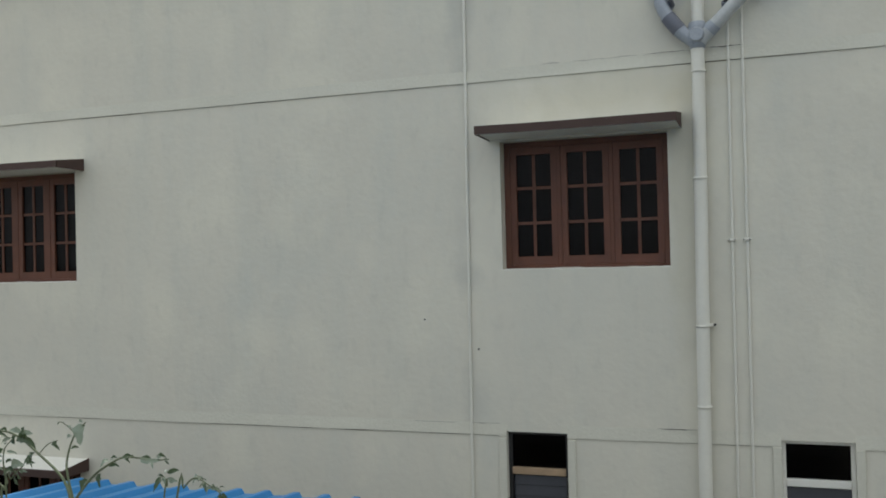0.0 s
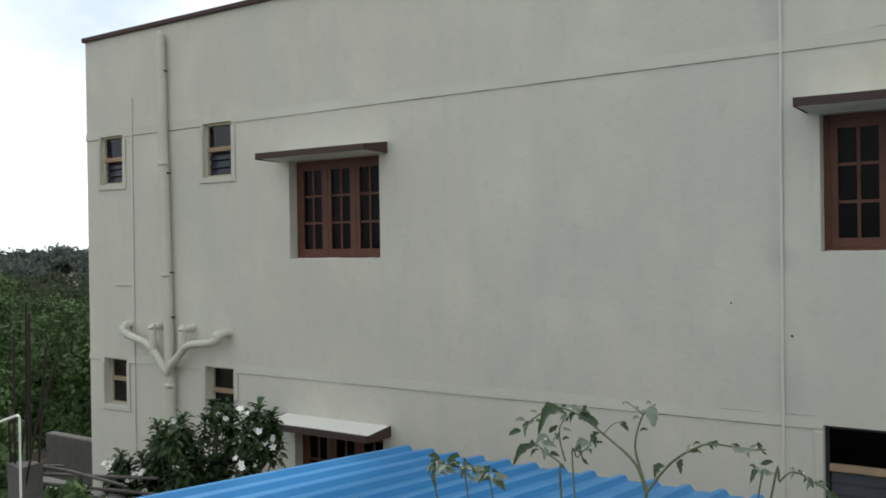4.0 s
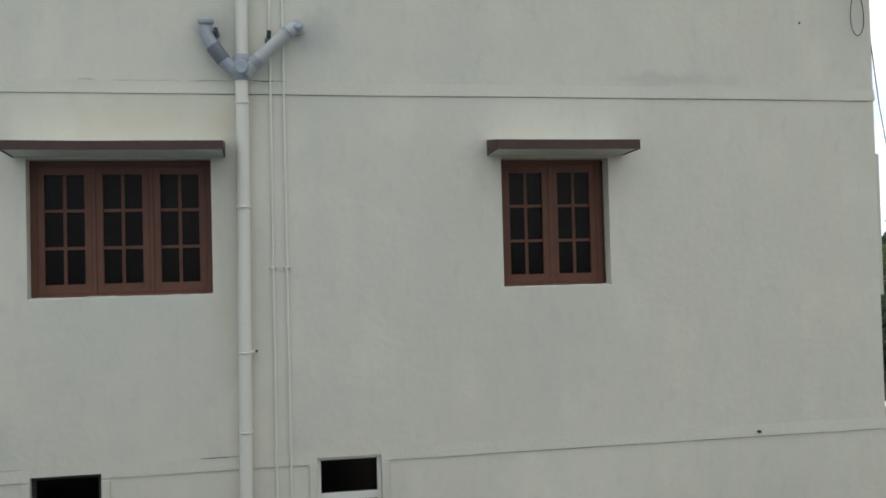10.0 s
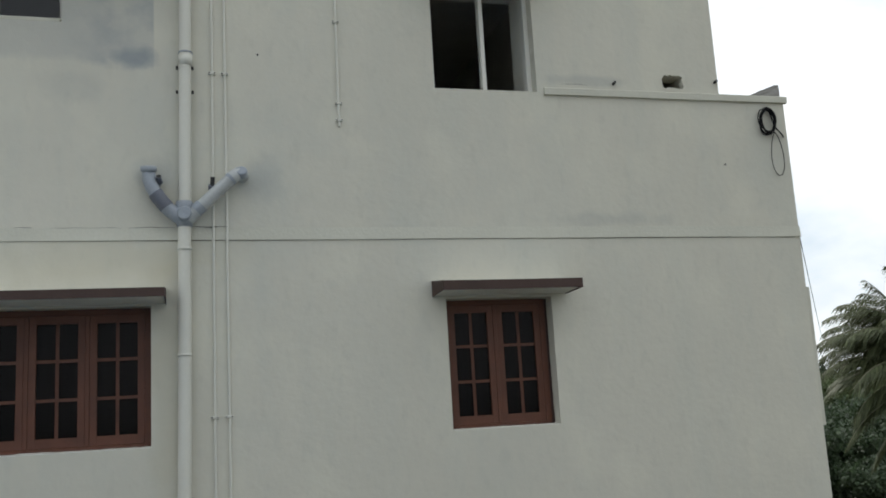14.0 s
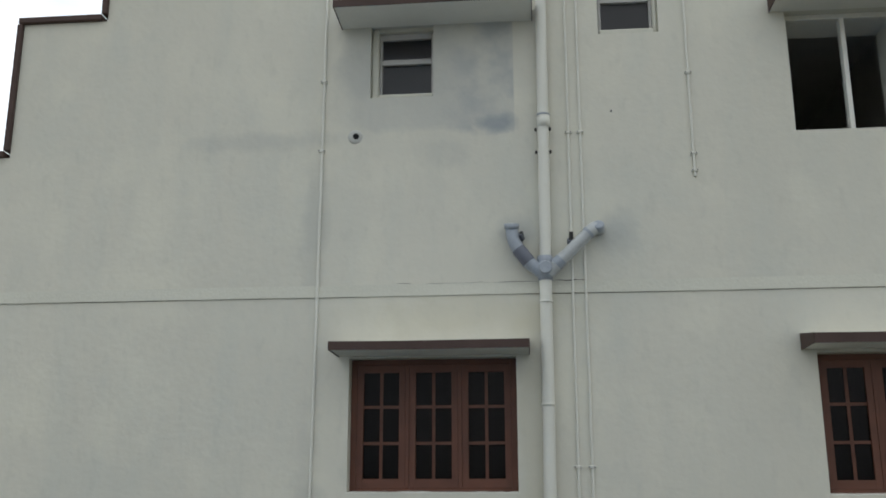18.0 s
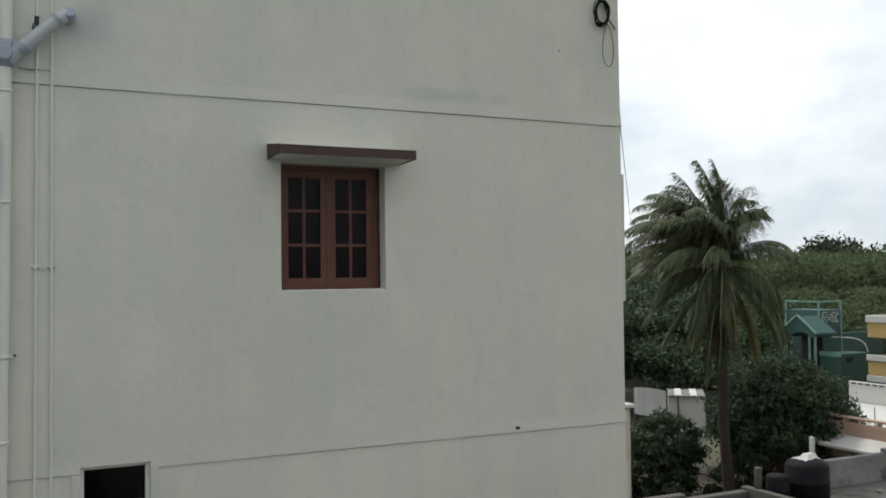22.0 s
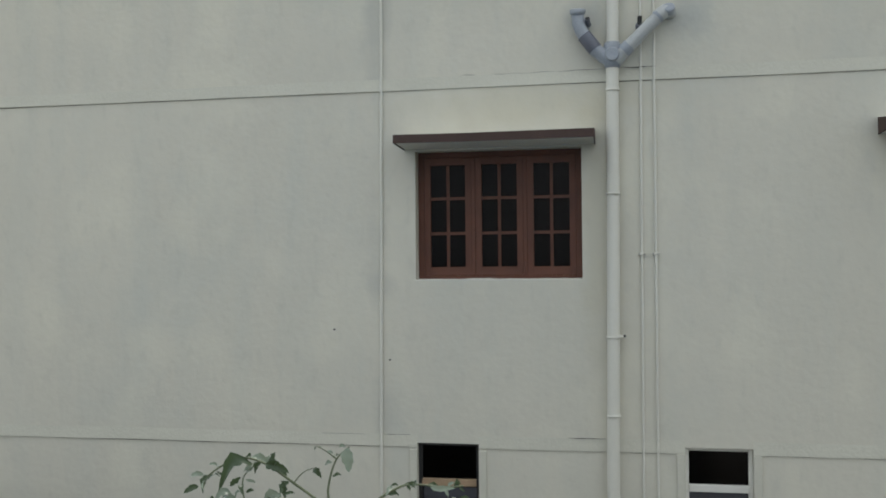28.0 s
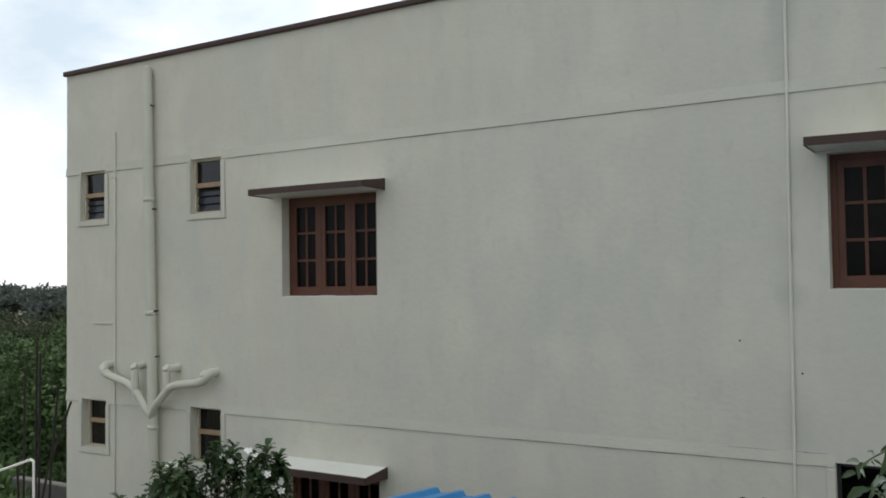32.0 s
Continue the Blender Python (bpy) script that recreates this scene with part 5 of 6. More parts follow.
def frond(start, length, seed, wind, sag, leaflet):
    """One feather frond from the origin: the midrib bends with wind and weight, more so towards its tip; two rows of leaflets hang from it."""
    g = random.Random(seed)
    rib, bm = bmesh.new(), bmesh.new()
    n = 22
    pts, p, d = [], Vector((0, 0, 0)), start.normalized()
    for i in range(n + 1):
        pts.append(p.copy())
        s = i / n
        d = (d + (WIND * wind + Vector((0, 0, -sag))) * (0.018 + 0.20 * s ** 1.25)).normalized()
        p = p + d * (length / n)
    sweep(rib, pts, [0.026 * (1 - 0.86 * i / n) + 0.003 for i in range(n + 1)], 6)
    per = 104
    for k in range(per):
        s = 0.10 + 0.90 * k / per
        i = min(n - 1, int(s * n))
        q = pts[i].lerp(pts[i + 1], s * n - i)
        ax = (pts[i + 1] - pts[i]).normalized()
        side = ax.cross(Vector((0, 0, 1)))
        side = (side if side.length > 0.15 else ax.cross(WIND)).normalized()
        ll = leaflet * (math.sin(math.pi * min(1, s * 0.80 + 0.16)) ** 0.6)
        for sg in (-1, 1):
            if g.random() < 0.12:
                continue
            L = ll * g.uniform(0.45, 1.25)
            d1 = (ax * 0.6 + side * sg * 0.6 + WIND * wind * 0.4 + Vector((0, 0, -0.15 - 0.3 * sag * g.uniform(0.3, 1.5)))).normalized()
            d2 = (d1 * 0.5 + ax * 0.25 + WIND * wind * 0.9 + Vector((0, 0, -g.uniform(0.1, 1.3)))).normalized()
            w = d1.cross(Vector((0, 0, 1)) + side * 0.3 * sg).normalized() * 0.019
            b = q + d1 * L * 0.45
            c = b + d2 * L * 0.6
            va = [bm.verts.new(v) for v in (q + w * 0.3, q - w * 0.3, b + w, b - w, c)]
            bm.faces.new((va[0], va[2], va[3], va[1]))
            bm.faces.new((va[2], va[4], va[3]))
    return rib, bm


palm = thing("coconut_palm", "tall coconut palm with drooping windblown fronds", "palm tree", "", (22.12, 14.16, 0))
bm = bmesh.new()
tp = [(0.20 * (1 - i / 21) ** 2 if i < 21 else 0.02 * ((i - 21) / 21) ** 1.5, -0.17 * (1 - i / 21) ** 2 if i < 21 else 0.02 * ((i - 21) / 21) ** 1.5, 8.2 * i / 42) for i in range(43)]
sweep(bm, tp, [(0.165 - 0.025 * i / 42) * (1 + 0.06 * (i % 2)) + 0.09 * math.exp(-i / 3) + 0.20 * max(0, (i - 26) / 16) ** 0.7 for i in range(43)], 14)
part("trunk", bm, M_PALMBARK, palm, "ringed dark brown palm trunk")
top = Vector(tp[-1])
rng = random.Random(5)
k = 0
LEE = math.degrees(math.atan2(WIND.y, WIND.x))
# count, bearing from the lee side and its spread, elevation, length, wind, weight, leaflet length, share of yellowing fronds
for ring, (cnt, az0, wide, el, L, wd, sag, lf, dry) in enumerate(((9, 0, 360, 80, 2.9, 0.16, 0.32, 0.85, 0), (10, 0, 150, 64, 3.2, 0.26, 0.55, 0.95, 0), (11, 0, 170, 44, 3.4, 0.22, 0.60, 1.0, 0), (10, 0, 180, 22, 3.4, 0.18, 0.62, 1.0, 0),
        (7, 180, 150, 74, 2.7, 0.0, 1.1, 0.85, 0), (2, 180, 50, 36, 2.7, 0.0, 0.62, 0.9, 0), (12, 90, 360, 62, 2.5, 0.25, 0.8, 0.95, 0), (9, 0, 300, 2, 3.2, 0.10, 0.95, 0.9, 0.05), (8, 0, 360, -28, 3.4, 0.10, 0.9, 0.7, 0.25), (9, 20, 360, -60, 3.4, 0.06, 0.6, 0.65, 0.5))):
    for i in range(cnt):
        az = radians(LEE + az0 + wide * ((i + 0.5) / cnt - 0.5) + rng.uniform(-9, 9))
        e = radians(el + rng.uniform(-8, 8) * (1 if el > 0 else 1.8))
        start = Vector((math.cos(az) * math.cos(e), math.sin(az) * math.cos(e), math.sin(e)))
        old = rng.random() < dry
        rb, lv = frond(start, L * rng.uniform(0.82, 1.08), 100 + k, wd * rng.uniform(0.7, 1.3), sag * (rng.uniform(0.75, 1.25) if el > 0 else rng.uniform(0.5, 1.5)), lf)
        f = part("frond", rb, M_RIB, palm, "long pale midrib with hanging leaflets")
        part("foliage", lv, M_FROND_OLD if old else M_FROND, f, "yellowing brown-tipped leaflets" if old else "dark green leaflets", fix=False)
        f.matrix_basis = Matrix.Translation(top + Vector((0, 0, 0.25 - 0.05 * ring)))
        k += 1
for i in range(11):
    a = i * 0.62
    part("leaf_sheath", sweep(bmesh.new(), [(0.12 * math.cos(a), 0.12 * math.sin(a), 0.1), (0.30 * math.cos(a), 0.30 * math.sin(a), -0.25), (0.30 * math.cos(a), 0.30 * math.sin(a), -0.75 - 0.3 * (i % 3))], [0.06, 0.04, 0.015], 6), M_PALMBARK, palm, "dead brown leaf sheath").matrix_basis = Matrix.Translation(top)
for i in range(7):
    a = i * 0.9
    bm = bmesh.new()
    bmesh.ops.create_icosphere(bm, subdivisions=2, radius=0.12)
    for v in bm.verts:
        v.co.z *= 1.25
        v.co *= 1 + 0.08 * noise.noise(v.co * 9)
    part("coconut", bm, M_STEM, palm, "green-brown coconut").matrix_basis = Matrix.Translation(top + Vector((0.26 * math.cos(a), 0.26 * math.sin(a), -0.25 - 0.08 * (i % 2))))


# white-flowered tree before the facade
def blade(bm, base, d, up, L, W):
    """A long leaf that arches over: three pairs of points along a midrib."""
    d, s = d.normalized(), d.cross(up).normalized()
    prev = None
    for k, (q, w) in enumerate(((0.0, 0.12), (0.3, 0.85), (0.62, 1.0), (1.0, 0.05))):
        c = base + d * L * q + Vector((0, 0, -0.26 * L * q * q)) + up * 0.10 * L * math.sin(q * 3.1)
        a, b, m = bm.verts.new(c + s * W * w + up * W * 0.3 * w), bm.verts.new(c - s * W * w + up * W * 0.3 * w), bm.verts.new(c)
        if prev:
            bm.faces.new((prev[0], a, m, prev[2]))
            bm.faces.new((prev[2], m, b, prev[1]))
        prev = (a, b, m)


def flower(bm, c, r, g):
    for k in range(5):
        a = 2 * math.pi * k / 5 + g.uniform(-0.1, 0.1)
        d, s = Vector((math.cos(a), math.sin(a), 0.25)), Vector((-math.sin(a), math.cos(a), 0.1))
        v = [bm.verts.new(c + p) for p in (Vector((0, 0, 0)), d * r * 0.6 + s * r * 0.34, d * r, d * r * 0.6 - s * r * 0.34)]
        bm.faces.new(v)


FX, FY = -4.72, -2.80
ft = thing("flowering_tree", "leafy tree with clusters of white flowers before the house", "tree", "", (FX, FY, 0))
g = random.Random(31)
limbs = bmesh.new()
sweep(limbs, [(0.0, 0.1, -0.1), (0.05, 0.05, 2.2), (0.0, 0.0, 4.4)], [0.07, 0.055, 0.035], 10)
def crown_top(x):
    """The uneven upper outline of the crown."""
    return 6.48 - 0.8 * max(0.0, 0.3 - x) ** 2 + 0.06 * math.sin(x * 9.0) - 0.9 * max(0.0, x - 0.4)


tips = []
for k in range(185):
    x = -0.66 + 1.14 * g.random()
    h = crown_top(x)
    tips.append(Vector((x, g.uniform(-0.45, 0.45), 5.15 + (h - 5.15) * (g.random() ** 0.75))))
for k in range(17):
    # the lobe that stands apart
    a = g.uniform(0, 6.283)
    tips.append(Vector((0.80 + 0.15 * math.cos(a) * g.random(), 0.15 + 0.15 * math.sin(a), 6.05 + 0.52 * g.random())))
leaves = bmesh.new()
blooms = []
for k, t in enumerate(tips):
    sweep(limbs, [(0, 0, 4.3), (t.x * 0.5, t.y * 0.5, 4.3 + (t.z - 4.3) * 0.40), (t.x * 0.92, t.y * 0.92, t.z - 0.18), tuple(t)], [0.016, 0.011, 0.007, 0.006], 5)
    turn = g.uniform(0, 6.283)
    for j in range(g.randint(19, 25)):
        # a whorl: the upper leaves stand, the lower ones spread and hang
        a, q = turn + j * 2.4, j / 22
        e = 0.75 - 1.25 * q + g.uniform(-0.25, 0.25)
        d = Vector((math.cos(a) * math.cos(e), math.sin(a) * math.cos(e), math.sin(e)))
        blade(leaves, t + Vector((0, 0, 0.02 - 0.14 * q)), d, Vector((0, 0, 1)), g.uniform(0.08, 0.13), g.uniform(0.022, 0.034))
    if k % 6 == 0 or t.x > 0.62 and k % 3 == 0:
        blooms.append(t)
part("trunk", limbs, M_BARK, ft, "thin grey branching trunk")
part("foliage", leaves, M_LEAF, ft, "long glossy dark green leaves", fix=False)
for t in blooms:
    for j in range(g.randint(2, 4)):
        bm = bmesh.new()
        flower(bm, Vector((0, 0, 0)), g.uniform(0.026, 0.036), g)
        ob = part("flower", bm, M_PETAL, ft, "white five-petalled flower", fix=False)
        ob.matrix_basis = Matrix.Translation(t + Vector((g.uniform(-0.04, 0.10), g.uniform(-0.15, -0.07), g.uniform(0.02, 0.10)))) @ pose(0, 0, 0, g.uniform(25, 75), g.uniform(0, 40), g.uniform(-20, 50))


# weeds growing between the poles
for x, y, r, h in ((-5.3, -4.25, 0.34, 0.62), (-5.9, -4.0, 0.4, 0.75), (-6.8, -3.8, 0.45, 0.6), (-4.55, -4.1, 0.22, 0.34)):
    wd = thing("weed_clump", "leafy green weeds among the wooden poles", "weeds", "weeds on the unfinished roof", (x, y, 5.75))
    g2 = np.random.default_rng(int(-x * 10))
    bm = bmesh.new()
    for k in range(9):
        a = k * 2.4
        sweep(bm, [(0.05 * math.cos(a), 0.05 * math.sin(a), 0), (r * 0.4 * math.cos(a), r * 0.4 * math.sin(a), h * 0.5), (r * 0.8 * math.cos(a), r * 0.8 * math.sin(a), h * (0.6 + 0.04 * k))], [0.008, 0.006, 0.003], 5)
    part("stem", bm, M_STEM, wd, "thin green stems")
    pts, out = crown_points(g2, [(r * 0.6 * math.cos(k * 2.4), r * 0.6 * math.sin(k * 2.4), h * (0.45 + 0.05 * k)) for k in range(9)], [r * 0.42] * 9, 42, 0.3)
    v, f = leaf_cloud(pts, 0.11, 7, 0.3, 0.5, facing=out)
    cloud_ob("foliage", v, f, M_WOODS).parent = wd


# potted plant close to the viewpoint
PX, PY = 1.40, -7.07
pot = thing("potted_plant", "thin-stemmed potted plant with curling pale green leaves", "potted plant", "", (PX, PY, 6.15))
part("pot", sweep(bmesh.new(), [(0, 0, 0), (0, 0, 0), (0, 0, 0.24), (0, 0, 0.25), (0, 0, 0.28), (0, 0, 0.28), (0, 0, 0.24)], [0.02, 0.10, 0.14, 0.155, 0.155, 0.135, 0.13], 24), M_TERRA, pot, "round terracotta pot")
part("soil", sweep(bmesh.new(), [(0, 0, 0.2), (0, 0, 0.235), (0, 0, 0.245)], [0.12, 0.128, 0.09], 18), M_GROUND, pot, "dark earth")
g = random.Random(77)


def smooth(points, cuts=5):
    """A rounded line through a few points."""
    out = []
    n = len(points)
    for i in range(n - 1):
        a, b, c, d = points[max(i - 1, 0)], points[i], points[i + 1], points[min(i + 2, n - 1)]
        for k in range(cuts):
            t = k / cuts
            out.append(0.5 * ((2 * b) + (c - a) * t + (2 * a - 5 * b + 4 * c - d) * t * t + (3 * b - a - 3 * c + d) * t ** 3))
    return out + [points[-1]]


def sprout(line, thick, depth=0.0):
    """A thin stem through points given as metres right of the pot and metres over the roof; it lies at its own depth."""
    p = smooth([Vector((x, depth + 0.012 * math.sin(17 * z + 3 * x), z)) for x, z in line])
    part("stem", sweep(bmesh.new(), p, [thick * (1 - 0.55 * i / len(p)) for i in range(len(p))], 7), M_STEM, pot, "thin green stem")
    return p


def sprig_leaf(base, tip, width, curl=0.25, turn=0.0):
    """A pointed leaf with a fold along its midrib, arching over between its base and its tip."""
    base, tip = Vector(base), Vector(tip)
    d = tip - base
    L = d.length
    first = d.cross(Vector((math.sin(turn), -math.cos(turn), 0.25))).normalized()
    bm = bmesh.new()
    prev = None
    n = 8
    for i in range(n + 1):
        q = i / n
        w = width * 0.5 * (math.sin(math.pi * min(1.0, 0.04 + 0.96 * q ** 0.8)) ** 0.75) * (1 + 0.18 * math.sin(q * 21 + turn * 5))
        side = Matrix.Rotation((q - 0.3) * turn * 1.1, 3, d.normalized()) @ first
        up = side.cross(d).normalized()
        c = base + d * q + (up * 0.35 + Vector((0, 0, 0.7))) * L * curl * math.sin(math.pi * q) + side * 0.05 * L * math.sin(5 * q + turn)
        cur = [bm.verts.new(c + side * w * k + up * abs(k) * w * (0.55 + 0.35 * math.sin(q * 14 + turn * 3 + k))) for k in (-1, -0.5, 0, 0.5, 1)]
        if prev:
            for k in range(4):
                bm.faces.new((prev[k], prev[k + 1], cur[k + 1], cur[k])).smooth = True
        prev = cur
    part("leaf", bm, M_SPRIG_PALE if g.random() < 0.42 else M_SPRIG, pot, fix=False)


def leafy(p, count, size, lo=0.25, hang=0.6):
    """Small leaves set alternately along a stem, drooping."""
    for k in range(count):
        b = p[min(len(p) - 1, int(len(p) * (lo + (1 - lo) * (k + g.random()) / count)))]
        a = k * 2.4 + g.uniform(-0.5, 0.5)
        d = Vector((math.cos(a), 0.8 * math.sin(a), g.uniform(-1.2, 0.7) * hang)).normalized()
        s = size * g.uniform(0.55, 1.25)
        stalk = b + d * s * 0.3 + Vector((0, 0, s * 0.12))
        sprig_leaf(stalk, stalk + d * s + Vector((0, 0, -s * 0.35 * hang)), s * g.uniform(0.30, 0.46), g.uniform(0.1, 0.35), g.uniform(-1.2, 1.2))


sprout([(0.000, 0.240), (0.012, 0.600), (-0.004, 1.000), (0.013, 1.423)], 0.0045)
arch = sprout([(0.013, 1.423), (-0.005, 1.459), (-0.050, 1.490), (-0.091, 1.513), (-0.124, 1.517), (-0.158, 1.498), (-0.166, 1.482)], 0.0021)
tall = sprout([(0.013, 1.423), (-0.005, 1.467), (-0.007, 1.490), (0.001, 1.518), (0.017, 1.533)], 0.0019, 0.005)
twig = sprout([(0.001, 1.518), (-0.012, 1.527), (-0.025, 1.533)], 0.0011, 0.005)
stalk = sprout([(-0.050, 1.490), (-0.038, 1.503), (-0.022, 1.509)], 0.0009)
right = sprout([(0.015, 1.423), (0.046, 1.465), (0.077, 1.487), (0.099, 1.494), (0.140, 1.492), (0.161, 1.494)], 0.0019, -0.01)
low_left = sprout([(-0.080, 1.000), (-0.113, 1.403), (-0.110, 1.438), (-0.135, 1.454), (-0.150, 1.463)], 0.0019, 0.01)
bent = sprout([(-0.108, 1.446), (-0.118, 1.472), (-0.119, 1.493), (-0.104, 1.509)], 0.0014, 0.012)
mid = sprout([(-0.050, 1.000), (-0.082, 1.432), (-0.077, 1.460), (-0.060, 1.478)], 0.0014, -0.015)
far_right = sprout([(0.090, 1.000), (0.164, 1.436), (0.173, 1.454), (0.184, 1.466), (0.196, 1.466), (0.227, 1.451)], 0.0017, 0.01)
short_right = sprout([(0.100, 1.100), (0.152, 1.438), (0.155, 1.458), (0.148, 1.471)], 0.0013)
clump_a = sprout([(-0.200, 1.000), (-0.319, 1.371), (-0.309, 1.408), (-0.299, 1.423)], 0.0018)
clump_b = sprout([(-0.180, 1.000), (-0.276, 1.377), (-0.257, 1.412)], 0.0016, 0.02)
clump_c = sprout([(-0.120, 1.000), (-0.204, 1.385), (-0.202, 1.415)], 0.0015, -0.02)
# the large leaves that hang free
for b, t, w, c in (((0.017, 0.005, 1.533), (0.019, 0.0, 1.505), 0.015, 0.10), ((-0.022, 0, 1.509), (-0.015, 0, 1.496), 0.009, 0.5), ((-0.075, 0, 1.510), (-0.073, 0.0, 1.527), 0.013, 0.1), ((-0.103, 0, 1.512), (-0.145, -0.01, 1.481), 0.017, 0.45),
                   ((-0.160, 0, 1.496), (-0.170, 0, 1.473), 0.009, 0.2), ((-0.155, 0, 1.463), (-0.191, 0, 1.433), 0.012, 0.15), ((-0.056, 0, 1.492), (-0.062, 0, 1.470), 0.013, 0.25), ((0.034, 0, 1.459), (0.019, 0, 1.441), 0.011, 0.2),
                   ((0.061, -0.01, 1.472), (0.058, -0.01, 1.453), 0.008, 0.15), ((0.123, -0.01, 1.493), (0.153, -0.01, 1.491), 0.007, 0.05), ((-0.086, 0.0, 1.512), (-0.056, 0.0, 1.500), 0.012, 0.25), ((-0.060, -0.015, 1.478), (-0.086, -0.015, 1.465), 0.012, 0.3),
                   ((-0.135, 0.01, 1.472), (-0.155, 0.0, 1.464), 0.010, 0.3), ((0.227, 0.01, 1.451), (0.245, 0.01, 1.433), 0.009, 0.2)):
    sprig_leaf(b, t, w, c, g.uniform(-0.6, 0.6))
for p, n, size, lo in ((arch, 13, 0.018, 0.45), (tall, 5, 0.010, 0.5), (twig, 3, 0.008, 0.3), (right, 16, 0.013, 0.3), (low_left, 12, 0.017, 0.72), (bent, 9, 0.016, 0.3), (mid, 10, 0.017, 0.72), (far_right, 14, 0.013, 0.7), (short_right, 9, 0.015, 0.72), (clump_a, 26, 0.020, 0.6), (clump_b, 22, 0.020, 0.6), (clump_c, 20, 0.019, 0.6)):
    leafy(p, n, size, lo)


# ---- houses and roofs beyond ----
M_GREEN = mat("green_wall", (0.040, 0.088, 0.076, 1), 0.85, vary=0.2, scale=0.5, fine=6)
M_GREEN_PALE = mat("pale_green_trim", (0.15, 0.27, 0.23, 1), 0.85, vary=0.12)
M_YELLOW = mat("ochre_wall", (0.43, 0.295, 0.125, 1), 0.9, vary=0.15, scale=0.4, fine=5, stain=(0.33, 0.24, 0.13, 1), stain_amount=0.5, stain_scale=0.3)
M_YELLOW_L = mat("yellow_wall", (0.43, 0.30, 0.12, 1), 0.9, vary=0.12, scale=0.4, fine=5)
M_LIME = mat("limewash", (0.52, 0.51, 0.48, 1), 0.9, vary=0.1, scale=0.5, fine=8)
M_BISCUIT = mat("biscuit_render", (0.52, 0.46, 0.345, 1), 0.9, vary=0.12, scale=0.5, fine=8, stain=(0.25, 0.23, 0.19, 1), stain_amount=0.5, stain_scale=0.5)
M_ORANGE = mat("salmon_wall", (0.40, 0.27, 0.20, 1), 0.9, vary=0.12, scale=0.6)
M_VOID = mat("dark_room", (0.02, 0.02, 0.022, 1), 0.9, vary=0.2)
M_MAROON = mat("maroon_wall", (0.20, 0.05, 0.05, 1), 0.9, vary=0.15)
M_MAROON_DARK = mat("dark_brown_trim", (0.09, 0.045, 0.04, 1), 0.9, vary=0.2)
M_WORN = mat("weathered_wall", (0.19, 0.182, 0.168, 1), 0.95, vary=0.45, scale=1.3, fine=9, bump=0.01, bump_scale=14, stain=(0.035, 0.035, 0.032, 1), stain_amount=0.9, stain_scale=2.2)


def block(parent, name, a, material, label=""):
    return part(name, bevel(B(*a), 0.02), material, parent, label)


def far_window(parent, x, y, z, w, h, face, frame_mat=None):
    """A recessed dark opening with frame and sill on a wall that faces -y ('y') or -x ('x')."""
    t = 0.07
    quads = ((-w / 2 - t, -w / 2, 0, h), (w / 2, w / 2 + t, 0, h), (-w / 2 - t, w / 2 + t, h, h + t))
    turn = pose(x, y, z) if face == "y" else pose(x, y, z, 0, 0, -90)
    bm = bmesh.new()
    for q in quads:
        box(bm, q[0], q[1], -0.06, 0.02, q[2], q[3])
    me_f = part("window", bm, frame_mat or M_LIME, parent, "framed dark window")
    me_f.matrix_basis = turn
    pn = part("pane", B(-w / 2, w / 2, -0.03, -0.01, 0, h), M_VOID, me_f, "dark window pane")
    sl = part("sill", B(-w / 2 - 0.1, w / 2 + 0.1, -0.14, 0.02, -0.07, 0), frame_mat or M_LIME, me_f)
    return me_f


# green house
gh = thing("green_house", "dark green two-storey house with pale gabled porch", "house", "", (43.4, 29.7, 0))
block(gh, "main_wall", (0.03, 1.74, 0.0, 2.4, 0, 5.75), M_GREEN, "dark green rendered wall")
for x, y in ((0.03, 0.0), (0.03, 2.4), (1.74, 0.0)):
    part("corner_post", bevel(B(x - 0.05, x + 0.05, y - 0.05, y + 0.05, 3.2, 6.28), 0.01), M_GREEN_PALE, gh, "pale green corner post")
for a in ((0.08, 1.69, -0.04, 0.04, 6.18, 6.27), (-0.01, 0.07, 0.05, 2.35, 6.18, 6.27)):
    part("top_rail", bevel(B(*a), 0.01), M_GREEN_PALE, gh, "pale green roof rail")
bm = bmesh.new()
rng = random.Random(12)
for i in range(9):
    for j in range(5):
        if rng.random() < 0.72:
            box(bm, 0.28 + i * 0.15, 0.28 + i * 0.15 + rng.uniform(0.06, 0.11), -0.02, 0.0, 5.05 + j * 0.13, 5.05 + j * 0.13 + rng.uniform(0.05, 0.10))
part("lattice", bm, M_LIME, gh, "pale pierced screen")
# porch: a gable with a scalloped edge on three posts
bm = bmesh.new()
front = [(-1.15, 4.42), (-0.85, 4.30), (-0.55, 4.52), (-0.15, 4.62), (0.30, 4.52), (0.60, 4.30), (1.30, 4.40), (1.32, 4.55), (0.05, 5.46), (-1.20, 4.55)]
ends = [[bm.verts.new((x, y, z)) for y, z in front] for x in (-1.55, 0.0)]
bm.faces.new(ends[0])
bm.faces.new(ends[1][::-1])
for k in range(len(front)):
    j = (k + 1) % len(front)
    bm.faces.new((ends[0][k], ends[1][k], ends[1][j], ends[0][j]))
part("porch_gable", bm, M_GREEN, gh, "green gable with scalloped edge")
for y0, z0, y1, z1 in ((-1.24, 4.56, 0.05, 5.52), (0.05, 5.52, 1.36, 4.56)):
    part("bargeboard", sweep(bmesh.new(), [(-1.58, y0, z0), (-1.58, y1, z1)], 0.06, 6), M_GREEN_PALE, gh, "pale gable edge")
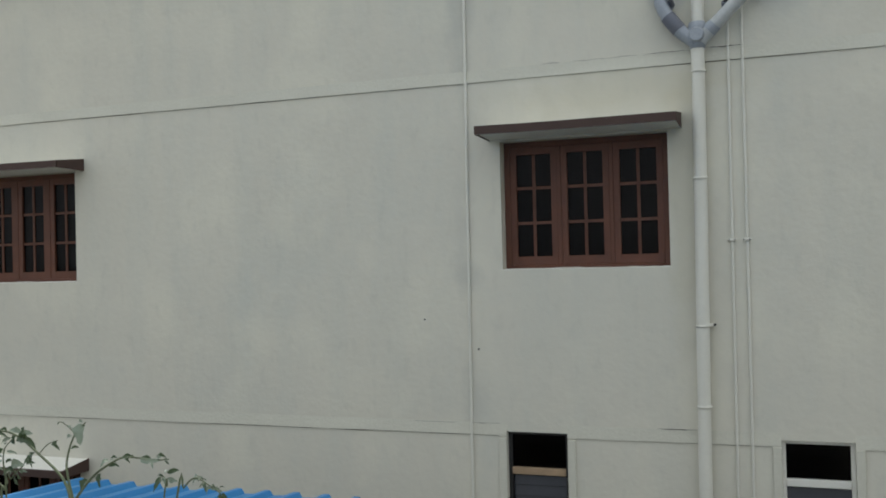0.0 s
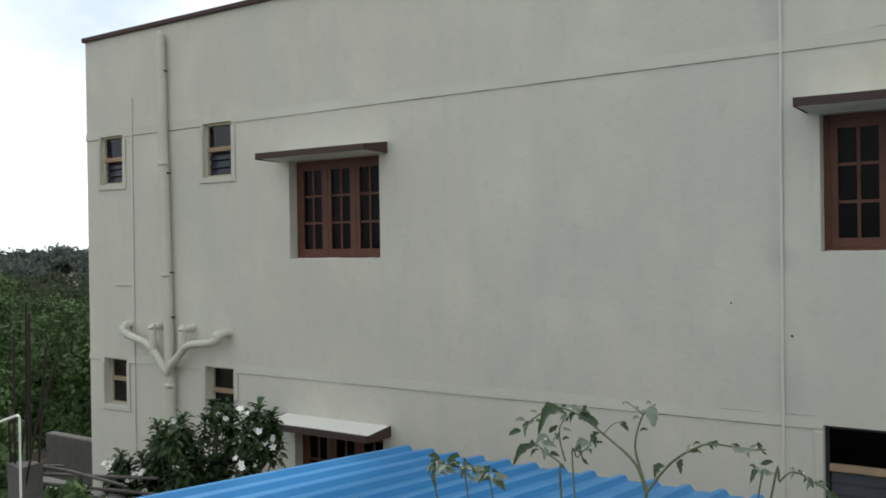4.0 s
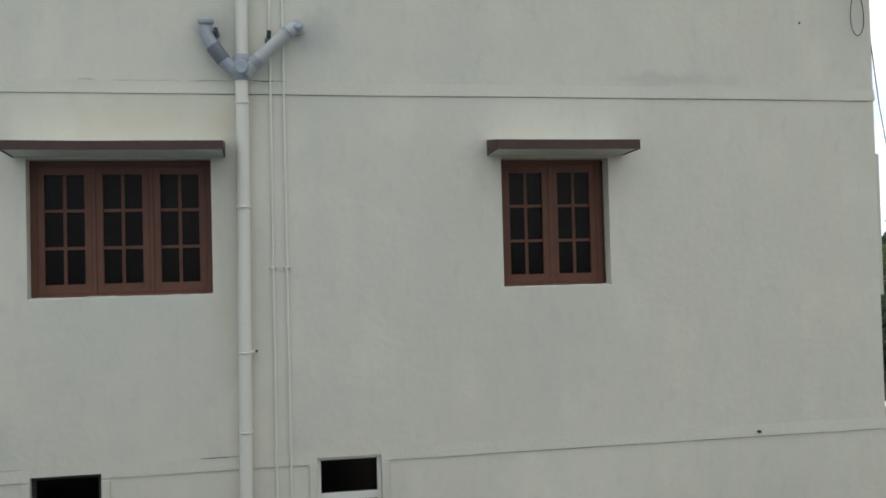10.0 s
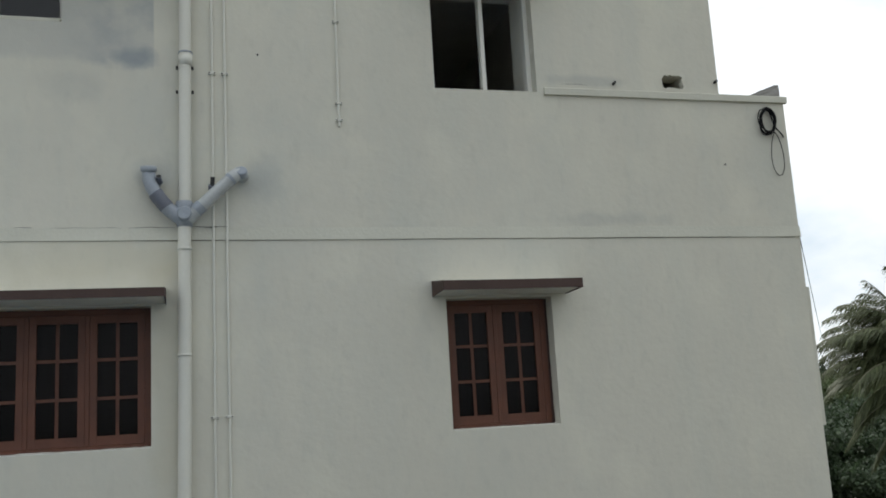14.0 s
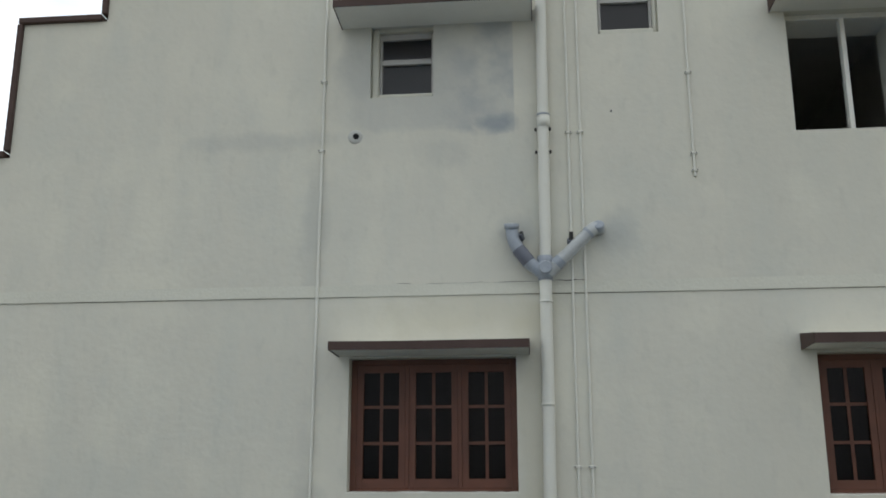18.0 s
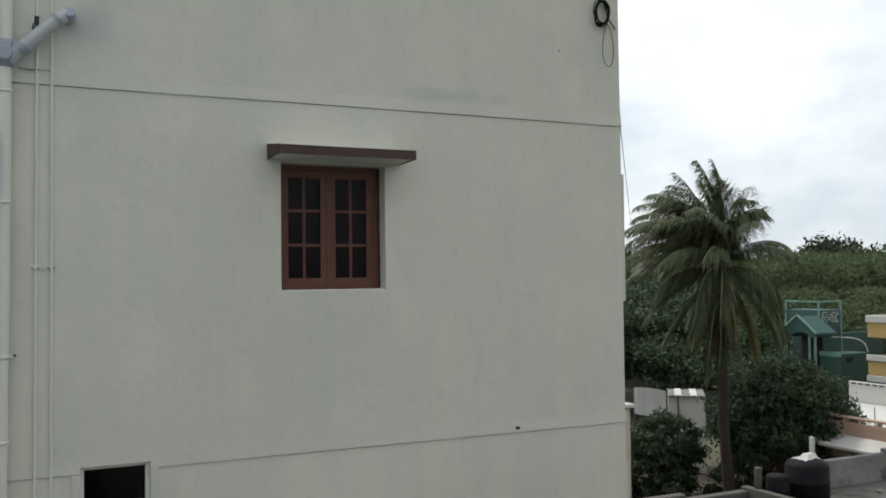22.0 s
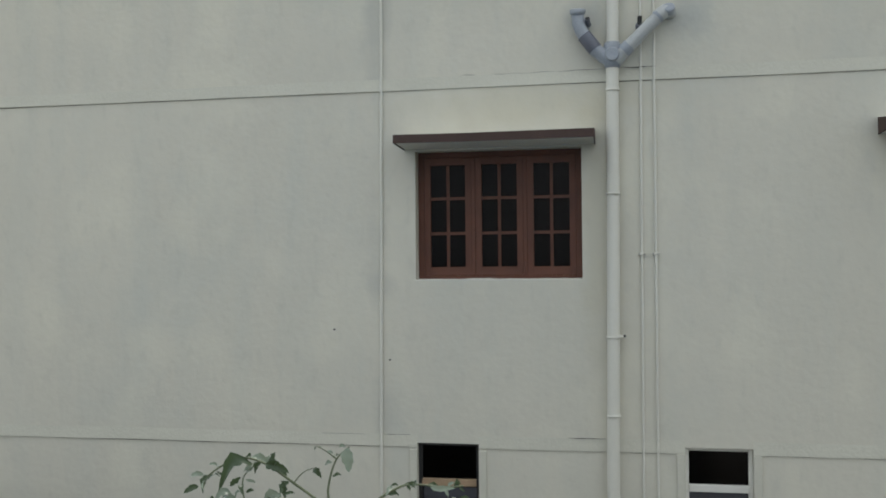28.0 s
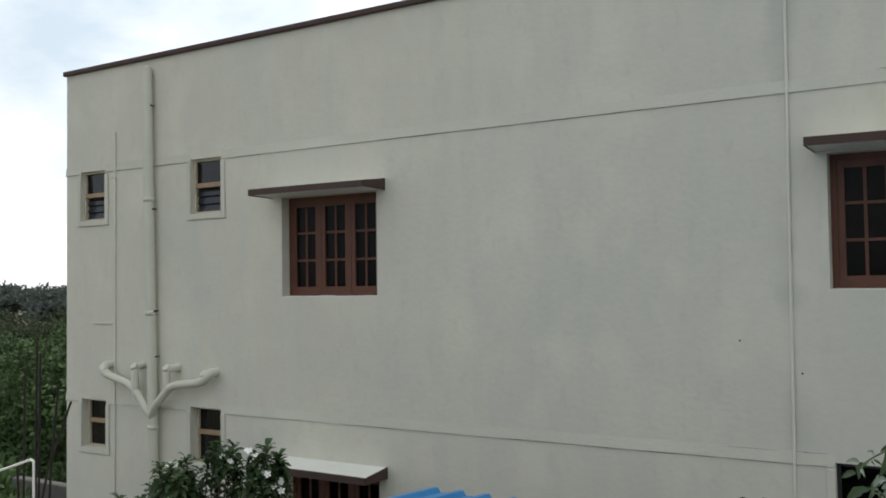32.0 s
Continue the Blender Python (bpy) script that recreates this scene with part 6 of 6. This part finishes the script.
for y in (-1.05, -0.66, 0.62, 1.15):
    part("porch_post", sweep(bmesh.new(), [(-1.45, y, 0), (-1.45, y, 4.45)], 0.075, 10), M_GREEN_PALE, gh, "pale porch post")
part("doorway", B(-0.06, 0.03, -0.25, 1.2, 2.3, 4.3), M_VOID, gh, "dark doorway")
block(gh, "wing", (-0.75, 1.33, -2.15, -0.72, 0, 3.48), M_GREEN)
part("wing_edge", bevel(B(-0.79, -0.74, -2.15, -0.70, 3.30, 3.55), 0.01), M_GREEN_PALE, gh, "pale parapet edge")
block(gh, "rear_parapet", (1.8, 5.6, 0.3, 0.55, 0, 4.40), M_GREEN)
part("wing_hole", B(-0.40, 0.1, -2.18, -2.15, 3.0, 3.28), M_VOID, gh, "dark wall opening")
part("shade_frame", sweep(bmesh.new(), smooth([Vector((1.6, -1.9, 3.48)), Vector((1.55, -1.7, 3.95)), Vector((1.3, -1.2, 4.2)), Vector((0.6, -0.3, 4.25))]), 0.035, 6), M_LIME, gh, "curved white pipe frame")

# ochre house with balcony, stair tower, terrace rooms and tanks
yh = thing("ochre_house", "ochre yellow house with white-edged balcony and roof rooms", "house", "", (41.86, 22.2, 0))
block(yh, "balcony_roof", (-0.06, 0.12, -0.06, 3.06, 5.30, 5.66), M_LIME, "white balcony roof edge")
block(yh, "balcony_roof_top", (0.13, 3.3, -0.05, 3.06, 5.30, 5.68), M_WORN, "stained grey balcony roof")
block(yh, "balcony_panel", (0, 0.14, 0, 3.0, 4.54, 5.29), M_YELLOW_L, "yellow balcony wall")
block(yh, "balcony_pier", (-0.06, 0.16, -0.06, 0.14, 3.35, 5.29), M_LIME, "white corner pier")
block(yh, "balcony_edge", (-0.06, 0.10, -0.04, 3.06, 3.35, 3.66), M_LIME, "white balcony floor edge")
block(yh, "balcony_floor", (0.11, 3.3, -0.04, 3.06, 3.35, 3.60), M_STUB, "dark stained balcony floor")
block(yh, "balcony_parapet", (0, 3.3, 0, 3.0, 2.62, 3.34), M_YELLOW_L, "yellow balcony wall")
block(yh, "lower_edge", (-0.06, 3.3, -0.06, 3.06, 2.30, 2.61), M_LIME, "white floor edge")
block(yh, "lower_wall", (1.2, 3.3, 0.2, 3.0, 0, 2.29), M_VOID)
block(yh, "balcony_room", (1.1, 3.3, 0.15, 0.95, 3.67, 4.9), M_MAROON_DARK, "dark balcony room")
block(yh, "balcony_rear", (3.0, 3.3, 0.97, 3.0, 3.67, 5.29), M_LIME)
for k, (y, z, w, h, m) in enumerate(((1.3, 3.9, 0.25, 0.5, M_LIME), (1.75, 3.95, 0.5, 0.45, M_VOID), (2.2, 4.1, 0.2, 0.3, M_LIME), (1.5, 4.25, 0.5, 0.22, M_LIME))):
    bm = bmesh.new()
    q = [[bm.verts.new((0.8 + 0.05 * math.sin(i * 1.3 + k), y + w * i / 5, z + h * j - 0.02 * math.sin(i))) for j in (0, 1)] for i in range(6)]
    for a, b in zip(q, q[1:]):
        bm.faces.new((a[0], b[0], b[1], a[1]))
    part("washing", bm, m, yh, "cloth hung to dry")
block(yh, "stair_wall", (0.34, 2.08, -1.77, -0.07, 0, 6.30), M_YELLOW, "ochre rendered wall")
block(yh, "roof_slab", (0.12, 2.25, -1.95, 1.05, 6.31, 6.54), M_LIME, "white projecting roof slab")
far_window(yh, 0.34, -0.65, 5.18, 0.42, 0.95, "x", M_YELLOW)
far_window(yh, 0.34, -0.65, 3.14, 0.42, 1.62, "x", M_YELLOW)
far_window(yh, 1.20, -1.77, 4.94, 0.42, 0.85, "y", M_YELLOW)
block(yh, "stair_rear_wall", (0.36, 2.06, 0.16, 0.9, 5.69, 6.30), M_YELLOW)
block(yh, "link_wall", (5.28, 10.58, 2.22, 4.8, 0, 5.19), M_YELLOW)
block(yh, "main_wall", (10.6, 17.9, 2.2, 5.24, 0, 7.38), M_YELLOW, "ochre rendered wall")
# left face catches more light: put into the colour as a cleaner yellow sheet
block(yh, "lit_face_panel", (10.55, 10.59, 2.25, 5.2, 5.2, 7.36), M_YELLOW_L, "unstained yellow sheet painted for the lit side face")
block(yh, "upper_room", (12.7, 18.4, 2.55, 4.1, 7.39, 8.44), M_YELLOW_L)
block(yh, "upper_parapet", (14.1, 20.9, 4.12, 6.5, 8.2, 9.23), M_LIME, "white parapet")
block(yh, "roof_tower", (15.45, 16.55, 5.75, 7.55, 7.9, 10.52), M_LIME, "white lift tower")
part("tower_vent", B(16.15, 16.42, 5.70, 5.75, 9.95, 10.25), M_VOID, yh, "dark vent in the tower")
block(yh, "terrace_room", (14.6, 16.4, 7.0, 9.6, 7.0, 8.78), M_LIME)
block(yh, "rear_wall", (12.48, 16.0, 5.3, 9.16, 0, 7.73), M_LIME, "white rear wall")
block(yh, "maroon_panel", (12.44, 12.48, 6.56, 8.1, 6.1, 7.03), M_MAROON, "maroon wall panel")
far_window(yh, 12.44, 8.2, 6.15, 0.6, 0.52, "x")
far_window(yh, 12.42, 6.75, 6.2, 0.2, 0.4, "x")
for y in (8.85, 7.0, 5.4):
    for a in ((y - 0.42, y - 0.34, 7.74, 8.35), (y + 0.34, y + 0.42, 7.74, 8.35), (y - 0.34, y + 0.34, 7.74, 7.82)):
        part("parapet_frame", bevel(B(12.5, 12.62, *a), 0.01), M_MAROON_DARK, yh, "brown framed parapet gap")
for x, y, z, r, h in ((15.2, 8.4, 8.78, 0.45, 0.75), (15.3, 7.5, 8.5, 0.5, 0.95), (17.4, 5.2, 9.23, 0.42, 0.4), (18.9, 5.2, 9.23, 0.5, 0.5)):
    tk = part("roof_tank", sweep(bmesh.new(), [(x, y, z), (x, y, z), (x, y, z + h * 0.85), (x, y, z + h), (x, y, z + h)], [0.1, r, r, r * 0.7, 0.1], 18), M_LIME, yh, "pale plastic roof tank")
    part("tank_lid", sweep(bmesh.new(), [(x, y, z + h), (x, y, z + h), (x, y, z + h + 0.12), (x, y, z + h + 0.16)], [0.05, r * 0.75, r * 0.65, r * 0.3], 16), M_BLACK, tk, "dark tank lid")
for y in (-0.14, 0.14):
    part("ladder_rail", sweep(bmesh.new(), [(13.35 + y * 1.6, 2.42, 7.4), (13.35 + y * 1.6, 2.5, 8.6)], 0.03, 6), M_MAROON_DARK, yh, "rusty ladder rail")
for i in range(5):
    part("ladder_rung", sweep(bmesh.new(), [(13.12, 2.44, 7.55 + i * 0.24), (13.58, 2.44, 7.55 + i * 0.24)], 0.022, 6), M_MAROON_DARK, yh, "rusty ladder rung")
bm = bmesh.new()
q = [bm.verts.new(p) for p in ((13.2, 4.0, 8.0), (14.0, 3.6, 8.0), (14.3, 3.9, 8.95), (13.8, 4.2, 8.95))]
q += [bm.verts.new(v.co + Vector((0.05, 0.06, 0.0))) for v in q]
for f in ((0, 1, 2, 3), (7, 6, 5, 4), (0, 4, 5, 1), (1, 5, 6, 2), (2, 6, 7, 3), (3, 7, 4, 0)):
    bm.faces.new([q[i] for i in f])
part("roof_panel", bm, M_WORN, yh, "grey tilted panel on the roof")
for x, z in ((12.5, 4.02), (16.0, 4.2), (14.5, 3.72)):
    part("vent", B(x - 0.2, x + 0.2, 2.14, 2.2, z - 0.12, z + 0.12), M_VOID, yh, "dark wall vent")
part("downpipe", sweep(bmesh.new(), [(8.5, 2.16, 5.2), (8.75, 2.16, 4.5), (9.25, 2.16, 3.75)], 0.07, 8), M_VOID, yh, "dark slanting pipe")
part("pipe_box", bevel(B(9.1, 9.6, 2.1, 2.22, 3.6, 3.85), 0.02), M_VOID, yh, "dark box at the pipe's end")
part("roof_line", bevel(B(5.3, 7.0, 2.1, 2.22, 5.2, 5.3), 0.02), M_LIME, yh, "pale wall coping")

# biscuit-coloured house
bh = thing("biscuit_house", "plain biscuit-coloured house with rough stone-topped parapet", "house", "", (36.67, 17.45, 0))
block(bh, "wall", (0, 14.0, 0, 0.5, 0, 4.45), M_BISCUIT)
rng = random.Random(8)
for i in range(22):
    x = 0.05 + i * 0.63
    bm = B(x, x + rng.uniform(0.45, 0.62), 0.0, 0.35, 4.46, 4.46 + rng.uniform(0.08, 0.30))
    part("coping_stone", bevel(bm, 0.03), M_WORN, bh, "rough grey coping stone")
far_window(bh, 2.6, 0, 2.3, 0.8, 0.9, "y")

# salmon house with bright terrace
sh = thing("salmon_house", "low salmon house with bright white roof terrace", "house", "", (25.84, 10.22, 0))
block(sh, "wall", (0, 2.4, 0.0, 7.5, 0, 2.35), M_ORANGE)
block(sh, "rear_wall", (2.42, 10.6, 0.5, 9.3, 0, 2.35), M_ORANGE)
block(sh, "terrace", (-0.02, 2.4, 0.0, 7.5, 2.36, 2.50), M_LIME, "bright white terrace floor")
block(sh, "rear_terrace", (2.42, 10.6, 0.5, 9.3, 2.36, 2.50), M_LIME, "bright white terrace floor")
block(sh, "parapet", (-0.04, 0.12, 0.0, 7.5, 2.51, 3.17), M_ORANGE)
for i in range(9):
    block(sh, "parapet_pier", (-0.03, 0.11, 0.02 + i * 0.62, 0.16 + i * 0.62, 3.18, 3.27), M_ORANGE)
block(sh, "parapet_rail", (-0.05, 0.13, 0.0, 5.2, 3.28, 3.35), M_ORANGE)
block(sh, "rear_parapet", (8.0, 8.15, 6.0, 9.3, 2.51, 3.34), M_LIME)
for i in range(9):
    part("parapet_gap", B(7.97, 8.0, 6.2 + i * 0.34, 6.42 + i * 0.34, 3.24, 3.30), M_VOID, sh, "dark gap in the parapet")
bm = bmesh.new()
q = [bm.verts.new((x, y, z)) for y in (0.1, 5.0) for x, z in ((-0.62, 2.42), (0.0, 2.72), (0.0, 2.78), (-0.62, 2.49))]
for f in ((0, 1, 2, 3), (7, 6, 5, 4), (0, 4, 5, 1), (1, 5, 6, 2), (2, 6, 7, 3), (3, 7, 4, 0)):
    bm.faces.new([q[i] for i in f])
part("eave", bm, M_LIME, sh, "sloping white sunshade slab")
part("wall_opening", B(-0.03, 0.0, 2.0, 2.35, 2.05, 2.2), M_VOID, sh, "dark wall opening")
block(sh, "balustrade_base", (8.16, 10.6, 5.95, 6.1, 2.51, 2.85), M_ORANGE)
for i in range(9):
    part("baluster", bevel(B(8.25 + i * 0.28, 8.36 + i * 0.28, 5.96, 6.08, 2.86, 3.25), 0.01), M_ORANGE, sh, "salmon baluster")
block(sh, "handrail", (8.16, 10.6, 5.94, 6.11, 3.26, 3.34), M_ORANGE)
for x, y, z0, z1 in ((0.05, 1.5, 2.9, 3.75), (0.06, -0.07, 2.6, 4.05), (0.1, -0.40, 1.5, 4.0)):
    part("rail_post", sweep(bmesh.new(), [(x, y, z0), (x, y, z1)], 0.022, 6), M_GALV, sh, "thin steel post")
block(sh, "side_wall", (0.0, 2.0, -0.30, -0.02, 0, 3.42), M_BISCUIT, "pale side wall")
block(sh, "side_coping", (-0.03, 2.03, -0.33, -0.02, 3.43, 3.50), M_LIME, "white coping")
for nm, x, y, r, h, m, lb in (("water_drum", 32.6, 14.5, 0.43, 0.60, M_BLACK, "black plastic water drum on a terrace"), ("water_drum", 35.7, 15.7, 0.25, 0.5, M_BLACK, "small dark drum on a terrace"), ("water_drum", 31.5, 13.0, 0.24, 0.42, M_RED, "red plastic drum on a terrace")):
    d = thing(nm, lb, "water drum", "", (x, y, 2.50))
    part("body", sweep(bmesh.new(), [(0, 0, 0), (0, 0, 0), (0, 0, h * 0.5), (0, 0, h), (0, 0, h + 0.05), (0, 0, h + 0.05)], [0.1, r, r * 1.04, r, r * 0.6, 0.05], 18), m, d)

# low worn roof with parapet, black tank and post
tagged(mesh_ob("roof_low", B(13.5, 31.0, 0.5, 9.2, 2.2, 2.35), M_LOWROOF), "concrete roof of a low house, mottled with stains and painted shade", "roof", kind="structure")
tagged(mesh_ob("wall_low_house", B(13.7, 30.8, 0.7, 9.0, -0.3, 2.2), M_WORN), "weathered wall of a low house", "wall", kind="structure")
for k, (x0, x1, h) in enumerate(((20.3, 23.0, 0.72), (23.0, 25.6, 0.82), (25.6, 31.0, 0.9))):
    bm = B(x0, x1, 9.02, 9.2, 2.35, 2.35 + h)
    tagged(mesh_ob("parapet_low_%d" % (k + 1), bevel(bm, 0.015), M_WORN), "weathered grey parapet with black streaks", "parapet", kind="structure")
for k, (a) in enumerate(((13.6, 16.2, 8.95, 9.2, 2.35, 2.75), (16.2, 18.1, 8.95, 9.2, 2.35, 2.62), (18.1, 18.3, 5.0, 9.2, 2.35, 2.7))):
    tagged(mesh_ob("parapet_low_%d" % (k + 4), bevel(B(*a), 0.02), M_STUB), "dark weathered low parapet", "parapet", kind="structure")
bt = thing("black_water_tank", "black plastic water tank with a white cloth on its lid", "water tank", "", (19.62, 8.55, 2.35))
part("body", sweep(bmesh.new(), [(0, 0, 0), (0, 0, 0), (0, 0, 0.40), (0, 0, 0.42), (0, 0, 0.46), (0, 0, 0.48), (0, 0, 0.80), (0, 0, 0.90), (0, 0, 0.98), (0, 0, 0.98)], [0.1, 0.52, 0.52, 0.535, 0.535, 0.52, 0.52, 0.47, 0.30, 0.1], 28), M_BLACK, bt)
bm = bmesh.new()
q = [[bm.verts.new((-0.32 + 0.08 * i, -0.22 + 0.09 * j, 0.985 + 0.07 * abs(noise.noise((i * 0.7, j * 0.8, 2))) + (0.10 if 2 < i < 7 and 0 < j < 4 else 0.0) - (0.09 if i in (0, 8) else 0))) for j in range(6)] for i in range(9)]
for a, b in zip(q, q[1:]):
    for k in range(5):
        bm.faces.new((a[k], b[k], b[k + 1], a[k + 1]))
part("cloth_cover", bm, M_LIME, bt, "crumpled white cloth over the lid")
dr = thing("dark_drum", "dark plastic drum beside the black water tank", "drum", "", (18.73, 8.62, 2.35))
part("body", sweep(bmesh.new(), [(0, 0, 0), (0, 0, 0), (0, 0, 0.28), (0, 0, 0.30), (0, 0, 0.33), (0, 0, 0.62), (0, 0, 0.66), (0, 0, 0.66)], [0.05, 0.27, 0.275, 0.285, 0.275, 0.27, 0.24, 0.05], 20), M_BLACK, dr)
bx = thing("brown_pillar", "short stained concrete pillar beside the black tank", "pillar", "", (18.28, 8.80, 2.35))
part("body", sweep(bmesh.new(), [(0, 0, 0), (0, 0, 0), (0, 0, 0.8), (0, 0, 0.85), (0, 0, 0.85)], [0.05, 0.09, 0.09, 0.085, 0.05], 12), M_STUB, bx)
pst = thing("concrete_post", "pale square concrete post on the low roof", "post", "", (20.22, 8.93, 2.35))
part("shaft", bevel(B(-0.05, 0.05, -0.05, 0.05, 0, 1.40), 0.01), M_LIME, pst)
ds = thing("dish_aerial", "white dish aerial on a short mast", "dish aerial", "", (25.0, 8.95, 2.35))
part("mast", sweep(bmesh.new(), [(0, 0, 0), (0, 0, 0.72)], 0.02, 8), M_GALV, ds)
bm = bmesh.new()
rings = []
for i in range(5):
    rr = 0.19 * i / 4
    rings.append([bm.verts.new((rr * math.cos(a), 0.45 * rr * rr - 0.05, rr * math.sin(a))) for a in (2 * math.pi * k / 20 for k in range(20))] if i else [bm.verts.new((0, -0.05, 0))])
for k in range(20):
    bm.faces.new((rings[0][0], rings[1][k], rings[1][(k + 1) % 20]))
    for i in range(1, 4):
        bm.faces.new((rings[i][k], rings[i + 1][k], rings[i + 1][(k + 1) % 20], rings[i][(k + 1) % 20]))
part("dish", bm, M_LIME, ds, "shallow white dish").matrix_basis = pose(0, -0.05, 0.80, 30, 0, 150)

# white shed, cream wall and rubble yard behind the palm
ws = thing("white_shed", "low whitewashed shed with sagging sheet front", "shed", "", (24.82, 22.18, 0))
ws.matrix_basis = pose(24.82, 22.18, 0, 0, 0, -38.6)
block(ws, "wall", (1.33, 2.75, 0.0, 2.0, 0, 3.02), M_LIME)
for i in range(5):
    part("roof_sheet", bevel(B(1.28 + i * 0.30, 1.56 + i * 0.30, -0.14, 2.1, 3.03 + 0.02 * (i % 2), 3.07 + 0.02 * (i % 2)), 0.006), M_LIME if i % 2 else M_WORN, ws, "pale roofing sheet")
part("wall_streak", sweep(bmesh.new(), [(1.72, -0.04, 2.2), (1.70, -0.04, 3.0)], 0.03, 6), M_BARK, ws, "dark rain pipe")
bm = bmesh.new()
q = [[bm.verts.new((1.24 * i / 8, -0.12 * j * j - 0.04 * math.sin(i * 1.7), 3.36 - 1.02 * j - 0.13 * i / 8 + 0.05 * math.sin(math.pi * i / 8) * (1 - 2 * j))) for j in (0, 0.35, 0.7, 1)] for i in range(9)]
for a, b in zip(q, q[1:]):
    for k in range(3):
        bm.faces.new((a[k], b[k], b[k + 1], a[k + 1]))
part("sheet_front", bm, M_LIME, ws, "hanging white sheet")
for x in (0.0, 1.27):
    part("pole", sweep(bmesh.new(), [(x, 0.03, 0), (x, 0.03, 3.3)], 0.035, 8), M_BARK, ws, "wooden pole")
for k, (x, z, h, m) in enumerate(((0.15, 1.2, 0.9, M_WORN), (0.45, 1.1, 0.7, M_LIME), (0.72, 1.3, 0.85, M_BARK), (0.95, 1.5, 0.6, M_WORN))):
    bm = bmesh.new()
    q = [[bm.verts.new((x + 0.2 * i / 4, 0.1 + 0.04 * math.sin(i * 2 + k), z + h * j)) for j in (0, 1)] for i in range(5)]
    for a, b in zip(q, q[1:]):
        bm.faces.new((a[0], b[0], b[1], a[1]))
    part("hung_cloth", bm, m, ws, "faded cloth hung under the sheet")
cw = thing("cream_house", "cream-coloured corner of a neighbouring house", "house", "", (15.2, 13.6, 0))
block(cw, "wall", (0, 2.95, 0, 6.0, 0, 4.05), M_BISCUIT)
block(cw, "roof_edge", (-0.05, 3.05, -0.1, 6.1, 4.06, 4.18), M_LIME)
for i, (x0, x1, y, h) in enumerate(((16.0, 24.0, 12.6, 1.3), (24.0, 29.0, 12.7, 1.5))):
    tagged(mesh_ob("yard_wall_%d" % (i + 1), bevel(B(x0, x1, y, y + 0.2, -0.3, h), 0.02), M_WORN), "weathered grey yard wall", "wall", kind="structure")
tagged(mesh_ob("yard_wall_3", bevel(B(-44.0, -22.0, 20.0, 20.25, -0.3, 1.6), 0.02), M_WORN), "weathered grey compound wall by the trees", "wall", kind="structure")


# rubble and planks lying on the low roof
rng = random.Random(63)
for k in range(14):
    x, y = rng.uniform(19.5, 29.0), rng.uniform(4.5, 8.8)
    r = rng.uniform(0.04, 0.10)
    rb = thing("rubble_block", "broken piece of grey masonry on the stained roof", "rubble", "rubble on the low roof", (x, y, 2.35))
    bm = B(-r, r, -r * 0.7, r * 0.7, 0, r * 0.8)
    bmesh.ops.subdivide_edges(bm, edges=bm.edges[:], cuts=1, use_grid_fill=True)
    for v in bm.verts:
        v.co += Vector((noise.noise(v.co * 11 + Vector((k, 0, 0))), noise.noise(v.co * 11 + Vector((0, k, 0))), 0)) * r * 0.5
    part("block", bm, M_WORN, rb).matrix_basis = pose(0, 0, 0, 0, 0, rng.uniform(0, 90))
for k in range(3):
    x, y, a, L = rng.uniform(20.5, 27.5), rng.uniform(5.5, 8.2), rng.uniform(-30, 200), rng.uniform(0.8, 1.6)
    pl = thing("plank", "weathered plank lying on the low roof", "plank", "planks on the low roof", (x, y, 2.35))
    part("board", bevel(B(-L / 2, L / 2, -0.08, 0.08, 0.0, 0.03), 0.004), M_STUB, pl).matrix_basis = pose(0, 0, 0, 0, 0, a)
